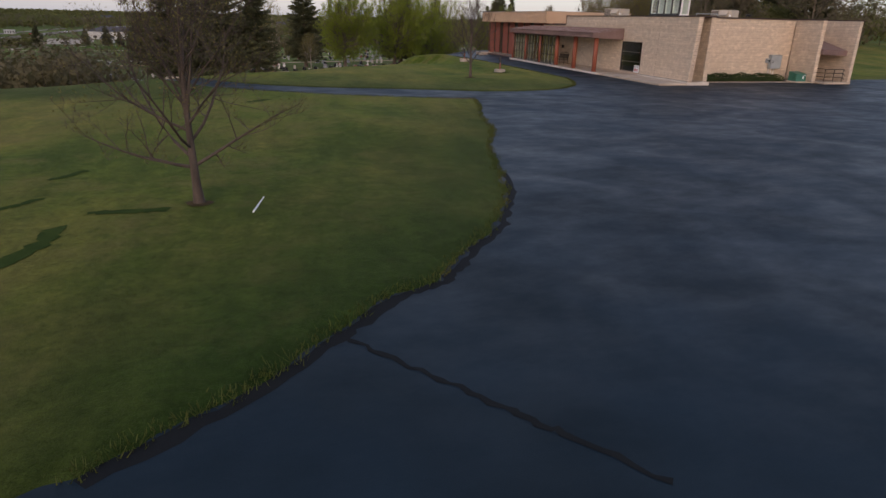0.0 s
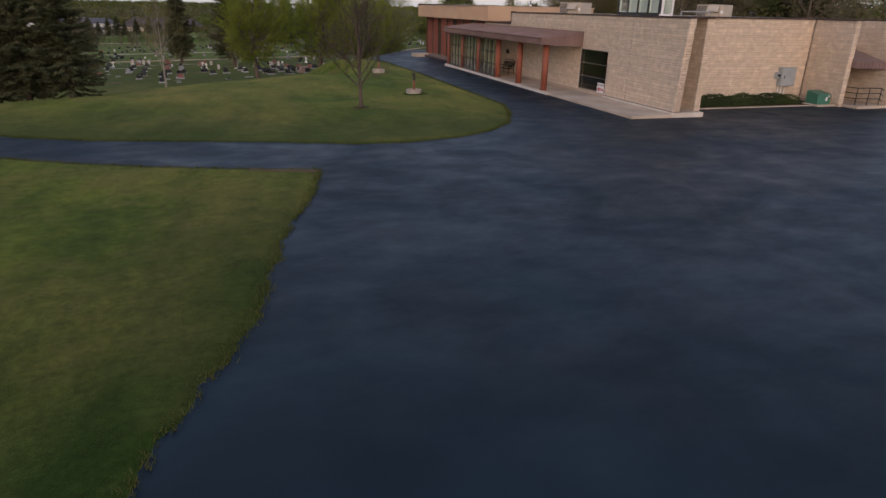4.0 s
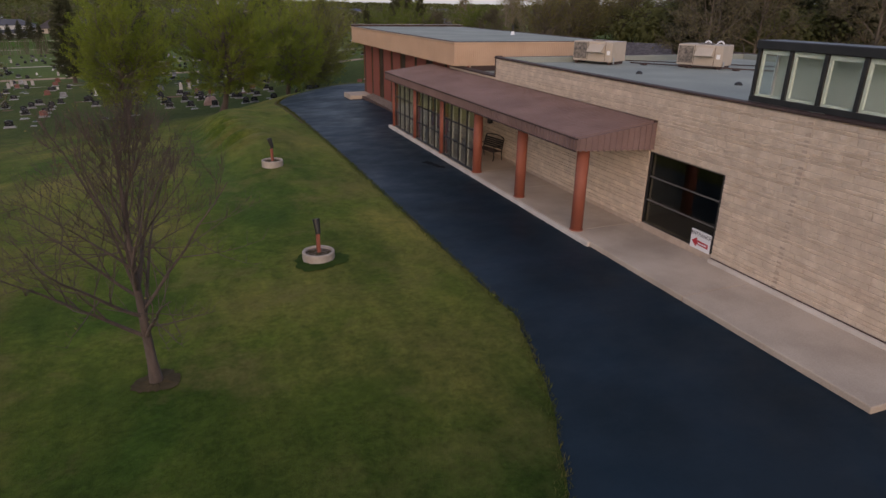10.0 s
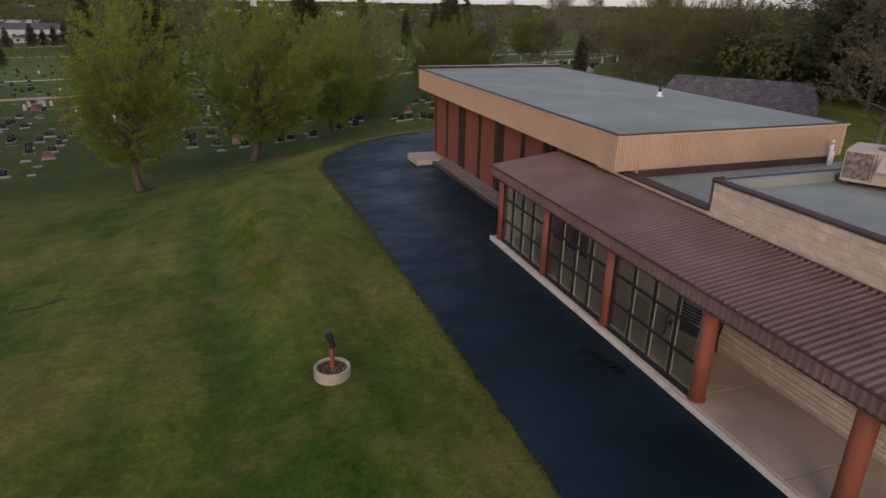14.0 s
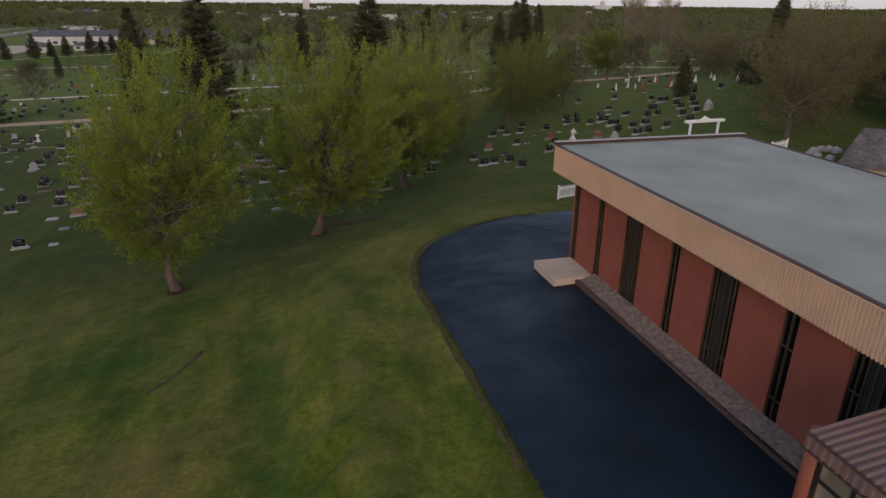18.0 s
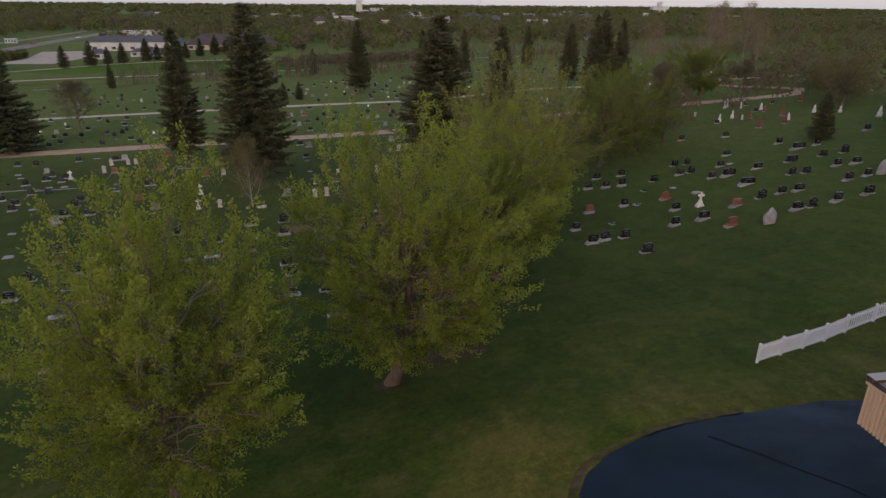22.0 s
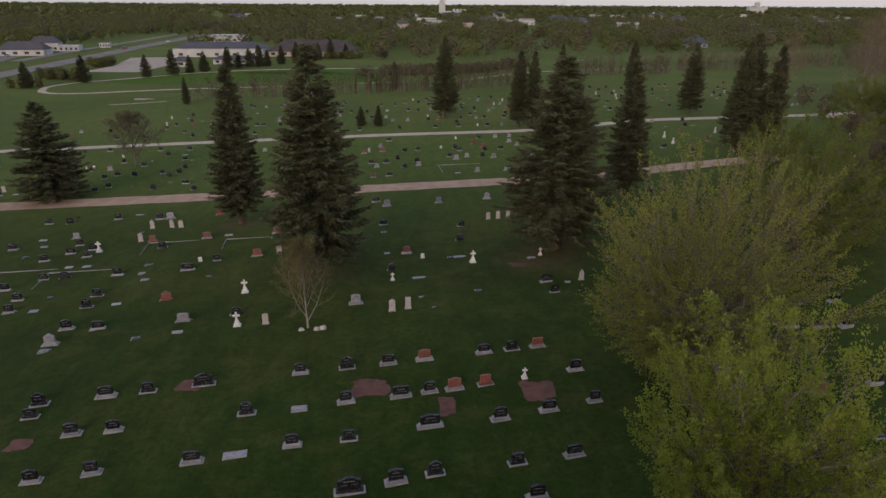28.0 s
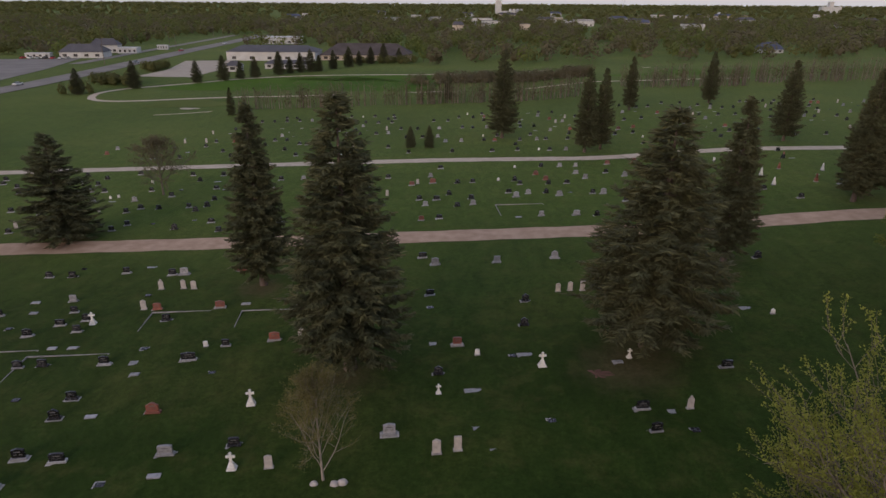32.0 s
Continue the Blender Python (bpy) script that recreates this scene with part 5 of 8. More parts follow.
def spruce(x, y, meshes, scale, label, rz=0.0, wide=1.0, group="cemetery spruces"):
    root = thing("spruce_tree", x, y, ground_z(x, y) - 0.1, label, "tree", group, rz=rz)
    root.scale = (scale * wide * 1.14, scale * wide * 1.14, scale)
    for name, me in zip(("trunk", "bough_work", "needle_spray"), meshes):
        tagged(part(name, me, None, root), kind="" if name == "trunk" else "stuff")
    return root


# big budding maples on the slope: upright leafy shoots with gaps between them
maples = "budding maples on the slope"
MAPLE = "broad maple in yellow-green spring leaf on the grassy slope"
for x, y, seed, h, w, fork, r, off in ((18.85, 97.1, 11, 13.1, 8.3, 2.5, 0.24, (0.2, 0)), (27.0, 104.6, 23, 12.9, 11.8, 2.6, 0.28, (0.9, 0)), (35.8, 117.4, 37, 12.6, 8.2, 2.6, 0.27, (0.3, 0))):
    t = bushy_tree("maple_tree", x, y, MAPLE, seed, h, w, fork, r, BARK, SHOOTBARK, LEAF, 0.102, 50 if x < 30 else 42, 66 if x > 20 else 60, 0.38, off=off, skirt=0.33, lumps=0.13)
    tagged(t, group=maples)
SPARSE = "spreading maple with bare grey shoots and sparse olive leaf among headstones"
t = bushy_tree("maple_tree", 41.3, 133.5, SPARSE, 41, 14.6, 12.6, 0.8, 0.22, SHOOTBARK, SHOOTBARK, LEAFDULL, 0.10, 34, 72, 0.42, (0.9, 2.0), thick=0.08, fine=0.012, lumps=0.26, skirt=0.48, rise=0.25)
tagged(t, group=maples)
for x, y, seed, h, w in ((57.0, 149.0, 43, 11.0, 10.5), (64.0, 154.0, 47, 11.0, 11), (67, 168, 53, 10, 10)):
    t = bushy_tree("maple_tree", x, y, "spreading maple coming into olive-green leaf among headstones", seed, h, w, 2.0, 0.24, BARK, SHOOTBARK, LEAFMID, 0.15, 26, 46, 0.5, (0.6, 1.3), thick=0.14, fine=0.012, lumps=0.24)
    tagged(t, group=maples)
t = bushy_tree("maple_tree", 98, 196, "broad rounded maple in olive-green leaf inside the lane loop", 57, 10.5, 15.5, 2.4, 0.3, BARK, SHOOTBARK, LEAFMID, 0.2, 26, 50, 0.55, (0.6, 1.2), thick=0.16, fine=0.014, lumps=0.12, skirt=0.3)

# young bare trees on the lawn
for x, y, seed, h, w in ((22.7, 46.5, 5, 5.4, 5.0), (6.5, 14.0, 6, 4.9, 5.5)):
    t = broad_tree("young_tree", x, y, "young bare-branched lawn tree with sparse opening buds", seed, h, w, 1.2 if y > 30 else 1.0, 0.105, REDBARK, BUD, 0.04, 2, 0.1, 35 * seed, limbs=18, subs=11 if y > 30 else 9, twigs=5, droop=-0.05, rise=(22, 78) if y > 30 else (12, 74), low=0.16, keep=0.05 if y > 30 else 0.55, shoot=(0.45, 0.95), up=0.6, fan=2, fine=0.0045)
    tagged(t, group="young lawn trees")
t = broad_tree("slender_tree", 8.4, 94.0, "slender bare tree with thin pale stem and opening tan buds", 61, 10.5, 5.4, 2.4, 0.11, PALEBARK, BUD, 0.09, 3, 0.22, 0, limbs=13, subs=7, twigs=6, rise=(30, 78), droop=0.05)
broad_tree("birch_tree", 16.2, 144.7, "small pale birch clump with thin olive spring leaf", 71, 7.4, 5.0, 0.7, 0.075, PALEBARK, BUD, 0.075, 4, 0.2, 0, limbs=15, subs=9, twigs=8, rise=(45, 82), droop=-0.05, low=0.08, shoot=(0.4, 0.9), up=0.7)
for x, y, seed, h, w in ((-22.9, 210.5, 81, 9.2, 11.5), (69, 156, 83, 8.5, 8.0), (76, 170, 84, 9.0, 7.5), (88, 168, 88, 9.0, 8.5), (64.5, 78.0, 90, 10.5, 8.0), (70.5, 78.5, 91, 12.0, 9.0), (74.0, 86.5, 92, 12.0, 9.0), (79.0, 97.0, 93, 10.5, 8.5), (77.0, 72.0, 94, 12.0, 9.0)):
    t = broad_tree("bare_tree", x, y, "leafless grey-brown tree with fine spreading twigs", seed, h, w, 1.8, 0.17, TWIG, WOODBARE, 0.2, 2, 0.35, seed * 13, limbs=16, subs=10, twigs=9, rise=(15, 75), droop=0.2, keep=0.5, shoot=(0.5, 1.0), fine=0.012)

for x, y, seed, h, w in ((65.0, 105.0, 86, 8.6, 7.5), (71, 109, 87, 9.5, 8.5), (80, 121, 89, 9.5, 9.5), (75.5, 114.5, 95, 8.6, 8.8), (82, 111, 96, 9.4, 9.0), (87, 118.5, 97, 9.0, 9.5), (86, 128, 98, 8.6, 9.0), (77.5, 104, 99, 8.4, 8.0), (107, 168.5, 100, 8.0, 9.5), (115, 181, 101, 7.5, 9.0), (124, 206, 102, 8.5, 11.0)):
    bushy_tree("budding_tree", x, y, "brown-twigged tree with dense opening olive-brown buds", seed, h, w, 1.6, 0.2, TWIG, TWIG, BUD, 0.13, 13, 44, 0.5, (0.6, 1.3), thick=0.13, fine=0.011, lumps=0.2, skirt=0.4)
for k, (x, y, h) in enumerate(((131, 247, 19), (137, 252, 17), (148, 268, 20), (158, 262, 17), (168, 284, 20), (122, 262, 16))):
    broad_tree("poplar_tree", x, y, "tall bare pale-stemmed poplar above the woods", 140 + k, h, h * 0.5, 3.0, 0.2, STEM, BUD, 0.22, 2, 0.35, 40 * k, limbs=18, subs=8, twigs=5, rise=(40, 80), droop=0.0, keep=0.5, shoot=(0.5, 1.1), fine=0.022)

bushy_tree("round_shrub", 89.6, 139.8, "dense dark green rounded shrub beside the graves", 103, 4.4, 4.6, 0.4, 0.12, BARK, BARK, SHRUBLEAF, 0.1, 40, 40, 0.4, (0.3, 0.7), thick=0.12, lumps=0.08, skirt=0.46)
# spruces
SPRUCE_A, SPRUCE_B, SPRUCE_C = spruce_meshes(101, 18, 7.6, 0.125, 40), spruce_meshes(102, 18, 6.4, 0.13, 42), spruce_meshes(103, 14, 7.8, 0.1, 32)
TALL = "tall dark green spruce with drooping boughs on the grass"
for x, y, me, s, wide, rz in ((-25.4, 188.5, SPRUCE_C, 0.98, 1.4, 0), (4.0, 174.0, SPRUCE_B, 1.04, 1.02, 50), (15.7, 157.3, SPRUCE_A, 1.17, 1.12, 110), (39.1, 160.5, SPRUCE_A, 1.07, 1.5, 200), (52.4, 179.0, SPRUCE_B, 0.98, 1.0, 20),
                          (33.6, 258.3, SPRUCE_A, 1.08, 0.95, 160), (49.0, 240.8, SPRUCE_B, 0.92, 0.95, 60), (52.5, 242.7, SPRUCE_A, 0.9, 0.8, 0), (87.5, 240.1, SPRUCE_A, 0.86, 0.95, 310), (75.5, 196.0, SPRUCE_B, 0.95, 0.95, 70),
                          (78.6, 199.5, SPRUCE_A, 1.0, 0.95, 15), (81.0, 196.5, SPRUCE_B, 0.9, 0.9, 15), (-43.9, 302.5, SPRUCE_C, 0.6, 0.7, 0), (20, 335, SPRUCE_C, 0.7, 0.8, 40), (95, 300, SPRUCE_A, 0.8, 0.9, 44), (70, 290, SPRUCE_B, 0.8, 0.9, 44), (95.4, 142.6, SPRUCE_B, 0.78, 0.8, 44)):
    spruce(x, y, me, s, TALL, rz, wide)
for x, y, s, rz in ((6.9, 57.6, 0.56, 0), (4.4, 58.2, 0.62, 40), (2.2, 60.0, 0.66, 90), (-0.4, 62.0, 0.66, 130)):
    spruce(x, y, SPRUCE_C, s, "dense dark spruce in a row behind the path", rz, 1.05, "path spruces")
for x, y, s, rz in ((74.6, 90.6, 0.70, 40), (77.4, 87.6, 0.78, 90), (79.6, 92.4, 0.74, 200), (83.5, 95.5, 0.80, 300), (86, 89, 0.85, 20), (84, 80, 0.85, 130), (91, 93, 0.9, 170)):
    spruce(x, y, SPRUCE_A, s, "dark spruce in the wood behind the hall", rz, 1.15, "wood spruces")
for x, y, s in ((13.6, 247.9, 0.34), (17.6, 247.7, 0.35), (79.5, 140.5, 0.4), (60, 226, 0.3)):
    spruce(x, y, SPRUCE_C, s, "small clipped conical evergreen by the graves", 30 * x, 1.0, "small evergreens")


# woods: leafy, budding and bare trees far off, and trunks of the shelter belts
def wood(name, label, spots, rnd, leaf, per, size, tall, kind="stuff", trunk=TWIG, slim=1.0, stem=0.012):
    """Many far trees as one object: a stem each and an uneven crown of leaf cards."""
    spots = np.asarray(spots)
    n = len(spots)
    zs = land(spots[:, 0], spots[:, 1])
    h = tall * rnd.uniform(0.7, 1.25, n)
    w = h * rnd.uniform(0.34, 0.56, n) * slim
    u = rnd.normal(0, 1, (n, per, 3))
    u /= np.linalg.norm(u, axis=2, keepdims=True)
    rad = rnd.uniform(0.45, 1.0, (n, per, 1)) ** 0.5
    lump = 1 + 0.25 * np.sin(u[:, :, :1] * 5 + spots[:, None, :1]) * np.cos(u[:, :, 1:2] * 4 + spots[:, None, 1:2])
    c = u * rad * lump * np.stack([w, w, h * 0.44], 1)[:, None, :]
    c += np.stack([spots[:, 0], spots[:, 1], zs + h * 0.54], 1)[:, None, :]
    c = c.reshape(-1, 3)
    m = len(c)
    out = u.reshape(-1, 3) + np.array([0, 0, 0.75]) + rnd.normal(0, 0.24, (m, 3))
    ax = np.cross(out, rnd.normal(0, 1, (m, 3)))
    ax /= np.linalg.norm(ax, axis=1, keepdims=True) + 1e-9
    sd = np.cross(out, ax)
    sd /= np.linalg.norm(sd, axis=1, keepdims=True) + 1e-9
    s = size * rnd.uniform(0.6, 1.5, (m, 1))
    v = np.stack([c - ax * s * 0.5, c + sd * s * 0.4, c + ax * s * 0.5, c - sd * s * 0.4], 1).reshape(-1, 3)
    f = np.arange(m * 4).reshape(-1, 4)
    slots = np.zeros(m, int)
    b = np.stack([spots[:, 0], spots[:, 1], zs - 0.3], 1)
    t = b + np.stack([np.zeros(n), np.zeros(n), h * 0.75], 1)
    r = (h * stem)[:, None]
    ring = [np.array([math.cos(a), math.sin(a), 0]) for a in (0, 2.1, 4.2)]
    tv = np.stack([b + r * ring[0], b + r * ring[1], b + r * ring[2], t + 0.3 * r * ring[0], t + 0.3 * r * ring[1], t + 0.3 * r * ring[2]], 1).reshape(-1, 3)
    k = len(v) + 6 * np.arange(n)[:, None]
    tf = np.concatenate([k + np.array(q) for q in ((0, 1, 4, 3), (1, 2, 5, 4), (2, 0, 3, 5))])
    me = quick_mesh(name, np.concatenate([v, tv]), np.concatenate([f, tf]), [leaf, trunk], np.r_[slots, np.ones(len(tf), int)])
    return tagged(new(name, me), label, "woodland", kind=kind)


wr = np.random.default_rng(7)


def scatter(n, x0, x1, y0, y1, test=None):
    x, y = wr.uniform(x0, x1, n), wr.uniform(y0, y1, n)
    ok = np.ones(n, bool) if test is None else test(x, y)
    return np.stack([x, y], 1)[ok]


def highway_x(y):
    return np.interp(y, (0, 374, 441, 561, 704, 800, 1500), (-150, -152, -155.5, -164, -171, -176, -330))


tr = random.Random(12)
FAR_TOWN = []
for k in range(58):
    d = tr.uniform(900, 1900)
    FAR_TOWN.append((24 + (d - 100) * tr.uniform(-0.28, 0.72), d, tr.uniform(12, 42) * d / 1500, tr.uniform(4.5, 7.5)))


def open_land(x, y):
    """True where woods may stand: beyond the golf course, off the highway, its yards and the clearings of the far town."""
    hx = highway_x(y)
    west = (x < -223 - 0.05 * (y - 570)) & (y > 514)
    east = (x > hx + 26) & (y > 600) & (np.hypot(x + 122, y - 650) > 34)
    front = (x > -14) & (y > 470 + 0.12 * np.maximum(x - 100, 0)) & ~((np.abs(x + 34) < 34) & (y < 545))
    seen = np.abs(x - 30) < 0.95 * (y - 60)
    ok = (west | east | front | (y > 760)) & seen & ~((np.abs(x - 228) < 12) & (y > 525) & (y < 564))
    for fx, fy, fw, fh in FAR_TOWN:
        ok &= ~((np.abs(x - fx) < fw / 2 + 6) & (y > fy - 130) & (y < fy + fw * 0.3))
    return ok


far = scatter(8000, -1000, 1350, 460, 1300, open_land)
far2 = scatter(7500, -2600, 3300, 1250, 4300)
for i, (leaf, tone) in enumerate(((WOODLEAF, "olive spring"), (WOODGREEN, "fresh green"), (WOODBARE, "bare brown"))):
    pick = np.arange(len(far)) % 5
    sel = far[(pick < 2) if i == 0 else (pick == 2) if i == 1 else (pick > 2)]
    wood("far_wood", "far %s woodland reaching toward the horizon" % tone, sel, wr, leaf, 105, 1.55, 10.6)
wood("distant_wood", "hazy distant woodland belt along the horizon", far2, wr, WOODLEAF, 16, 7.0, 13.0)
near_right = scatter(640, 84, 420, 70, 460, lambda x, y: (x > 86 + 0.52 * np.maximum(y - 125, 0)) | ((y < 104) & (x > 82)))
wood("near_wood", "brown leafless wood behind the building and graves", near_right[::2], wr, WOODBARE, 420, 0.5, 8.6)
wood("near_wood", "olive spring wood behind the building and graves", near_right[1::2], wr, WOODLEAF, 340, 0.52, 8.2)
brush = np.concatenate([scatter(46, 72, 86, 80, 100, lambda x, y: (x - 70 > (96 - y) * 0.5) | (y < 84)), scatter(22, 74, 98, 100, 134, lambda x, y: x > 74 + 0.3 * (y - 104))])
wood("near_wood", "dense dark brush under the trees behind the shed", brush, wr, WOODLEAF, 420, 0.38, 5.5)
brink = scatter(150, -75, -9, 66, 98)
wood("brink_wood", "brown budding thicket along the hill's west brink", brink, wr, WOODBARE, 200, 0.4, 5.2)
left_wood = scatter(420, -420, -75, 60, 250)
wood("side_wood", "mixed spring woodland beside the cemetery", left_wood, wr, WOODLEAF, 130, 1.0, 9.0)
bx, bx2, bx3 = wr.uniform(-46, 66, 250), wr.uniform(82, 126, 130), wr.uniform(134, 240, 260)
belt = np.concatenate([np.stack([bx, 315 + 0.15 * (bx + 46) + wr.normal(0, 1.2, 250)], 1), np.stack([bx2, 350 + wr.normal(0, 3, 130)], 1), np.stack([bx3, 361 + 0.08 * (bx3 - 134) + wr.normal(0, 4, 260)], 1)])
wood("shelter_belt", "shelter belt of bare thin pale-brown stems", belt, wr, WOODBARE, 34, 0.4, 8.8, trunk=STEM, slim=0.3, stem=0.017)
hx = wr.uniform(14, 80, 190)
hedge = np.concatenate([np.stack([hx, 391 + 0.08 * (hx - 17) + wr.normal(0, 1.6, 190)], 1), np.array([6, 384]) + wr.normal(0, 1, (9, 2)) * (4, 2)])
wood("hedge_wood", "clipped brown hedge of young trees by the golf course", hedge, wr, WOODBARE, 120, 0.6, 4.8)
shrubs = np.concatenate([np.array([-120, 380]) + wr.normal(0, 1, (26, 2)) * (6, 3), np.stack([wr.uniform(-132, -124, 20), wr.uniform(426, 450, 20)], 1), np.array([-117, 348]) + wr.normal(0, 2, (6, 2)), np.stack([wr.uniform(-44, -2, 26), wr.uniform(480, 494, 26)], 1)])
wood("road_shrubs", "dark olive shrub clumps beside the highway yard", shrubs, wr, WOODLEAF, 160, 0.7, 4.5)
clump = scatter(16, 104, 152, 176, 250)
wood("grave_trees", "scattered brown budding trees among old graves", clump, wr, WOODBARE, 420, 0.45, 7.5)


# ---- things on and round the building ----
def rail_of(name, parent, points, r, mat, sides=8):
    return smooth(wpart(name, pipe(points, r, sides), mat, parent))


# planters with a spotlight on a post
RINGSTONE = surface("weathered_ring_concrete", (0.30, 0.255, 0.21), (0.46, 0.40, 0.34), 0.9, 2.5, 40.0, 0.5, 0.008)
for x, y, turn in ((26.95, 51.9, 10), (27.05, 63.05, 60)):
    z = ground_z(x, y)
    ring = thing("planter", x, y, z - 0.02, "round concrete ring planter filled with dark mulch on the lawn", "planter", "lawn planters", rz=turn)
    bm = lathe([(0.47, 0.0), (0.47, 0.27), (0.455, 0.29), (0.405, 0.29), (0.39, 0.27), (0.39, 0.2), (0.01, 0.2)], 36)
    part("ring", bm, RINGSTONE, ring)
    bm = bmesh.new()
    rnd = random.Random(int(x * 10))
    for k in range(60):
        a, r = rnd.uniform(0, 6.28), 0.36 * math.sqrt(rnd.random())
        s = rnd.uniform(0.015, 0.04)
        cx, cy = r * math.cos(a), r * math.sin(a)
        box(bm, cx - s, cy - s * 0.6, 0.2, cx + s, cy + s * 0.6, 0.2 + s * rnd.uniform(0.3, 1.0))
    tagged(part("mulch_chips", bm, GRAVEL, ring), kind="stuff")
    part("mulch", lathe([(0.39, 0.19), (0.39, 0.215), (0.01, 0.225)], 24), SOIL, ring)
    lamp = thing("garden_spotlight", x + 0.02, y + 0.05, z + 0.2, "black garden spotlight on a short orange-brown post", "lamp", "planter lights", rz=turn)
    part("post", soft(boxes((-0.05, -0.05, 0, 0.05, 0.05, 0.58)), 0.01, 1), RUST, lamp)
    bm = tube(bmesh.new(), (0, -0.05, 0.6), (0.0, 0.08, 1.02), 0.07, 0.11, 12)
    part("head", bm, IRON, lamp)
    part("bracket", boxes((-0.07, -0.02, 0.56, 0.07, 0.02, 0.64)), IRON, lamp)

# bench
bench = thing("bench", 37.15, 61.75, SLAB, "black iron and wood garden bench against the block wall", "bench", rz=12)
for k in (-0.7, 0.7):
    smooth(part("leg_frame", pipe([(0.24, k, 0), (0.2, k, 0.42), (0.26, k, 0.7), (0.33, k, 0.98)], 0.026), IRON, bench))
    smooth(part("front_leg", pipe([(-0.3, k, 0), (-0.24, k, 0.2), (-0.26, k, 0.42), (-0.3, k, 0.62), (-0.2, k, 0.68), (0.25, k, 0.66)], 0.026), IRON, bench))
for k in range(6):
    part("seat_slat", soft(boxes((-0.28 + k * 0.085, -0.7, 0.42, -0.21 + k * 0.085, 0.7, 0.45)), 0.006, 1), DARKTRIM, bench)
for k in range(5):
    x = 0.22 + 0.024 * k
    part("back_slat", soft(boxes((x, -0.7, 0.53 + k * 0.09, x + 0.022, 0.7, 0.595 + k * 0.09)), 0.006, 1), IRON, bench)
smooth(part("back_arch", pipe([(0.33, 0.7 * math.cos(a), 0.97 + 0.16 * math.sin(a)) for a in np.linspace(0, math.pi, 11)], 0.024), IRON, bench))
lampw = thing("wall_lamp", WX, 62.6, 2.6, "small dark wall lamp on the block wall", "lamp")
wpart("body", soft(boxes((WX - 0.16, 62.5, 2.5, WX + 0.06, 62.7, 2.8)), 0.02, 1), IRON, lampw)

# entrance notice behind the window
sign = thing("entrance_sign", WX + 0.09, 48.1, 1.25, "white entrance sign with a red arrow in the window corner", "sign")
wpart("board", boxes((WX + 0.072, 47.72, 1.16, WX + 0.084, 48.52, 1.74)), WHITE, sign)


def lettering(words, size, loc, turn, mat, parent, thick=0.002):
    cu = bpy.data.curves.new("lettering", "FONT")
    cu.body, cu.size, cu.align_x, cu.align_y, cu.extrude = words, size, "CENTER", "CENTER", thick
    tmp = bpy.data.objects.new("tmp", cu)
    scene.collection.objects.link(tmp)
    me = bpy.data.meshes.new_from_object(tmp.evaluated_get(bpy.context.evaluated_depsgraph_get()))
    bpy.data.objects.remove(tmp)
    me.materials.clear()
    me.materials.append(mat)
    ob = new("lettering", me)
    ob.parent = parent
    ob.matrix_basis = Matrix.Translation(Vector(loc) - parent.matrix_world.translation) @ turn
    return ob


west = Matrix.Rotation(radians(-90), 4, "Z") @ Matrix.Rotation(radians(90), 4, "X")
lettering("ENTRANCE", 0.155, (WX + 0.068, 48.12, 1.62), west, BLACK, sign)
SIGNRED = surface("sign_red", (0.42, 0.02, 0.03), (0.5, 0.03, 0.04), 0.5, 3, 30, 0)
bm = bmesh.new()
xa = WX + 0.066
arrow = [(48.46, 1.37), (48.26, 1.52), (48.26, 1.44), (47.8, 1.42), (47.8, 1.28), (48.26, 1.3), (48.26, 1.22)]
a = [bm.verts.new((xa, y, z)) for y, z in arrow]
b = [bm.verts.new((xa + 0.004, y, z)) for y, z in arrow]
bm.faces.new(a)
bm.faces.new(b[::-1])
for k in range(7):
    bm.faces.new((a[k], b[k], b[(k + 1) % 7], a[(k + 1) % 7]))
wpart("arrow", bm, SIGNRED, sign)
wpart("bar", boxes((xa - 0.003, 47.86, 1.335, xa - 0.001, 48.2, 1.375)), WHITE, sign)

# electricity box with conduits on the south wall
meter = thing("meter_box", 48.7, 45.2, 1.0, "grey electrical meter cabinet with white conduits on block wall", "electrical box")
wpart("cabinet", soft(boxes((48.2, 45.02, 1.75, 49.25, 45.36, 2.82)), 0.02, 2), GALV, meter)
wpart("cabinet_door", soft(boxes((48.26, 44.99, 1.81, 49.19, 45.02, 2.76)), 0.008, 1), GALV, meter)
wpart("lid", soft(boxes((48.16, 44.98, 2.82, 49.29, 45.36, 2.85)), 0.008, 1), GALV, meter)
wpart("latch", boxes((48.36, 44.96, 2.2, 48.4, 44.99, 2.4)), BLACK, meter)
dial = wpart("meter_socket", soft(boxes((47.92, 45.1, 2.2, 48.14, 45.36, 2.56)), 0.02, 1), GALV, meter)
wpart("meter_glass", tube(bmesh.new(), (48.03, 45.1, 2.38), (48.03, 45.0, 2.38), 0.08, 0.07, 14), DARKGLASS, dial)
for x in (48.3, 48.55, 48.8):
    rail_of("conduit", meter, [(x, 45.25, 0.8), (x, 45.25, 1.76)], 0.035, WHITE)

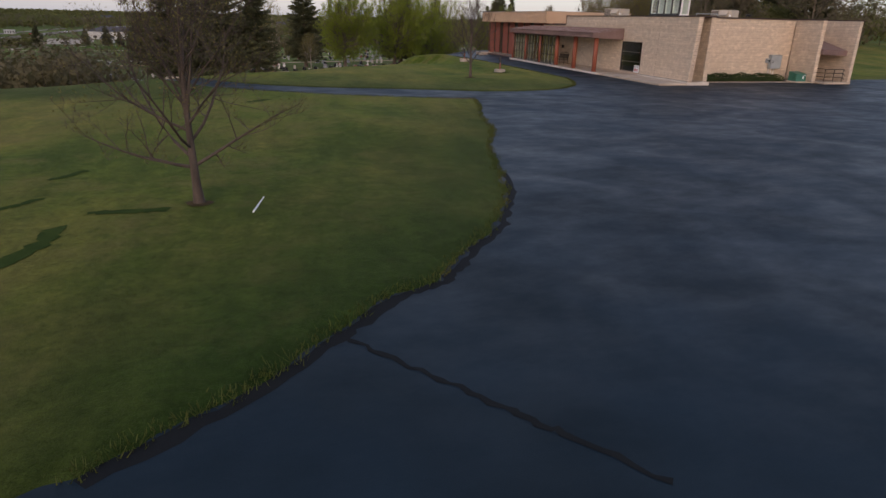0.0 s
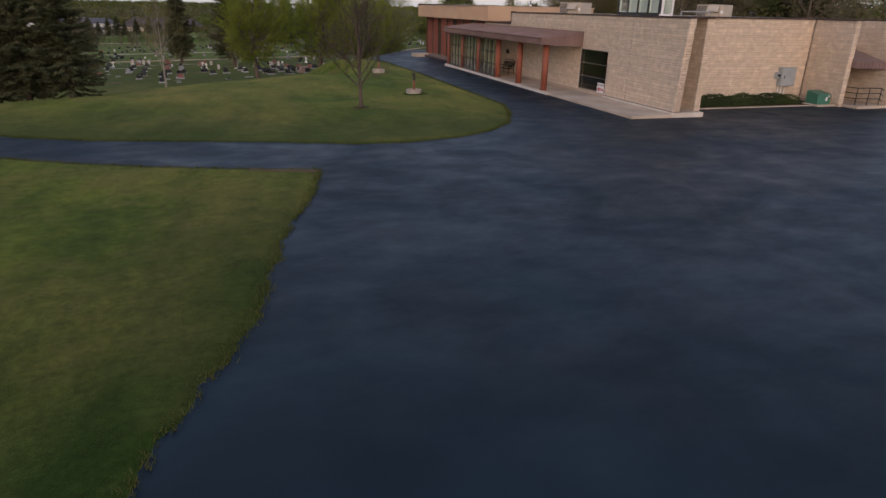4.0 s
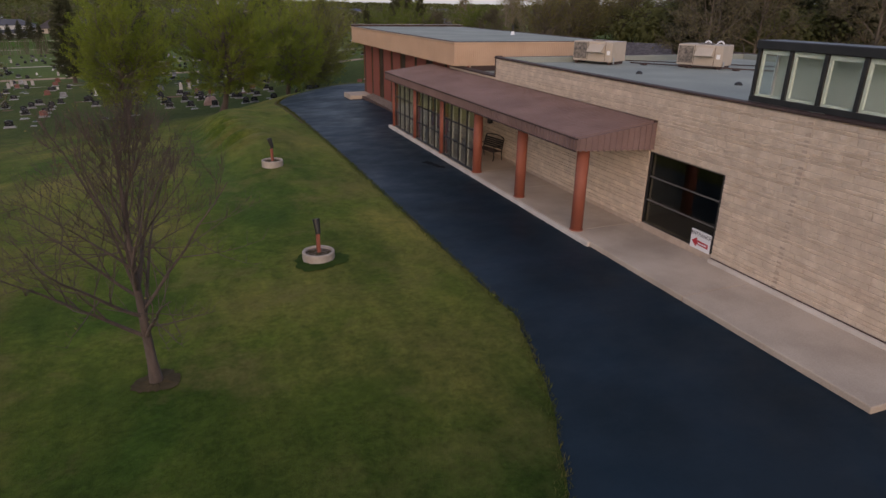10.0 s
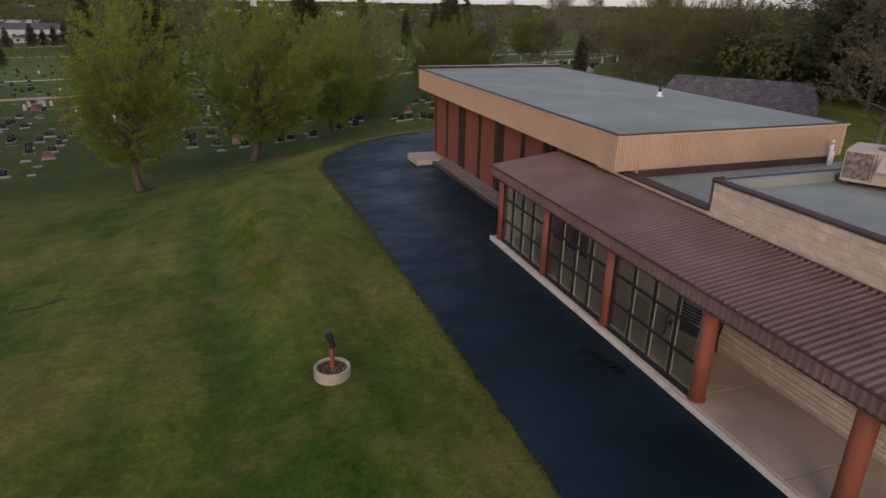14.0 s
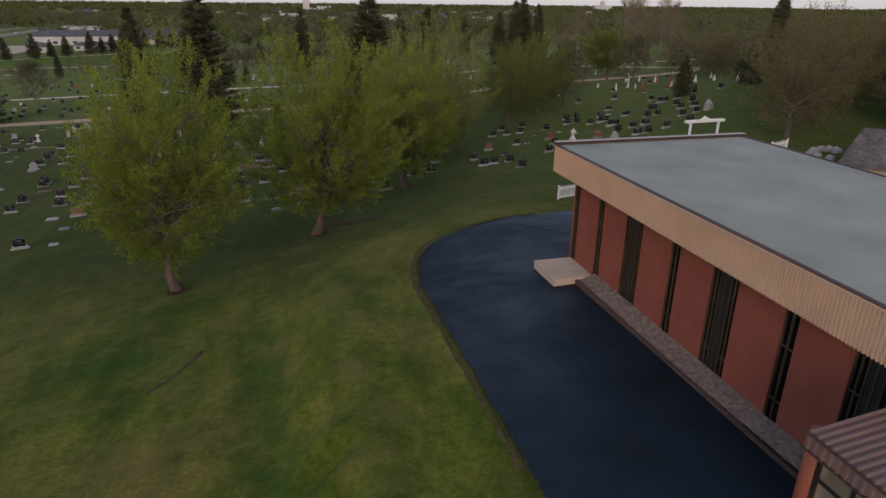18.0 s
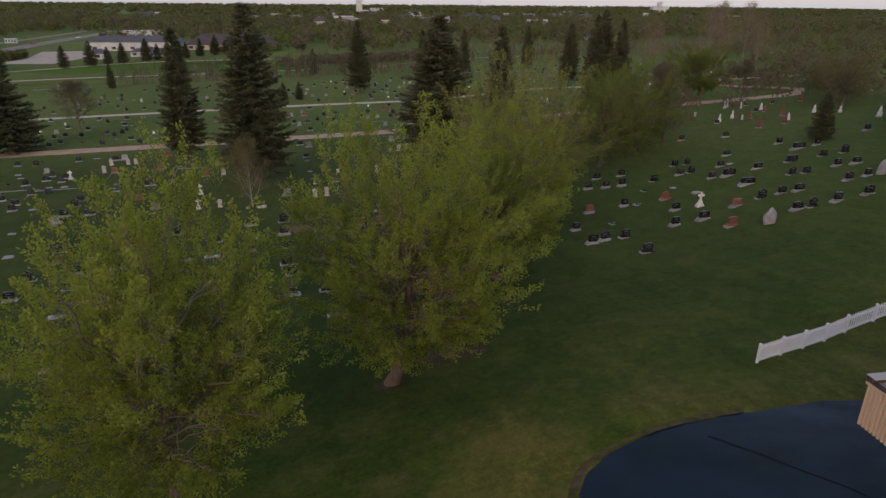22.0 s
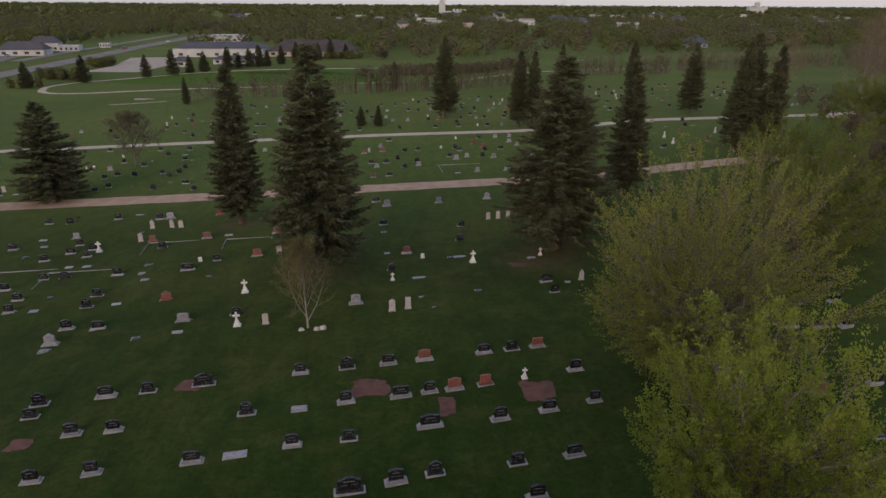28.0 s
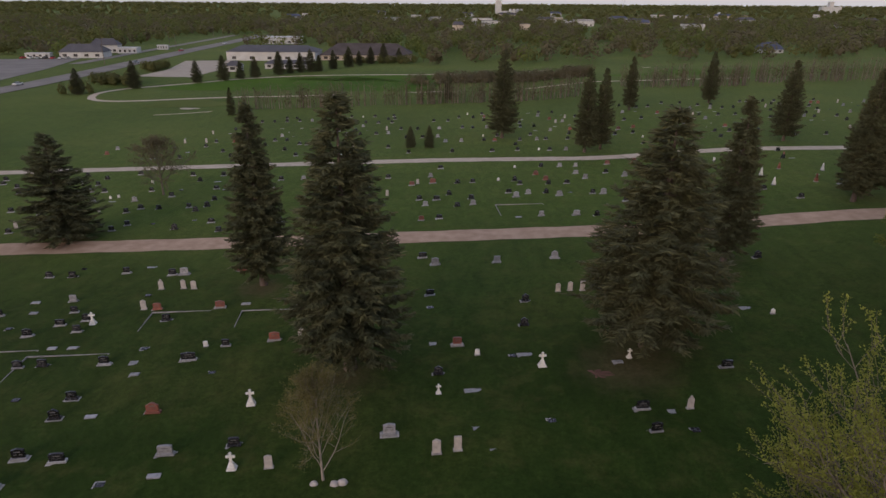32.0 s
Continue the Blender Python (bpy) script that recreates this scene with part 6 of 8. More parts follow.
# green transformer box
tbox = thing("utility_box", 50.0, 43.6, 0.8, "dark green metal utility cabinet on a concrete pad", "utility box")
wpart("pad", soft(boxes((49.0, 42.7, 0.6, 50.9, 43.9, 0.92)), 0.02, 1), CONCRETE, tbox)
bm = bmesh.new()
v = [bm.verts.new(c) for c in ((49.15, 42.95, 0.92), (50.1, 42.95, 0.92), (50.1, 43.85, 0.92), (49.15, 43.85, 0.92), (49.15, 42.99, 1.5), (50.1, 42.99, 1.5), (50.1, 43.85, 1.66), (49.15, 43.85, 1.66))]
for f in ((3, 2, 1, 0), (4, 5, 6, 7), (0, 1, 5, 4), (1, 2, 6, 5), (2, 3, 7, 6), (3, 0, 4, 7)):
    bm.faces.new([v[i] for i in f])
wpart("cabinet", soft(bm, 0.02, 1), GREENMETAL, tbox)
wpart("notice", boxes((49.72, 42.945, 1.12, 49.86, 42.96, 1.34)), WHITE, tbox, "white notice sticker")
wpart("notice", boxes((49.9, 42.95, 1.36, 50.0, 42.975, 1.44)), WHITE, tbox, "white notice sticker")

# low juniper hedge and its kerb
hedge_bed = thing("juniper_hedge", 44.5, 44.2, 0.8, "low clipped dark juniper hedge along the south wall", "hedge")
rr = np.random.default_rng(19)
n = 9000
hx, hu = rr.uniform(40.0, 48.6, n), rr.uniform(0, math.pi, n)
rad = 0.42 + 0.07 * np.sin(hx * 3.1) + 0.05 * np.sin(hx * 7.7)
c = np.stack([hx, 44.35 + 0.8 * np.cos(hu) * (0.8 + rad * 0.4), 0.85 + rad * 1.15 * np.sin(hu) ** 0.7], 1) + rr.normal(0, 0.035, (n, 3))
ax = rr.normal(0, 1, (n, 3)) + np.stack([np.zeros(n), np.cos(hu), np.sin(hu)], 1)
ax /= np.linalg.norm(ax, axis=1, keepdims=True)
sd = np.cross(ax, rr.normal(0, 1, (n, 3)))
sd /= np.linalg.norm(sd, axis=1, keepdims=True)
s = rr.uniform(0.05, 0.11, (n, 1))
v = np.stack([c - sd * s * 0.3, c + ax * s * 0.5, c + sd * s * 0.3, c - ax * s * 0.5], 1).reshape(-1, 3) - np.array(hedge_bed.matrix_world.translation)
tagged(part("foliage", quick_mesh("foliage", v, np.arange(4 * n).reshape(-1, 4), [SHRUBLEAF]), None, hedge_bed), kind="stuff")
wpart("inner_mass", soft(boxes((40.1, 43.75, 0.8, 48.5, 44.95, 1.12)), 0.12, 2), SHRUBLEAF, hedge_bed)
wpart("soil", boxes((39.5, 43.3, 0.7, 49.0, 45.36, 0.87)), SOIL, hedge_bed)
for k in range(5):
    wpart("kerb_stone", soft(boxes((39.5 + k * 1.9, 43.1, 0.6, 41.38 + k * 1.9, 43.3, 0.87)), 0.02, 1), CONCRETE, hedge_bed)

# side entrance: porch, awning, door and handrail
porch = thing("porch", 51.7, 43.6, 0.8, "small side porch with concrete landing and brown metal awning", "porch")
wpart("landing", soft(boxes((50.55, 41.5, 0.5, 53.1, 46.3, 0.98)), 0.02, 1), CONCRETE, porch)
bm = bmesh.new()
v = [bm.verts.new(c) for c in ((50.5, 42.2, 3.45), (53.0, 42.2, 3.35), (53.0, 45.3, 4.15), (50.5, 45.3, 4.25), (50.5, 42.2, 3.05), (53.0, 42.2, 2.95), (53.0, 45.3, 3.05), (50.5, 45.3, 3.05))]
for f in ((0, 1, 2, 3), (7, 6, 5, 4), (0, 4, 5, 1), (1, 5, 6, 2), (2, 6, 7, 3), (3, 7, 4, 0)):
    bm.faces.new([v[i] for i in f])
awn = wpart("awning", bm, BROWN, porch, "brown ribbed metal awning")
for k in range(9):
    x = 50.6 + k * 0.28
    wpart("awning_rib", boxes((x, 42.17, 3.02 - 0.03 * k * 0.28, x + 0.05, 42.2, 3.44 - 0.04 * k * 0.28)), BROWN, awn)
door_1 = thing("door_1", 51.1, 46.28, 0.98, "dark glass side door with white frame under the awning", "door", kind="structure")
wpart("leaf", boxes((50.68, 46.2, 0.99, 51.5, 46.25, 3.02)), DARKGLASS, door_1)
wpart("door_frame", boxes((50.58, 46.15, 0.98, 50.68, 46.3, 3.1), (51.5, 46.15, 0.98, 51.6, 46.3, 3.1), (50.68, 46.15, 3.02, 51.5, 46.3, 3.1)), WHITEFRAME, door_1)
wpart("door_handle", pipe([(51.4, 46.12, 1.85), (51.4, 46.12, 2.15)], 0.015), GALV, door_1)
rails = thing("handrail", 51.8, 41.8, 0.98, "dark metal handrail round the side porch", "railing")
for z in (1.35, 1.65, 1.95):
    rail_of("rail", rails, [(50.9, 44.6, z - 0.02), (50.9, 42.0, z), (52.4, 41.75, z), (52.6, 41.75, z - 0.15)], 0.025, IRON)
for x, y in ((50.9, 44.6), (50.9, 42.0), (51.65, 41.87), (52.4, 41.75)):
    rail_of("post", rails, [(x, y, 0.98), (x, y, 1.97)], 0.025, IRON)

# roof plant
FOOT = 5.38


def rooftop_unit(x, y, turn, label):
    u = thing("rooftop_unit", x, y, FOOT, label, "air handler", "rooftop units", rz=turn)
    for x0 in (-1.1, 0.95):
        part("skid", boxes((x0, -0.75, 0.0, x0 + 0.15, 0.75, 0.16)), DARKTRIM, u)
    part("casing", soft(boxes((-1.2, -0.8, 0.16, 1.2, 0.8, 1.28)), 0.02, 1), BEIGEMETAL, u)
    part("coil", boxes((-1.225, -0.74, 0.28, -1.2, 0.74, 1.2), (-1.15, -0.825, 0.28, -0.35, -0.8, 1.2)), FINS, u, "dirty condenser coil grille")
    bm = bmesh.new()
    v = [bm.verts.new(c) for c in ((-0.15, -0.8, 1.15), (0.75, -0.8, 1.15), (0.75, -1.25, 0.72), (-0.15, -1.25, 0.72), (-0.15, -0.8, 0.62), (0.75, -0.8, 0.62))]
    for f in ((0, 1, 2, 3), (3, 2, 5, 4), (0, 3, 4), (1, 5, 2), (0, 4, 5, 1)):
        bm.faces.new([v[i] for i in f])
    part("intake_hood", bm, BEIGEMETAL, u, "sloped beige intake hood")
    part("top_fan", lathe([(0.42, 1.28), (0.42, 1.33), (0.38, 1.34), (0.1, 1.31)], 24), FINS, u)
    for x0 in (0.78, -0.3):
        part("panel_seam", boxes((x0, -0.808, 0.2, x0 + 0.02, -0.8, 1.25)), DARKTRIM, u)
    part("data_plate", boxes((0.9, -0.806, 0.55, 1.1, -0.8, 0.8)), WHITE, u, "pale data plate")
    part("gas_valve", tube(bmesh.new(), (1.25, -0.6, 0.05), (1.25, -0.6, 0.4), 0.04, 0.04, 8), GALV, u)
    return u


for x, y, label in ((42.6, 61.3, "beige rooftop air unit with dirty coil and hood"), (46.3, 58.3, "beige rooftop air unit with dirty coil and hood"), (50.0, 54.2, "beige rooftop air unit beyond the roof lantern")):
    unit = rooftop_unit(x, y, -62, label)
    unit.scale = (0.84, 0.9, 0.8)
pipes = thing("roof_pipe_run", 44, 57, FOOT, "thin dark gas pipe lying across the pale roof", "pipe")
rail_of("pipe", pipes, [(43.8, 60.4, FOOT + 0.08), (47.5, 55.5, FOOT + 0.08), (51.0, 51.0, FOOT + 0.08)], 0.03, DARKTRIM)
for k in range(6):
    f = k / 5
    wpart("block_support", soft(boxes((44.2 + 6 * f - 0.12, 59.9 - 8.2 * f - 0.12, FOOT, 44.2 + 6 * f + 0.12, 59.9 - 8.2 * f + 0.12, FOOT + 0.07)), 0.01, 1), DARKTRIM, pipes)
for x, y in ((41.3, 56.5), (42.4, 52.3), (44.5, 50.2), (47.2, 51.5)):
    st = thing("roof_drain", x, y, FOOT, "small dark roof drain dome", "drain", "roof drains")
    part("dome", lathe([(0.14, 0), (0.13, 0.05), (0.08, 0.1), (0.02, 0.12)], 14), IRON, st)
for x, y in ((47.35, 59.55), (47.75, 59.15)):
    goose = thing("gooseneck_vent", x, y, FOOT, "white curved gooseneck vent pipe on the wing roof", "vent", "gooseneck vents")
    rail_of("pipe", goose, [(x, y, FOOT), (x, y, FOOT + 0.95), (x + 0.04, y - 0.03, FOOT + 1.05), (x + 0.12, y - 0.1, FOOT + 1.1), (x + 0.2, y - 0.17, FOOT + 1.05), (x + 0.24, y - 0.2, FOOT + 0.92)], 0.04, WHITE)
goose = thing("gooseneck_vent", 46.3, 66.2, 4.58, "white curved gooseneck vent pipe beside the hall fascia", "vent", "gooseneck vents")
rail_of("pipe", goose, [(46.3, 66.2, 4.58), (46.3, 66.2, 5.4), (46.27, 66.17, 5.5), (46.18, 66.1, 5.5)], 0.07, WHITE)
rail_of("side_pipe", goose, [(46.45, 66.22, 4.58), (46.45, 66.22, 5.1)], 0.05, WHITE)
pipes = thing("roof_pipe_run", 46, 58, FOOT, "thin dark gas pipe lying across the pale roof", "pipe")
rail_of("pipe", pipes, [(44.4, 61.6, FOOT + 0.08), (48.6, 58.0, FOOT + 0.08), (52.2, 54.2, FOOT + 0.08)], 0.025, DARKTRIM)
vent = thing("vent_pipe", 44.75, 74.55, FZ1 - 0.04, "short white roof vent pipe with dark cap", "vent")
part("flashing", lathe([(0.2, 0), (0.12, 0.06), (0.1, 0.22)], 16), WHITE, vent)
part("pipe", lathe([(0.07, 0.2), (0.07, 0.62)], 14), IRON, vent)
hatch = thing("roof_rail", 43.0, 47.2, 5.38, "low grey pipe rail on the wing roof", "railing")
rail_of("rail", hatch, [(42.0, 47.2, 5.38), (42.0, 47.2, 5.9), (44.0, 47.2, 5.9), (44.0, 47.2, 5.38)], 0.03, GALV)
flood = thing("flood_light", 45.5, 45.45, TOPZ + 0.12, "small dark twin floodlight on the parapet", "lamp")
for s in (-0.09, 0.09):
    part("head", tube(bmesh.new(), (s, 0.05, 0.16), (s * 1.8, -0.12, 0.12), 0.06, 0.09, 12), IRON, flood)
part("stem", tube(bmesh.new(), (0, 0, 0), (0, 0, 0.16), 0.03, 0.03, 8), IRON, flood)

# shingled shed behind the hall
shed = thing("garden_shed", 66.7, 92.7, -0.1, "low shed with weathered grey cedar shingle roof", "shed", rz=-51.5)
SHINGLE = surface("weathered_shingle", (0.075, 0.068, 0.072), (0.165, 0.150, 0.155), 0.9, 1.5, 20.0, 0.6, 0.01, vary=0.28)
part("wall", boxes((-5.6, -2.3, -0.6, 5.6, 2.3, 2.6)), BLOCK, shed)
L, W, EZ, RZ, HIP = 6.2, 2.9, 2.45, 4.6, 0.9
bm = bmesh.new()
v = [bm.verts.new(c) for c in ((-L, -W, EZ), (L, -W, EZ), (L, W, EZ), (-L, W, EZ), (-L + HIP, 0, RZ), (L - HIP, 0, RZ))]
for f in ((0, 1, 5, 4), (1, 2, 5), (2, 3, 4, 5), (3, 0, 4), (3, 2, 1, 0)):
    bm.faces.new([v[i] for i in f])
part("roof", bm, SHINGLE, shed, "hipped shingle roof")
rnd = random.Random(9)
sv, sf = [], []
for side in (-1, 1):
    for c in range(22):
        f0, f1 = c / 22, (c + 1.25) / 22
        x = -L + HIP * f0
        while x < L - HIP * f0:
            w = rnd.uniform(0.14, 0.3)
            y0, y1 = side * W * (1 - f0), side * W * (1 - min(f1, 1))
            z0, z1 = EZ + (RZ - EZ) * f0 + 0.05 + rnd.uniform(0, 0.02), EZ + (RZ - EZ) * min(f1, 1) + 0.01
            k = len(sv)
            sv += [(x, y0, z0), (x + w - 0.012, y0, z0), (x + w - 0.012, y1, z1), (x, y1, z1)]
            sf.append((k, k + 1, k + 2, k + 3) if side < 0 else (k + 3, k + 2, k + 1, k))
            k = len(sv)
            sv += [(x, y0, z0 - 0.05), (x + w - 0.012, y0, z0 - 0.05), (x + w - 0.012, y0, z0), (x, y0, z0)]
            sf.append((k, k + 1, k + 2, k + 3))
            x += w
tagged(part("shingle_course", quick_mesh("shingle_course", sv, sf, [SHINGLE]), None, shed), kind="stuff")

# picket fence with an arched gate
fence = thing("picket_fence", 48, 101, 0.0, "white vinyl picket fence running to the garden arch", "fence")


posts = set()


def fence_run(points, step=1.7):
    for (ax, ay), (bx, by) in zip(points, points[1:]):
        length = math.hypot(bx - ax, by - ay)
        n = max(1, round(length / step))
        for k in range(n + 1):
            f = k / n
            x, y = ax + (bx - ax) * f, ay + (by - ay) * f
            z = ground_z(x, y)
            if (round(x, 2), round(y, 2)) not in posts:
                posts.add((round(x, 2), round(y, 2)))
                wpart("post", soft(boxes((x - 0.05, y - 0.05, z - 0.1, x + 0.05, y + 0.05, z + 0.9)), 0.01, 1), WHITE, fence)
                wpart("post_cap", lathe_at(x, y, z + 0.9), WHITE, fence)
            if k == n:
                break
            x2, y2 = ax + (bx - ax) * (k + 1) / n, ay + (by - ay) * (k + 1) / n
            z2 = ground_z(x2, y2)
            for h in (0.16, 0.70):
                wpart("rail", beam((x, y, z + h), (x2, y2, z2 + h), 0.022, 0.045), WHITE, fence)
            for j in range(1, 12):
                g = j / 12
                px, py, pz = x + (x2 - x) * g, y + (y2 - y) * g, z + (z2 - z) * g
                bm = beam((px, py, pz + 0.06), (px, py, pz + 0.86), 0.027, 0.012)
                wpart("picket", bm, WHITE, fence)


def beam(a, b, w, h):
    """A straight bar of rectangular section between two points."""
    bm = bmesh.new()
    a, b = Vector(a), Vector(b)
    d = (b - a).normalized()
    up = Vector((0, 0, 1)) if abs(d.z) < 0.9 else Vector((0.22, 0.97, 0))
    s = d.cross(up).normalized()
    u = s.cross(d)
    v = [bm.verts.new(c + s * i * w + u * j * h) for c in (a, b) for i, j in ((-1, -1), (1, -1), (1, 1), (-1, 1))]
    for f in ((3, 2, 1, 0), (4, 5, 6, 7), (0, 1, 5, 4), (1, 2, 6, 5), (2, 3, 7, 6), (3, 0, 4, 7)):
        bm.faces.new([v[i] for i in f])
    return bm


def lathe_at(x, y, z):
    bm = lathe([(0.075, 0), (0.08, 0.02), (0.01, 0.07)], 8)
    bmesh.ops.translate(bm, verts=bm.verts[:], vec=(x, y, z))
    return bm


fence_run([(42.1, 98.65), (47.9, 100.4), (53.6, 101.75)])
fence_run([(57.3, 103.3), (58.4, 102.2), (62.8, 102.6)], 1.5)
AX, AY = 55.7, 103.3
az = ground_z(AX, AY) - 0.05
TALL = 3.30
arch = thing("garden_arch", AX, AY, az, "white timber gateway arch with a cross rail and small plaque", "arch")
for x in (-1.27, 1.27):
    part("post", soft(boxes((x - 0.07, -0.07, -0.6, x + 0.07, 0.07, TALL)), 0.01, 1), WHITE, arch)
for dy in (-0.11, 0.11):
    part("beam", soft(boxes((-1.75, dy - 0.035, TALL - 0.16, 1.75, dy + 0.035, TALL + 0.04)), 0.02, 1), WHITE, arch)
bm = bmesh.new()
v = [bm.verts.new(c) for c in ((-0.4, -0.12, TALL + 0.04), (0.4, -0.12, TALL + 0.04), (0, -0.12, TALL + 0.26), (-0.4, 0.12, TALL + 0.04), (0.4, 0.12, TALL + 0.04), (0, 0.12, TALL + 0.26))]
for f in ((0, 1, 2), (5, 4, 3), (0, 3, 4, 1), (1, 4, 5, 2), (2, 5, 3, 0)):
    bm.faces.new([v[i] for i in f])
part("pediment", bm, WHITE, arch)
part("cross_rail", boxes((-1.2, -0.04, 0.72, 1.2, 0.04, 0.86)), WHITE, arch)
part("plaque", soft(boxes((-0.25, -0.06, 0.66, 0.2, 0.06, 0.92)), 0.03, 1), GALV, arch, "small dark grey plaque")
arch.matrix_world = pose(AX, AY, az, 0, 0, 5)
# sloping wing panel between the fence corner and the arch
wing = thing("fence_wing", 53.6, 101.75, ground_z(53.6, 101.75), "white boarded fence wing with a sloping top beside the arch", "fence")
for k in range(12):
    g = k / 11
    px, py = 53.65 + 0.72 * g, 101.85 + 1.3 * g
    pz = ground_z(px, py)
    wpart("board", beam((px, py, pz + 0.05), (px, py, pz + 0.85 + 0.75 * g), 0.066, 0.012), WHITE, wing)
wpart("rail", beam((53.68, 101.84, ground_z(53.68, 101.84) + 0.2), (54.4, 103.1, ground_z(54.4, 103.1) + 0.2), 0.03, 0.05), WHITE, wing)

# lawn litter: pale stake, birch-foot boulders
stake = thing("lawn_stake", 7.8, 13.5, ground_z(7.8, 13.5), "thin white marker stake lying on the grass", "stake", rz=79)
part("rod", tube(bmesh.new(), (-0.55, 0, 0.09), (0.55, 0, 0.12), 0.02, 0.014, 8), WHITE, stake)


def boulder(x, y, w, d, h, mat, label, seed, group=""):
    ob_root = thing("boulder", x, y, ground_z(x, y), label, "rock", group)
    bm = bmesh.new()
    bmesh.ops.create_icosphere(bm, subdivisions=3, radius=1)
    for v in bm.verts:
        k = 1 + 0.22 * noise.noise(v.co * 1.4 + Vector((seed, 0, 0))) + 0.08 * noise.noise(v.co * 4 + Vector((0, seed, 0)))
        v.co = Vector((v.co.x * w / 2 * k, v.co.y * d / 2 * k, max(-0.12, v.co.z * k * h * 0.8 + h * 0.2)))
    smooth(part("stone", bm, mat, ob_root))
    return ob_root


PALESTONE = surface("pale_granite", (0.34, 0.31, 0.28), (0.52, 0.48, 0.44), 0.8, 3.0, 40.0, 0.4, 0.01)
for x, y, s in ((15.75, 144.3, 0.5), (16.95, 144.3, 0.55), (17.4, 144.4, 0.6)):
    boulder(x, y, s, s * 0.8, s * 0.6, PALESTONE, "small pale field boulder at the birch foot", x)


# ---- cemetery ----
BLACKGRANITE = surface("black_granite", (0.012, 0.012, 0.013), (0.026, 0.026, 0.028), 0.25, 4.0, 60.0, 0.05, 0.001, vary=0.3)
REDGRANITE = surface("red_granite", (0.17, 0.055, 0.04), (0.27, 0.10, 0.07), 0.4, 5.0, 70.0, 0.1, 0.001, vary=0.25)
GREYGRANITE = surface("grey_granite", (0.20, 0.20, 0.205), (0.34, 0.34, 0.345), 0.5, 5.0, 70.0, 0.15, 0.002, vary=0.25)
WHITESTONE = surface("white_marble", (0.60, 0.58, 0.53), (0.78, 0.76, 0.71), 0.6, 3.0, 40.0, 0.15, 0.003)
BASESTONE = surface("concrete_footing", (0.22, 0.21, 0.20), (0.38, 0.365, 0.345), 0.85, 3.0, 40.0, 0.25, 0.004, vary=0.2)
INK = surface("engraving_grey", (0.09, 0.09, 0.09), (0.15, 0.15, 0.15), 0.7, 3, 30, 0)
REDSOIL = surface("fresh_grave_soil", (0.095, 0.040, 0.027), (0.165, 0.076, 0.054), 0.95, 2.0, 25.0, 0.6, 0.02)


def tablet(w, h, d, shape):
    """An upright stone with a shaped top, bevelled edges."""
    bm = bmesh.new()
    n = 10
    pts = [(-w / 2, 0.0)]
    for k in range(n + 1):
        f = k / n
        x = -w / 2 + w * f
        if shape == 0:
            top = h - 0.10 * h * (2 * f - 1) ** 2
        elif shape == 1:
            top = h - 0.16 * h * abs(2 * f - 1)
        elif shape == 2:
            top = h
        else:
            top = h * (0.86 + 0.14 * math.cos((2 * f - 1) * math.pi))
        pts.append((x, top))
    pts.append((w / 2, 0.0))
    a = [bm.verts.new((x, -d / 2, z)) for x, z in pts]
    b = [bm.verts.new((x, d / 2, z)) for x, z in pts]
    bm.faces.new(a)
    bm.faces.new(b[::-1])
    for k in range(len(pts)):
        j = (k + 1) % len(pts)
        bm.faces.new((b[k], b[j], a[j], a[k]))
    return bm


grave_pool = {}


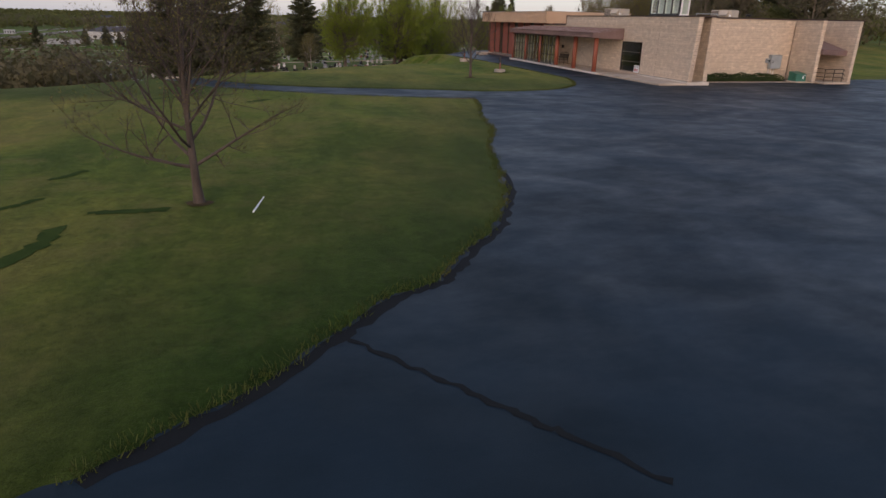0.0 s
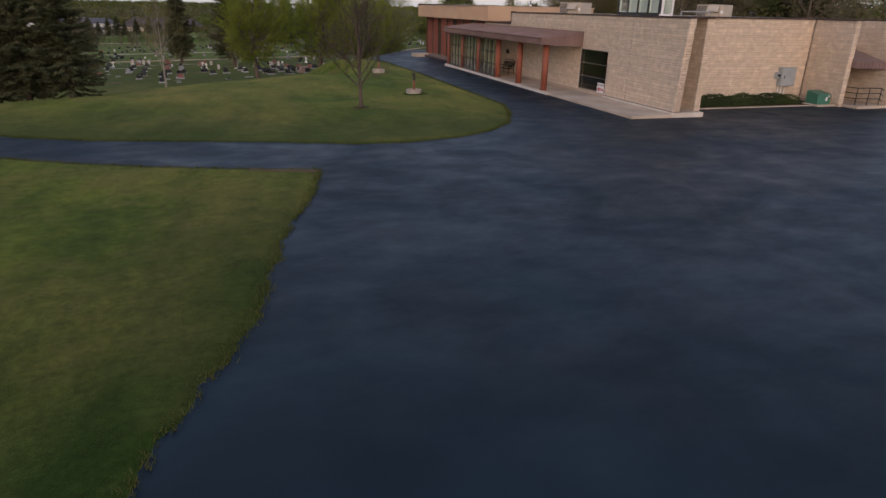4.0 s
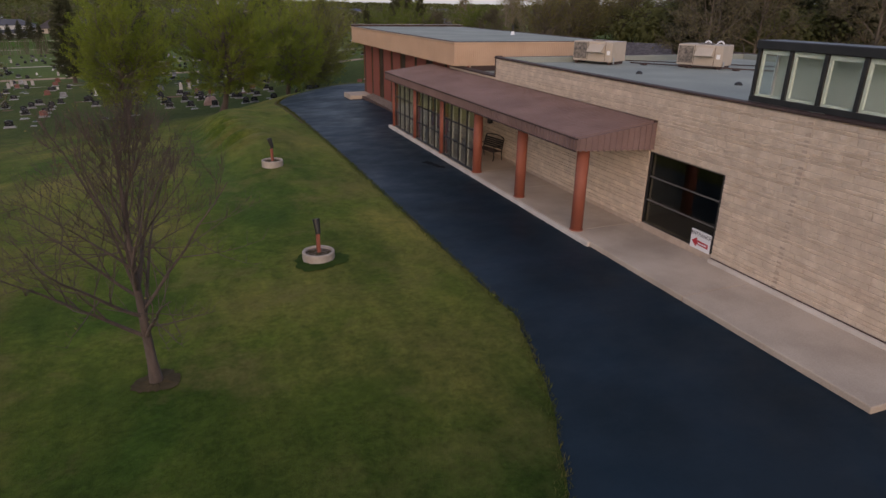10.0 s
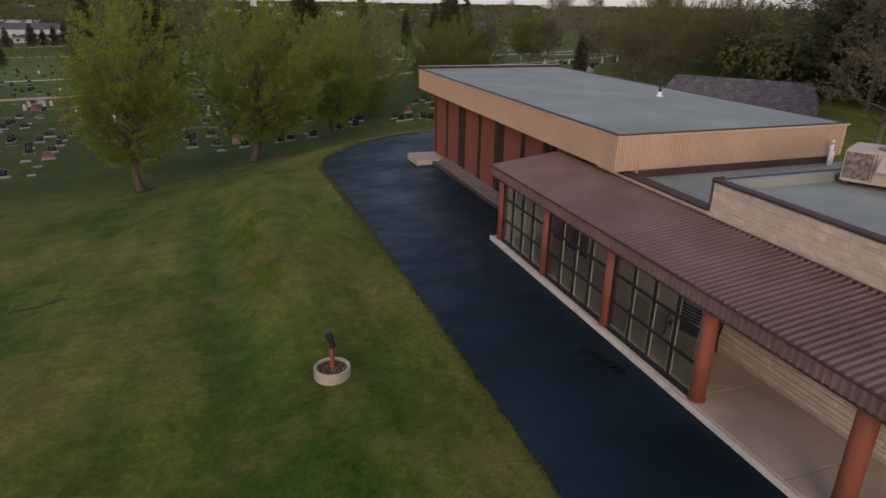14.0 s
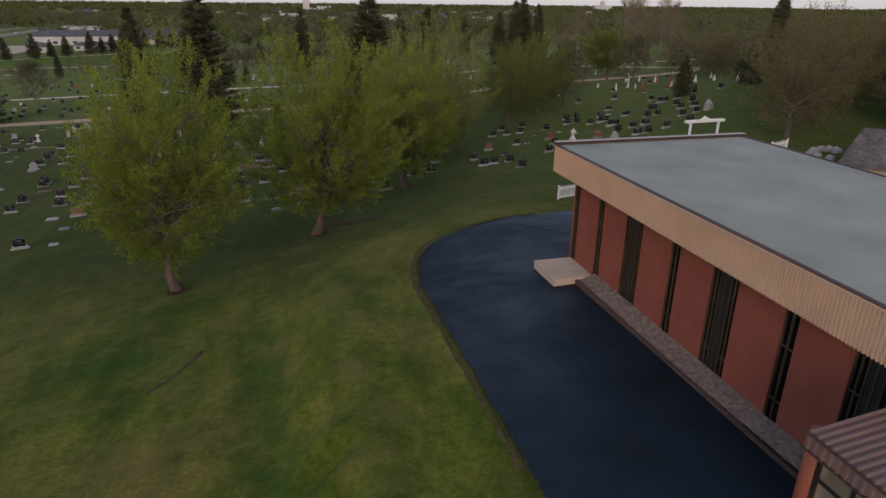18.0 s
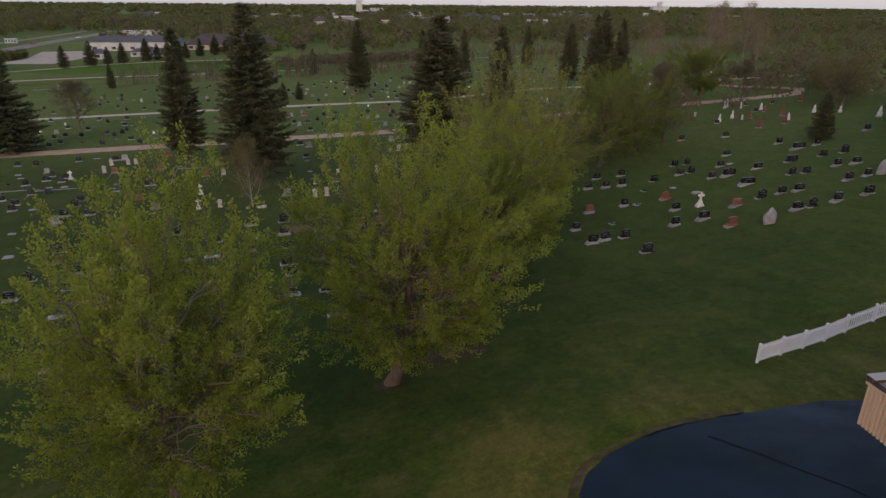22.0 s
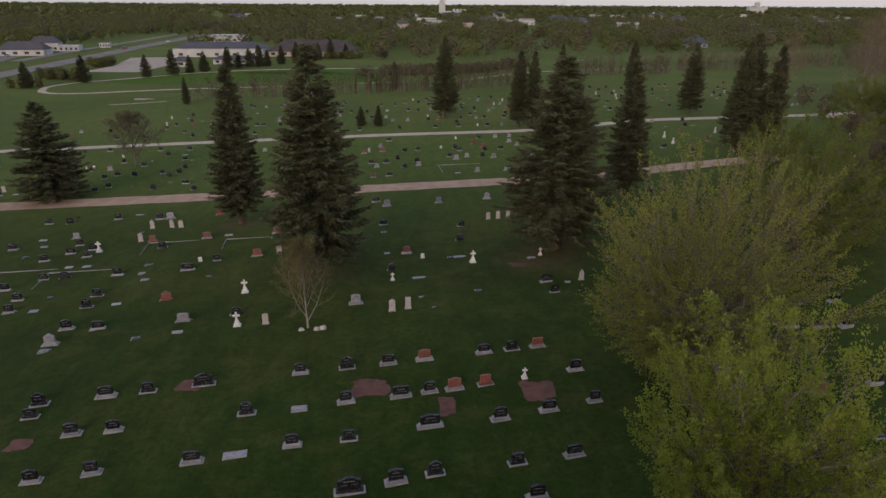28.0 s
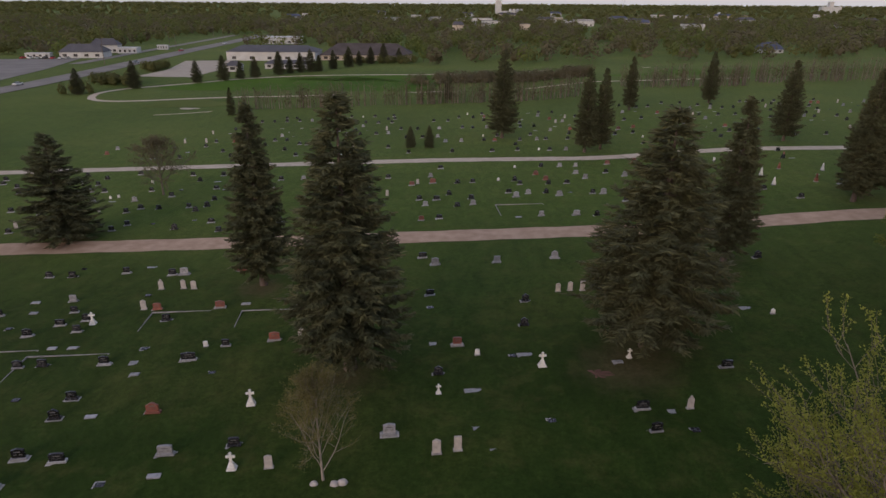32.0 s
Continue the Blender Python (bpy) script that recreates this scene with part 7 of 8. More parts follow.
def grave_meshes(kind, k):
    """Meshes of one headstone pattern: (part name, mesh)."""
    key = (kind, k)
    if key in grave_pool:
        return grave_pool[key]
    r = random.Random(k * 31 + len(kind))
    out = []
    if kind in ("dark", "red", "grey", "wide"):
        w = {"dark": 0.72, "red": 0.8, "grey": 0.7, "wide": 1.15}[kind] * r.uniform(0.85, 1.15)
        h = r.uniform(0.46, 0.66)
        m = {"dark": BLACKGRANITE, "red": REDGRANITE, "grey": GREYGRANITE, "wide": BLACKGRANITE}[kind]
        out.append(("footing", mesh_of("footing", boxes((-w / 2 - 0.2, -0.28, -0.12, w / 2 + 0.2, 0.24, 0.06)), BASESTONE)))
        out.append(("base", mesh_of("base", soft(boxes((-w / 2 - 0.1, -0.17, 0.06, w / 2 + 0.1, 0.17, 0.2)), 0.015, 1), GREYGRANITE if k % 3 else m)))
        bm = tablet(w, h, 0.16, k % 4)
        bmesh.ops.translate(bm, verts=bm.verts[:], vec=(0, 0, 0.2))
        out.append(("tablet", mesh_of("tablet", bm, m)))
        bm = boxes((-w * 0.25, -0.084, 0.2 + h * 0.62, w * 0.25, -0.0815, 0.2 + h * 0.72), (-w * 0.34, -0.084, 0.2 + h * 0.34, -w * 0.06, -0.0815, 0.2 + h * 0.39), (w * 0.06, -0.084, 0.2 + h * 0.34, w * 0.34, -0.0815, 0.2 + h * 0.39))
        out.append(("inscription_bar", mesh_of("inscription_bar", bm, INK)))
    elif kind == "slab":
        w, h = r.uniform(0.42, 0.55), r.uniform(0.8, 1.05)
        out.append(("base", mesh_of("base", soft(boxes((-w / 2 - 0.06, -0.14, -0.1, w / 2 + 0.06, 0.14, 0.1)), 0.01, 1), BASESTONE)))
        bm = tablet(w, h, 0.11, k % 4)
        bmesh.ops.translate(bm, verts=bm.verts[:], vec=(0, 0, 0.1))
        out.append(("tablet", mesh_of("tablet", bm, PALESTONE)))
    elif kind == "small":
        out.append(("base", mesh_of("base", soft(boxes((-0.24, -0.16, -0.1, 0.24, 0.16, 0.1)), 0.01, 1), BASESTONE)))
        bm = tablet(0.36, 0.46, 0.14, k % 4)
        bmesh.ops.translate(bm, verts=bm.verts[:], vec=(0, 0, 0.1))
        out.append(("tablet", mesh_of("tablet", bm, WHITESTONE)))
    elif kind == "flat":
        w = r.uniform(0.55, 1.3)
        out.append(("border", mesh_of("border", soft(boxes((-w / 2, -0.3, -0.08, w / 2, 0.3, 0.05)), 0.01, 1), BASESTONE)))
        out.append(("plaque", mesh_of("plaque", soft(boxes((-w / 2 + 0.09, -0.2, 0.05, w / 2 - 0.09, 0.2, 0.075 + 0.07 * (k % 2))), 0.01, 1), GREYGRANITE if k % 3 else BLACKGRANITE)))
    elif kind == "cross":
        out.append(("plinth", mesh_of("plinth", soft(boxes((-0.36, -0.3, -0.1, 0.36, 0.3, 0.16)), 0.02, 1), WHITESTONE)))
        out.append(("step", mesh_of("step", soft(boxes((-0.28, -0.23, 0.16, 0.28, 0.23, 0.36)), 0.015, 1), WHITESTONE)))
        bm = bmesh.new()
        v = box(bm, -0.2, -0.16, 0.36, 0.2, 0.16, 0.66)
        for q in v[4:]:
            q.co.x *= 0.8
            q.co.y *= 0.8
        out.append(("pedestal", mesh_of("pedestal", soft(bm, 0.012, 1), WHITESTONE)))
        out.append(("cross", mesh_of("cross", soft(boxes((-0.095, -0.075, 0.66, 0.095, 0.075, 1.5), (-0.33, -0.07, 1.06, -0.095, 0.07, 1.25), (0.095, -0.07, 1.06, 0.33, 0.07, 1.25)), 0.012, 1), WHITESTONE)))
    else:
        m = WHITESTONE if kind == "pillar" else REDGRANITE
        h = r.uniform(0.45, 1.1)
        out.append(("plinth", mesh_of("plinth", soft(boxes((-0.36, -0.36, -0.1, 0.36, 0.36, 0.2)), 0.02, 1), BASESTONE)))
        out.append(("die", mesh_of("die", soft(boxes((-0.26, -0.26, 0.2, 0.26, 0.26, 0.75)), 0.02, 1), m)))
        bm = bmesh.new()
        v = box(bm, -0.18, -0.18, 0.75, 0.18, 0.18, 0.75 + h)
        for q in v[4:]:
            q.co.x *= 0.62
            q.co.y *= 0.62
        out.append(("shaft", mesh_of("shaft", bm, m)))
        out.append(("finial", mesh_of("finial", lathe_cap(0.75 + h), m)))
    grave_pool[key] = out
    return out


def lathe_cap(z):
    bm = lathe([(0.13, 0), (0.13, 0.05), (0.06, 0.08), (0.09, 0.15), (0.01, 0.24)], 10)
    bmesh.ops.translate(bm, verts=bm.verts[:], vec=(0, 0, z))
    return bm


GRAVE_LABEL = {"dark": "polished black granite headstone on a pale concrete base", "wide": "wide black granite double headstone on a pale base", "red": "red granite headstone on a pale concrete base",
               "grey": "grey granite headstone on a concrete base", "slab": "pale upright stone slab marker in the grass", "small": "small white marble marker in the grass", "flat": "low flat grave marker set in the grass",
               "cross": "white marble cross on a stepped pedestal", "pillar": "tall white stone obelisk with a finial", "red pillar": "tall reddish granite obelisk with a finial"}


def grave(kind, x, y, k, scale=1.0):
    turn = 8.0 * max(0.0, min(1.0, (62 - x) / 25)) + random.uniform(-2.5, 2.5)
    g = thing("headstone", x, y, ground_z(x, y), GRAVE_LABEL[kind], "headstone", "cemetery headstones", rz=turn)
    g.scale = (scale, scale, scale)
    for name, me in grave_meshes(kind, k % 6):
        part(name, me, None, g)
    return g


far_graves = {"v": [], "f": [], "s": [], "m": []}


def far_grave(kind, x, y, k, scale=1.0):
    """A grave of the joined far rows."""
    m = Matrix.Translation((x, y, ground_z(x, y))) @ Matrix.Rotation(radians(8 + random.uniform(-3, 3)), 4, "Z") @ Matrix.Scale(scale, 4)
    for name, me in grave_meshes(kind, k % 6):
        mat = me.materials[0]
        if mat not in far_graves["m"]:
            far_graves["m"].append(mat)
        s, base = far_graves["m"].index(mat), len(far_graves["v"])
        far_graves["v"] += [tuple(m @ v.co) for v in me.vertices]
        for p in me.polygons:
            far_graves["f"].append([base + i for i in p.vertices])
            far_graves["s"].append(s)


DARK_ROW_1 = [(6.2, 111.5), (26.6, 115.7), (30.3, 116.6), (31.3, 116.8), (33.7, 116.9), (47.2, 117.7), (65, 117.9), (62.6, 118.1), (60.8, 118.4), (59.7, 118.6), (21.5, 119), (23.9, 119.2), (44.9, 122.2), (68.8, 122.2), (37.5, 122.3), (54.4, 122.3), (67.2, 122.3), (47.8, 122.5), (46.1, 122.6), (52.1, 122.6), (39.5, 122.7), (63.2, 122.9), (1.6, 123.3), (21.3, 123.3), (62.1, 123.5), (26.1, 123.7), (60.6, 123.9), (7.4, 124), (30.1, 124.3), (5.1, 124.7), (23.3, 126.2), (45.2, 126.5), (25.3, 126.6), (71.7, 126.6), (54.6, 126.9), (29.6, 127), (40, 127.3), (70.4, 127.3), (1.2, 127.4), (32.7, 127.4)]
DARK_ROW_2 = [(41, 127.4), (67.7, 127.7), (4.3, 128.1), (7.2, 128.5), (66.9, 128.5), (12.3, 128.9), (17.5, 129.8), (20.6, 130.1), (29.3, 131.1), (52, 131.5), (74.9, 131.6), (32.3, 131.7), (4.4, 132.1), (73.1, 132.2), (6.7, 132.3), (35.2, 132.3), (14.2, 133.2), (67.2, 133.7), (20.1, 133.9), (0.9, 134.2), (25.3, 134.5), (62.9, 134.7), (0.7, 135.6), (4.6, 136.1), (35, 136.1), (7.1, 136.5), (16.7, 137.8), (77.2, 138), (19.8, 138.1), (22.6, 138.4), (66.2, 138.4), (58.7, 138.5), (61.7, 138.7), (55.2, 138.8), (63.1, 138.8), (29.3, 139.1), (53.6, 139.2), (31.3, 139.4), (51.8, 139.7), (86.1, 141.1)]
DARK_ROW_3 = [(64.9, 142.7), (69.8, 142.8), (57.1, 143), (63.6, 143.1), (54.3, 143.3), (76.7, 143.3), (83.5, 143.3), (-0.5, 146.3), (-3.1, 146.6), (9.9, 147.9), (36.6, 149.1), (-9.6, 150.2), (-3.5, 150.8), (36.4, 151.6), (-10.3, 152.7), (-3.7, 153.2), (76.6, 153.4), (71.5, 155.5), (22.5, 156.4), (44.1, 157), (-10.6, 157.5), (-8.8, 157.8), (-4, 158.1), (4.7, 161), (29.7, 164.5), (-11.7, 164.9), (-9.8, 165.8), (-2.5, 165.9), (-18.8, 166.9), (-12, 167.6), (30.3, 169.6), (21.2, 171.1), (-19.8, 176.2), (-17.4, 176.4), (-6.7, 176.8), (-12, 177.4), (56.1, 179.3), (19.9, 181.5), (-34.8, 191.4), (-7.2, 191.8)]
DARK_ROW_4 = [(-25.6, 191.9), (-21.5, 192.1), (-13.4, 192.7), (21.3, 196.5), (-41.2, 201.2), (-19.9, 202.3), (-22.6, 202.4), (-15.7, 203), (-13.2, 203.5), (20.6, 206), (18, 206.1), (25.8, 206.6), (44.4, 208.9), (-21, 209.2), (37.4, 209.6), (-15.6, 213.8), (-50.1, 215.7), (23.7, 216.3), (26.2, 216.6), (-37, 217), (33.2, 217.7), (-54.2, 218.1), (-55.7, 221), (-37.8, 221.4), (-17.8, 223.3), (-23.4, 223.5)]
WIDE_ROW_1 = [(21, 125.8), (63, 129.2), (25.2, 130.8), (70.5, 133.2), (64.3, 134), (23.5, 134.2), (10.5, 137), (75.1, 138.1), (2.5, 158.7)]
RED_ROW_1 = [(54.5, 118.8), (7.9, 119.8), (58.1, 123.6), (55.9, 131), (48.4, 131.2), (26.9, 134.7), (28.9, 135), (25.1, 138.7), (33.2, 139.7), (3, 151.5), (23.9, 161), (8.5, 162), (-4.4, 168.2), (1.5, 168.5), (9.1, 169.5), (0.4, 178.1), (18.9, 195.8), (19.6, 216.4), (38.4, 218), (50.9, 228.8)]
FLAT_ROW_1 = [(8.3, 111.7), (15, 112.4), (17.9, 113.2), (24.3, 114.5), (7.8, 116), (6, 119.4), (33.5, 120.9), (48.7, 126.7), (14.5, 129.2), (59, 130.9), (53.2, 131.2), (17.3, 133.4), (58.7, 134.4), (56, 135.4), (67.8, 138.7), (-2.9, 142.9), (3.2, 144.3), (6.1, 145), (26.2, 147.3), (39.1, 149.2), (25.5, 149.6), (-7.6, 150.2), (30.2, 150.4), (-1.1, 151), (38.3, 151.3), (-7.7, 153), (25.1, 154.1), (-0.8, 156.5), (5.1, 156.8), (36.3, 158), (-1.8, 158.3), (28.3, 159.1), (29.3, 159.3), (-9.8, 160.6), (-2, 160.6), (-8.1, 160.7), (21.9, 161.2), (-16, 164.2), (50, 167.3), (-15.8, 167.4)]
FLAT_ROW_2 = [(21.4, 168.3), (3.7, 169.3), (4, 174), (-17.4, 178.6), (-10, 179.1), (-32.6, 191.8), (-12.3, 196.6), (32.1, 196.9), (-14.3, 213.4)]
GREY_ROW_1 = [(-3, 144), (5.9, 147), (19.6, 149), (-5.5, 177), (21.4, 179.3), (28.2, 179.9), (34.7, 181.2), (40, 197.7), (32.6, 207.5), (39.2, 208), (46, 208.8), (45.1, 218.8), (51.8, 219.4)]
CROSS_ROW_1 = [(56.5, 126.3), (31.5, 135.4), (10.5, 145.7), (9.5, 152.5), (22.6, 153.8), (30.4, 157.5), (37.3, 158.7), (-8.9, 165.2)]
SLABS_ROW_1 = [(12.7, 145.8), (22.7, 147.1), (24, 147.4), (39.6, 151.7), (10.7, 162.4), (-5.7, 168.2), (33.7, 171.8), (34.9, 172), (36.1, 172), (-6.2, 173), (-2.9, 173.1), (-4, 173.2), (17.1, 216.1)]
SMALL_ROW_1 = [(25.5, 159.4), (3, 161), (51.6, 165.9), (-28.3, 201.2), (-30.3, 208.3), (-29.3, 208.9), (30.5, 217.8), (68.5, 224.9)]
RED_PILLAR_ROW_1 = [(89.9, 167.3), (96.6, 173.2), (93.9, 188), (76.5, 207), (75.4, 216.1), (80.1, 224.5)]
PILLAR_ROW_1 = [(99.6, 160.5), (91.8, 161.3), (99.4, 165.4), (73.1, 166.5), (84.2, 166.7), (87.9, 169), (106, 169.9), (97.6, 175.5), (96.6, 179.6), (94.5, 181.1), (78, 199.2), (98.8, 202.5), (70.3, 206.7), (71.1, 212.7), (81.2, 214.1)]
DARK = DARK_ROW_1 + DARK_ROW_2 + DARK_ROW_3 + DARK_ROW_4
WIDE = WIDE_ROW_1
RED = RED_ROW_1
FLAT = FLAT_ROW_1 + FLAT_ROW_2
GREY = GREY_ROW_1
CROSS = CROSS_ROW_1
SLABS = SLABS_ROW_1
SMALL = SMALL_ROW_1
RED_PILLAR = RED_PILLAR_ROW_1
PILLAR = PILLAR_ROW_1
random.seed(5)
count = 0
for kind, spots, size in (("dark", DARK, 1.0), ("wide", WIDE, 1.05), ("red", RED, 1.0), ("flat", FLAT, 1.0), ("grey", GREY, 1.15), ("cross", CROSS, 0.85), ("slab", SLABS, 1.0), ("small", SMALL, 1.0), ("red pillar", RED_PILLAR, 0.72), ("pillar", PILLAR, 0.72)):
    for x, y in spots:
        count += 1
        grave(kind, x, y, count, (0.55 if (x, y) in ((31.5, 135.4), (22.6, 153.8), (37.3, 158.7)) else size) * random.uniform(0.94, 1.08))
# further rows, beyond the second lane and along the west side
KINDS = ["dark", "dark", "flat", "dark", "grey", "dark", "red", "slab", "flat", "dark", "flat", "grey", "dark", "small"]
for row in range(10):
    for k in range(52):
        if random.random() < 0.56:
            x = -56 + k * 3.8 + random.uniform(-1.3, 1.3) + row * 0.8
            y = 241 + row * 6.0 + 0.06 * x + random.uniform(-0.5, 0.5)
            if x > -58 + row * 3.4 and math.hypot(x - 15.6, y - 247.8) > 5:
                count += 1
                far_grave(random.choice(KINDS), x, y, count)
for row in range(10):
    for k in range(14):
        if random.random() < 0.5:
            x = -47 + k * 3.4 + random.uniform(-0.8, 0.8)
            y = 104 + row * 7.6 + 0.14 * x + random.uniform(-0.4, 0.4)
            if x < -3 and math.hypot(x + 25, y - 188) > 6:
                count += 1
                far_grave(random.choice(KINDS), x, y, count)
for row in range(5):
    for k in range(12):
        if random.random() < 0.45:
            x, y = 84 + k * 5.2 + random.uniform(-1.5, 1.5), 150 + row * 8 + random.uniform(-1, 1)
            count += 1
            far_grave(random.choice(["pillar", "slab", "small", "dark", "red pillar", "dark"]), x, y, count, 0.85)
for row in range(6):
    for k in range(40):
        if random.random() < 0.42:
            x = -62 + k * 3.7 + random.uniform(-1.2, 1.2)
            y = 195.5 + row * 6.1 + 0.05 * x + random.uniform(-0.5, 0.5)
            if y < 229 + 0.07 * x and math.hypot(x - 77, y - 198) > 6 and math.hypot(x + 22.9, y - 210.5) > 2 and min(math.hypot(x - q, y - r) for q, r in DARK_ROW_4 + GREY_ROW_1 + RED_ROW_1 + PILLAR_ROW_1) > 2.2:
                count += 1
                far_grave(random.choice(KINDS), x, y, count)
me = bpy.data.meshes.new("far_headstone")
me.from_pydata(far_graves["v"], [], far_graves["f"])
for m in far_graves["m"]:
    me.materials.append(m)
me.polygons.foreach_set("material_index", np.array(far_graves["s"], np.int32))
tagged(new("far_headstone", me), "far rows of dark and pale headstones in the grass", "headstone", kind="stuff")
GREYSTONE = surface("grey_field_stone", (0.22, 0.21, 0.205), (0.36, 0.345, 0.33), 0.85, 3.0, 30.0, 0.6, 0.02)
boulder(56.4, 117.2, 1.0, 0.6, 1.15, GREYSTONE, "upright jagged grey memorial stone in the grass", 3.3)
boulder(70.0, 122.0, 1.1, 0.7, 1.2, GREYSTONE, "upright jagged grey memorial stone in the grass", 8.7)
for k in range(9):
    a = 0.55 * k
    boulder(64.6 + (0.4 + 0.22 * k) * math.cos(a), 100.0 + (0.4 + 0.22 * k) * math.sin(a), 0.8, 0.6, 0.45, GREYSTONE, "grey rock in a spiral rockery beside the fence", 2.0 + k, "rockery stones")
boulder(26.3, 119.2, 1.7, 0.9, 1.1, surface("pink_granite", (0.24, 0.15, 0.12), (0.36, 0.24, 0.20), 0.8, 3, 40, 0.4, 0.01), "rounded pink granite memorial boulder", 5.1)


# thin kerb frames round family plots
def plot_frame(x, y, w, d, turn):
    p = thing("plot_kerb", x, y, ground_z(x, y), "thin pale concrete kerb framing a family grave plot", "kerb", "plot kerbs", rz=turn)
    for k, dims in enumerate(((-w / 2, -d / 2, -0.1, w / 2, -d / 2 + 0.06, 0.05), (-w / 2, d / 2 - 0.06, -0.1, w / 2, d / 2, 0.05), (-w / 2, -d / 2 + 0.06, -0.1, -w / 2 + 0.06, d / 2 - 0.06, 0.05), (w / 2 - 0.06, -d / 2 + 0.06, -0.1, w / 2, d / 2 - 0.06, 0.05))):
        part("kerb_strip", boxes(dims), BASESTONE, p)


for x, y, w, d in ((-7.5, 157, 6.5, 5.0), (-13.5, 157.5, 6.0, 5.2), (-1.5, 165.5, 5.6, 4.4), (6.5, 166, 5.0, 4.0), (33, 200, 7.0, 6.5)):
    plot_frame(x, y, w, d, 6)
# fresh grave soil patches
for x, y, w, d in ((21.5, 135.4, 2.6, 2.2), (26.3, 132.8, 1.1, 2.2), (32.1, 133.9, 2.3, 2.4), (9.6, 137.0, 1.8, 1.6), (1.8, 131.4, 1.5, 1.2), (-1, 118, 2.4, 1.6), (29.8, 106.6, 5.5, 1.5), (18.9, 96.9, 1.4, 1.2), (27.0, 104.5, 1.7, 1.4), (6.5, 14.0, 0.6, 0.5), (22.7, 46.5, 0.9, 0.8), (34.2, 156.3, 4.6, 2.0), (26.95, 51.75, 1.55, 1.45)):
    z = land(x, y)
    bm = bmesh.new()
    ringv = []
    lift = 0.018
    grave = y > 115 and w < 5
    rnd = random.Random(int(x * 7))
    for k in range(36):
        a = 2 * math.pi * k / 36
        q = 1 + 0.10 * math.sin(3 * a + x) + rnd.uniform(-0.09, 0.09)
        if grave:
            q *= min(1 / max(abs(math.cos(a)), 1e-6), 1 / max(abs(math.sin(a)), 1e-6)) * 0.9
        px, py = w / 2 * q * math.cos(a), d / 2 * q * math.sin(a)
        ringv.append(bm.verts.new((px, py, ground_z(x + px, y + py) - ground_z(x, y) + lift)))
    inner = [bm.verts.new((v.co.x * 0.5, v.co.y * 0.5, ground_z(x + v.co.x * 0.5, y + v.co.y * 0.5) - ground_z(x, y) + lift + rnd.uniform(0.01, 0.03))) for v in ringv]
    mid = bm.verts.new((0, 0, lift + 0.02))
    for k in range(36):
        bm.faces.new((ringv[k], ringv[(k + 1) % 36], inner[(k + 1) % 36], inner[k]))
        bm.faces.new((inner[k], inner[(k + 1) % 36], mid))
    pt = thing("soil_patch", x, y, ground_z(x, y), "bare reddish soil patch over a recent grave" if y > 115 and w < 5 else "dark turf ring round a lawn planter" if 50 < y < 53 else "dark bare soil worn round a tree foot", "soil", "soil patches")
    part("soil", bm, REDSOIL if y > 115 and w < 5 else DARKTURF if 50 < y < 53 else SOIL, pt)


# ---- lanes, golf course, highway and town ----
def ribbon(name, pts, width, material, label, lift=0.09, category="road"):
    """A draped strip along a polyline, smoothed and finely cut."""
    pts = np.array(pts, float)
    s = np.r_[0, np.cumsum(np.hypot(*np.diff(pts, axis=0).T))]
    t = np.linspace(0, s[-1], max(12, int(s[-1] / 2.5)))
    line = np.stack([np.interp(t, s, pts[:, 0]), np.interp(t, s, pts[:, 1])], 1)
    for _ in range(6):
        line[1:-1] = (line[:-2] + 2 * line[1:-1] + line[2:]) / 4
    d = np.gradient(line, axis=0)
    d /= np.linalg.norm(d, axis=1, keepdims=True)
    nrm = np.stack([-d[:, 1], d[:, 0]], 1)
    cols = np.linspace(-0.5, 0.5, 5)
    g = line[:, None] + nrm[:, None] * (cols * width)[None, :, None]
    edge = 0.12 * np.sin(t * 1.7)[:, None] * np.sign(cols)[None]
    g = g + nrm[:, None] * edge[..., None] * (abs(cols) > 0.4)[None, :, None]
    z = land(g[..., 0], g[..., 1]) + lift
    v = np.concatenate([g, z[..., None]], -1).reshape(-1, 3)
    i = np.arange(len(v)).reshape(-1, 5)
    f = np.stack([i[:-1, :-1], i[1:, :-1], i[1:, 1:], i[:-1, 1:]], -1).reshape(-1, 4)[:, ::-1]
    ob = smooth(new(name, quick_mesh(name, v, f, [material])))
    return tagged(ob, label, category, kind="structure")


LANE = surface("gravel_lane", (0.35, 0.235, 0.160), (0.48, 0.340, 0.245), 0.95, 0.8, 25.0, 0.4, 0.01, spec=0.1)
LANE2 = surface("pale_gravel_lane", (0.42, 0.345, 0.265), (0.55, 0.465, 0.37), 0.95, 0.8, 25.0, 0.4, 0.01, spec=0.1)
HIGHWAY = surface("pale_old_asphalt", (0.175, 0.158, 0.140), (0.245, 0.224, 0.200), 0.9, 0.1, 5.0, 0.1, 0.01, spec=0.15)
FAIRWAY = surface("golf_fairway", (0.050, 0.105, 0.016), (0.075, 0.135, 0.022), 0.95, 0.03, 0.4, 0.0, spec=0.03)
SAND = surface("bunker_sand", (0.34, 0.28, 0.21), (0.43, 0.37, 0.29), 0.95, 0.5, 8.0, 0.2, 0.01)
ribbon("road_lane", [(-110, 178), (-60, 183), (-31.6, 185.2), (-3.3, 187.1), (22, 189.1), (44.5, 191), (62.5, 191), (80, 190), (95, 191), (112, 193), (124, 195.5), (128, 204), (120, 218), (112, 232)], 4.3, LANE, "pinkish gravel cemetery lane between the graves")
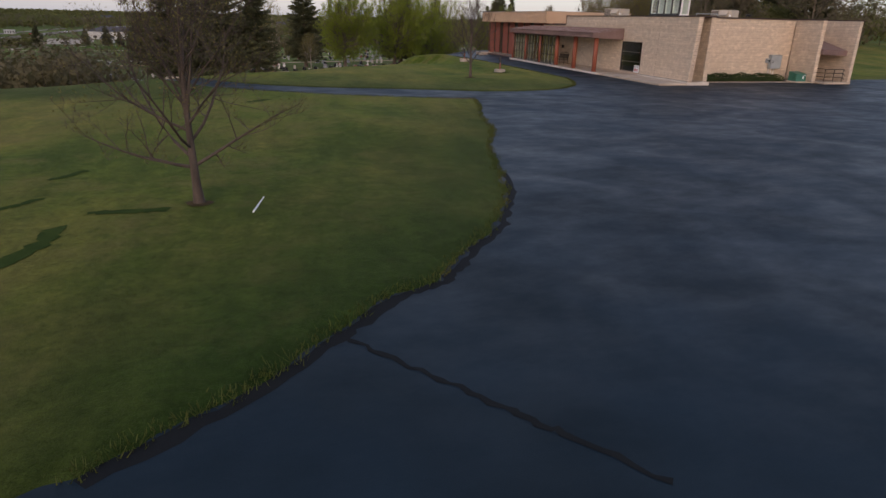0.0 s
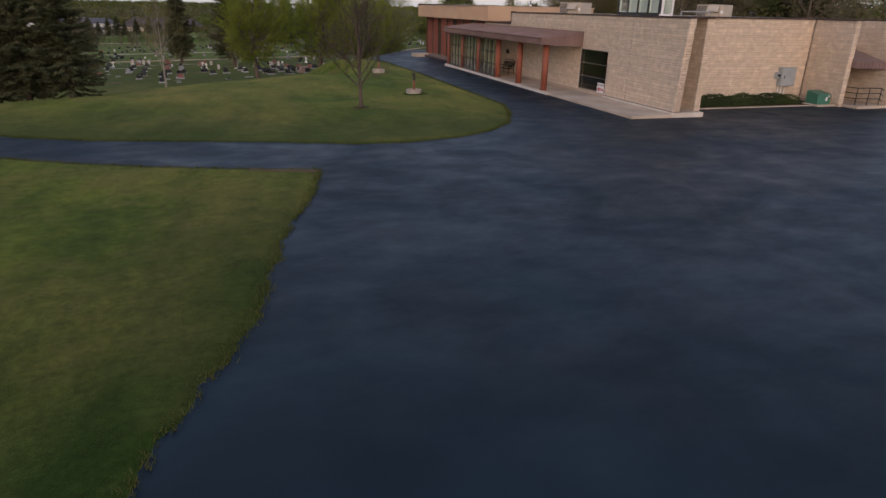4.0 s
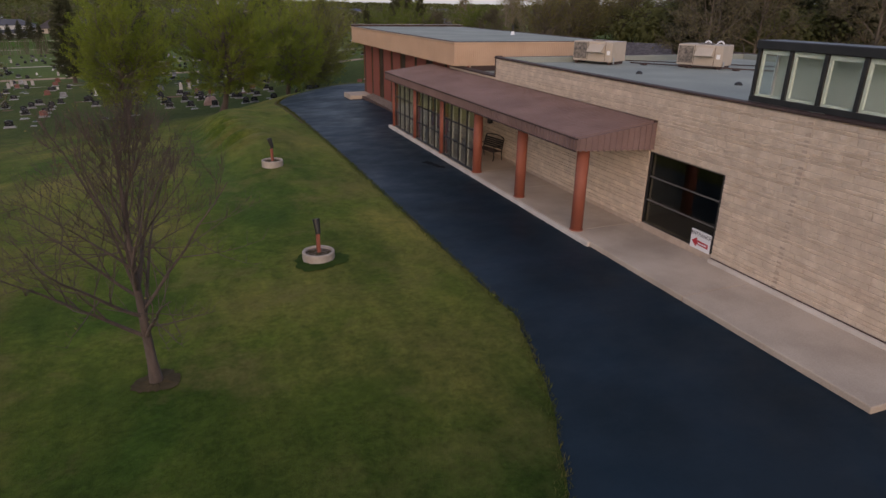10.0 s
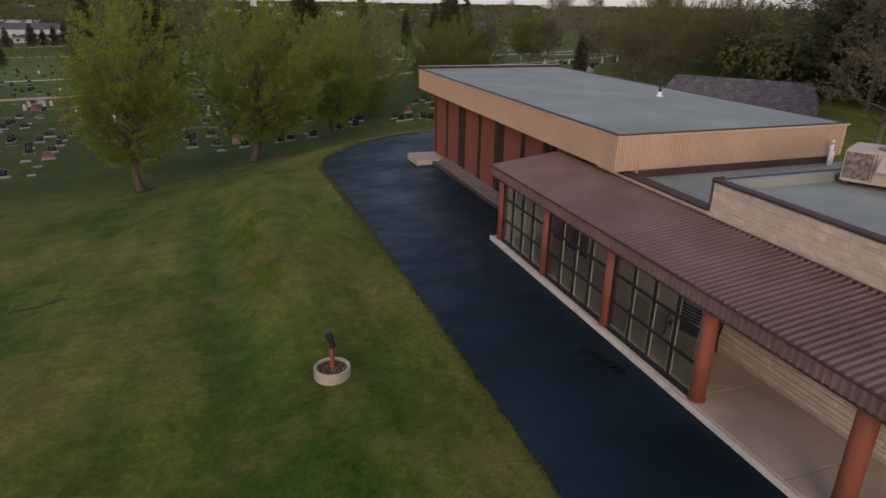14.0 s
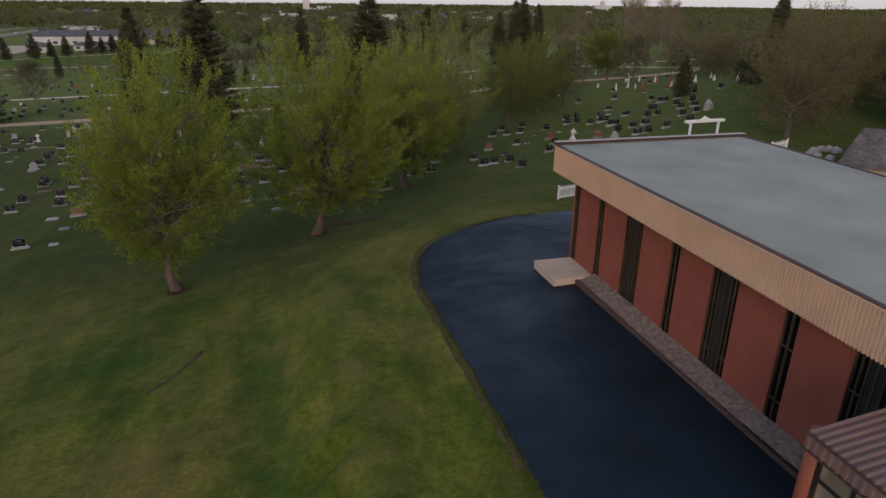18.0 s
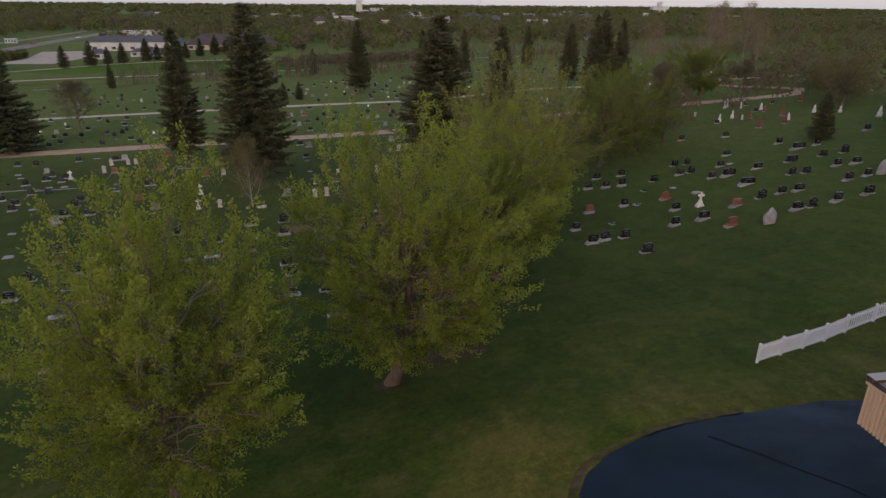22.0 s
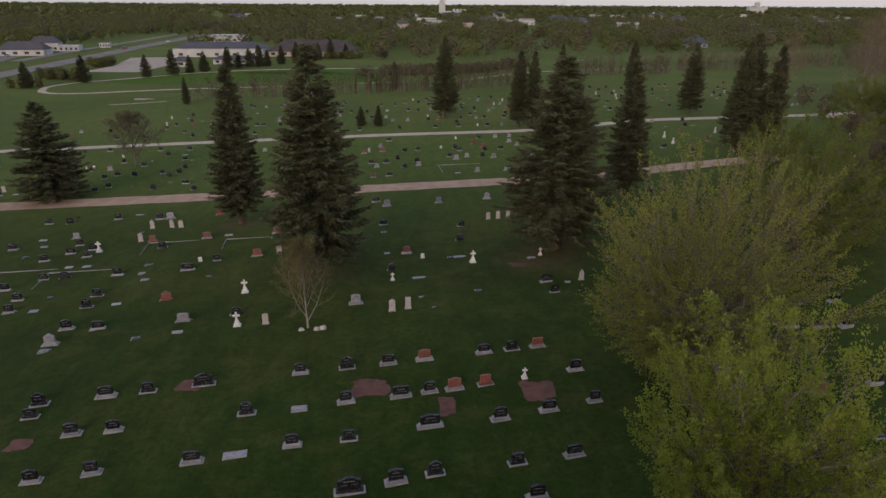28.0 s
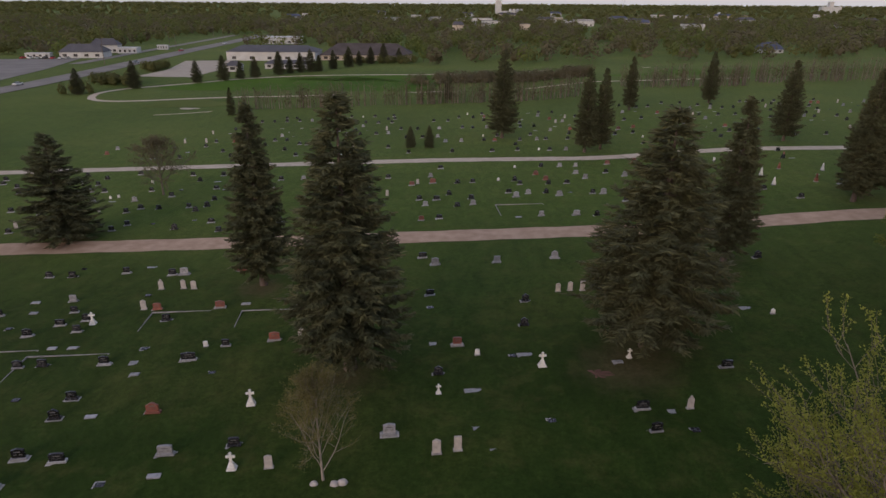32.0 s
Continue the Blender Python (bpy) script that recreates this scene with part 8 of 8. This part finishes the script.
ribbon("road_lane", [(-140, 222), (-61.5, 227.5), (-16.5, 231.5), (20.8, 234.8), (50, 235), (74.6, 232.5), (93, 232.5), (112, 232), (150, 236)], 3.4, LANE2, "pale gravel cemetery lane beyond the graves")
ribbon("cart_path", [(120, 446), (22, 427), (-27, 422), (-53, 416), (-75, 402), (-91, 382), (-108, 365), (-112, 353), (-107, 338), (-100, 331), (-87, 332), (-74, 338), (-56, 344), (-36, 347), (-16, 353), (23, 364), (80, 372), (140, 378)], 2.6, LANE2, "pale winding golf cart path", category="path")


def blob(name, x, y, rx, ry, material, label, lift, category):
    a = np.linspace(0, 2 * math.pi, 40, endpoint=False)
    q = 1 + 0.14 * np.sin(3 * a + x) + 0.08 * np.sin(5 * a + y)
    rings = [np.stack([x + rx * q * f * np.cos(a), y + ry * q * f * np.sin(a)], 1) for f in (1.0, 0.66, 0.33, 0.02)]
    v = np.concatenate(rings)
    v = np.column_stack([v, land(v[:, 0], v[:, 1]) + lift])
    f = [(r * 40 + k, r * 40 + (k + 1) % 40, (r + 1) * 40 + (k + 1) % 40, (r + 1) * 40 + k) for r in range(3) for k in range(40)]
    return tagged(new(name, quick_mesh(name, v, f, [material])), label, category, kind="structure")


blob("fairway", -35, 384, 62, 24, FAIRWAY, "mown golf fairway inside the cart path loop", 0.08, "golf course")
blob("fairway", 90, 410, 150, 16, FAIRWAY, "mown golf fairway before the woods", 0.08, "golf course")
PUTTING = surface("putting_green", (0.085, 0.112, 0.030), (0.115, 0.140, 0.042), 0.95, 0.06, 2.0, 0.0, spec=0.03)
blob("putting_green", -67, 327, 14, 9, PUTTING, "pale close-mown putting green inside the cart path loop", 0.11, "golf green")
blob("bunker", -62.4, 316.2, 3.2, 1.7, SAND, "small pale golf sand bunker beside the green", 0.14, "golf bunker")
ribbon("bunker", [(-68, 303.5), (-62, 305.5), (-56, 309), (-49.5, 312.7)], 1.1, SAND, "thin pale sand rim below the putting green", 0.12, "golf bunker")

hy = np.linspace(180, 780, 20)
ribbon("road_highway", [(highway_x(y), y) for y in hy], 13, HIGHWAY, "grey two-lane highway running toward the town", 0.25)
ribbon("road_highway", [(highway_x(y) - 28, y) for y in hy if y > 450], 7, HIGHWAY, "grey service road beside the highway", 0.25)
ribbon("yard", [(-203, 378), (-213, 430), (-231, 492)], 60, HIGHWAY, "pale worn concrete lot beside the highway", 0.2)
ribbon("yard", [(-112, 408), (-110, 440), (-122, 492)], 26, SAND, "pale gravel yard beside the workshops", 0.2)

TOWNWALL = surface("pale_metal_wall", (0.42, 0.42, 0.40), (0.56, 0.56, 0.54), 0.7, 0.2, 4.0, 0.1, 0.01)
HALLROOF = surface("brown_hall_roof", (0.070, 0.057, 0.052), (0.105, 0.088, 0.080), 0.9, 0.2, 4.0, 0.2, 0.01, spec=0.1)
TOWNROOF = surface("slate_roof", (0.058, 0.056, 0.062), (0.095, 0.092, 0.10), 0.8, 0.2, 4.0, 0.2, 0.01)
BLUEROOF = surface("blue_slate_roof", (0.050, 0.060, 0.095), (0.080, 0.095, 0.140), 0.7, 0.2, 4.0, 0.2, 0.01)
PALETOP = surface("pale_flat_roof", (0.40, 0.40, 0.40), (0.54, 0.54, 0.53), 0.8, 0.2, 4.0, 0.1, 0.01)


def town_house(x, y, w, d, h, pitch, turn, label, wall=TOWNWALL, roofm=TOWNROOF, doors=4):
    z = ground_z(x, y)
    b = thing("town_building", x, y, z, label, "building", "town buildings", rz=turn)
    part("wall", boxes((-w / 2, -d / 2, -0.6, w / 2, d / 2, h)), wall, b)
    if pitch:
        bm = bmesh.new()
        v = [bm.verts.new(c) for c in ((-w / 2 - 0.6, -d / 2 - 0.6, h), (w / 2 + 0.6, -d / 2 - 0.6, h), (w / 2 + 0.6, d / 2 + 0.6, h), (-w / 2 - 0.6, d / 2 + 0.6, h), (-w / 2 + d * 0.3, 0, h + pitch), (w / 2 - d * 0.3, 0, h + pitch))]
        for f in ((0, 1, 5, 4), (1, 2, 5), (2, 3, 4, 5), (3, 0, 4), (3, 2, 1, 0)):
            bm.faces.new([v[i] for i in f])
        part("roof", bm, roofm, b)
    else:
        part("roof", boxes((-w / 2 - 0.2, -d / 2 - 0.2, h, w / 2 + 0.2, d / 2 + 0.2, h + 0.4)), roofm, b)
    for k in range(doors):
        x0 = -w / 2 + w * (k + 0.3) / doors
        part("window", boxes((x0, -d / 2 - 0.05, 0.9, x0 + min(w / doors * 0.4, 2.4), -d / 2, min(h - 0.5, 2.4))), BLACK, b)
    return b


town_house(-87, 507, 52, 22, 5.0, 3.2, 1, "long white workshop with a slate-grey roof", doors=5)
town_house(-66, 454, 22, 9, 2.6, 1.6, 4, "low white annex in front of the workshop", doors=5)
town_house(-88.3, 437, 7, 6, 2.8, 2.2, 3, "small white gabled shed beside the workshop", doors=1)
town_house(-33, 518, 54, 30, 3.0, 6.0, 4, "wide brown-roofed hall beside the workshop", wall=BEIGEMETAL, roofm=HALLROOF, doors=8)
town_house(-122, 657, 30, 18, 5, 0, 6, "white flat-roofed depot beside the highway", roofm=PALETOP, doors=5)
town_house(228, 556, 15, 10, 2.6, 4.5, 8, "white house with a blue slate roof among the woods", roofm=BLUEROOF, doors=3)
for x, y, w, d, h, p, turn in ((-204, 509, 25, 13, 3.4, 4.5, 6), (-228, 501, 14, 4, 2.6, 0, 6), (-211, 546, 17, 10, 5, 4, 12), (-194, 543, 12, 8, 3.4, 0, 6), (-187, 577, 7, 3, 2.8, 0, 10)):
    town_house(x, y, w, d, h, p, turn, "roadside building in grey and white", doors=4, roofm=TOWNROOF if p else PALETOP)
for x, y, w, h in FAR_TOWN:
    town_house(x, y, w, w * 0.45, h, tr.choice((0, 0, 4)), tr.uniform(-12, 12), "far pale town building among woods", wall=tr.choice((TOWNWALL, TOWNWALL, BEIGEMETAL)), roofm=tr.choice((PALETOP, TOWNROOF, TOWNROOF, BLUEROOF)), doors=3)
elev = thing("grain_elevator", 113, 1711, -13, "tall white concrete grain elevator on the skyline", "tower")
part("tower", soft(boxes((-11, -9, 0, 11, 9, 52)), 0.4, 1), TOWNWALL, elev)
part("headhouse", boxes((-7, -6, 52, 7, 6, 60)), TOWNWALL, elev)
part("annex", boxes((11, -9, 0, 34, 9, 20)), TOWNWALL, elev)
elev.scale = (0.66, 0.66, 0.66)
for k in range(4):
    part("silo", lathe([(6, 0), (6, 24), (0.5, 28)], 14), TOWNWALL, elev).location = (44 + 13 * k, 0, 0)
hosp = thing("far_tower", 1306, 2480, -10, "long white institution with a central tower", "building")
part("block", boxes((-34, -10, 0, 34, 10, 22)), TOWNWALL, hosp)
part("tower", boxes((-8, -8, 22, 6, 8, 38)), TOWNWALL, hosp)
part("mast", tube(bmesh.new(), (0, 0, 38), (0, 0, 60), 1.2, 0.4, 6), GALV, hosp)
for k, (x, y, h) in enumerate(((620, 2600, 78), (-250, 2900, 70), (-60, 2700, 60))):
    m = thing("radio_mast", x, y, -13, "thin lattice radio mast on the skyline", "mast", "radio masts")
    part("mast", tube(bmesh.new(), (0, 0, 0), (0, 0, h), 1.1, 0.5, 5), GALV, m)
for k in range(16):
    y = 300 + k * 55
    x = highway_x(y) - (12 if k % 2 else 38)
    pl = thing("utility_pole", x, y, ground_z(x, y), "wooden utility pole beside the highway", "pole", "highway poles")
    part("pole", tube(bmesh.new(), (0, 0, -0.5), (0, 0, 11), 0.2, 0.14, 8), TWIG, pl)
    part("cross_arm", boxes((-1.2, -0.08, 10.0, 1.2, 0.08, 10.2)), TWIG, pl)


def parked_car(x, y, turn, paint, label):
    c = thing("car", x, y, ground_z(x, y) + 0.3, label, "car", "highway cars", rz=turn)
    bm = boxes((-2.1, -0.85, 0.35, 2.1, 0.85, 0.95))
    part("body", soft(bm, 0.12, 2), paint, c)
    bm = bmesh.new()
    v = box(bm, -1.3, -0.78, 0.95, 1.0, 0.78, 1.5)
    for q in v[4:]:
        q.co.x = q.co.x * 0.7
        q.co.y *= 0.85
    part("cabin", bm, DARKGLASS, c)
    for sx in (-1.35, 1.35):
        for sy in (-0.85, 0.85):
            part("wheel", tube(bmesh.new(), (sx, sy - 0.1, 0.32), (sx, sy + 0.1, 0.32), 0.32, 0.32, 14), BLACK, c)


for k, (y, off, paint, nm) in enumerate(((372, -3, WHITE, "white"), (470, 3, GALV, "grey"), (560, -3, SIGNRED, "red"), (640, 3, WHITE, "white"), (760, -3, GALV, "grey"), (880, 3, WHITE, "white"))):
    parked_car(highway_x(y) + off, y, 84, paint, "%s car standing on the highway" % nm)
for k in range(14):
    parked_car(-232 + (k % 7) * 4.4, 492 + (k // 7) * 56, 95 + 9 * (k % 3), (SIGNRED, WHITE, GALV, BLACK)[k % 4], "car parked in a roadside yard")
for k, (x, y) in enumerate(((-87.8, 387.2), (-79.6, 396.3), (-74.4, 403.4), (-69.3, 408.4), (-61.8, 421.4), (-58, 427), (-54.2, 432.6), (-50, 436), (-46.4, 438.7), (-41.6, 451.0), (-35.2, 461.0), (-31.3, 471.4), (-26, 480), (-20, 490), (-12, 500), (-116.4, 347.9), (-104.7, 367.0))):
    spruce(x, y, SPRUCE_C, 0.68 + 0.12 * math.sin(k * 2.1), "small pine in the row before the workshop", 20 * k, 1.1, "workshop pines")
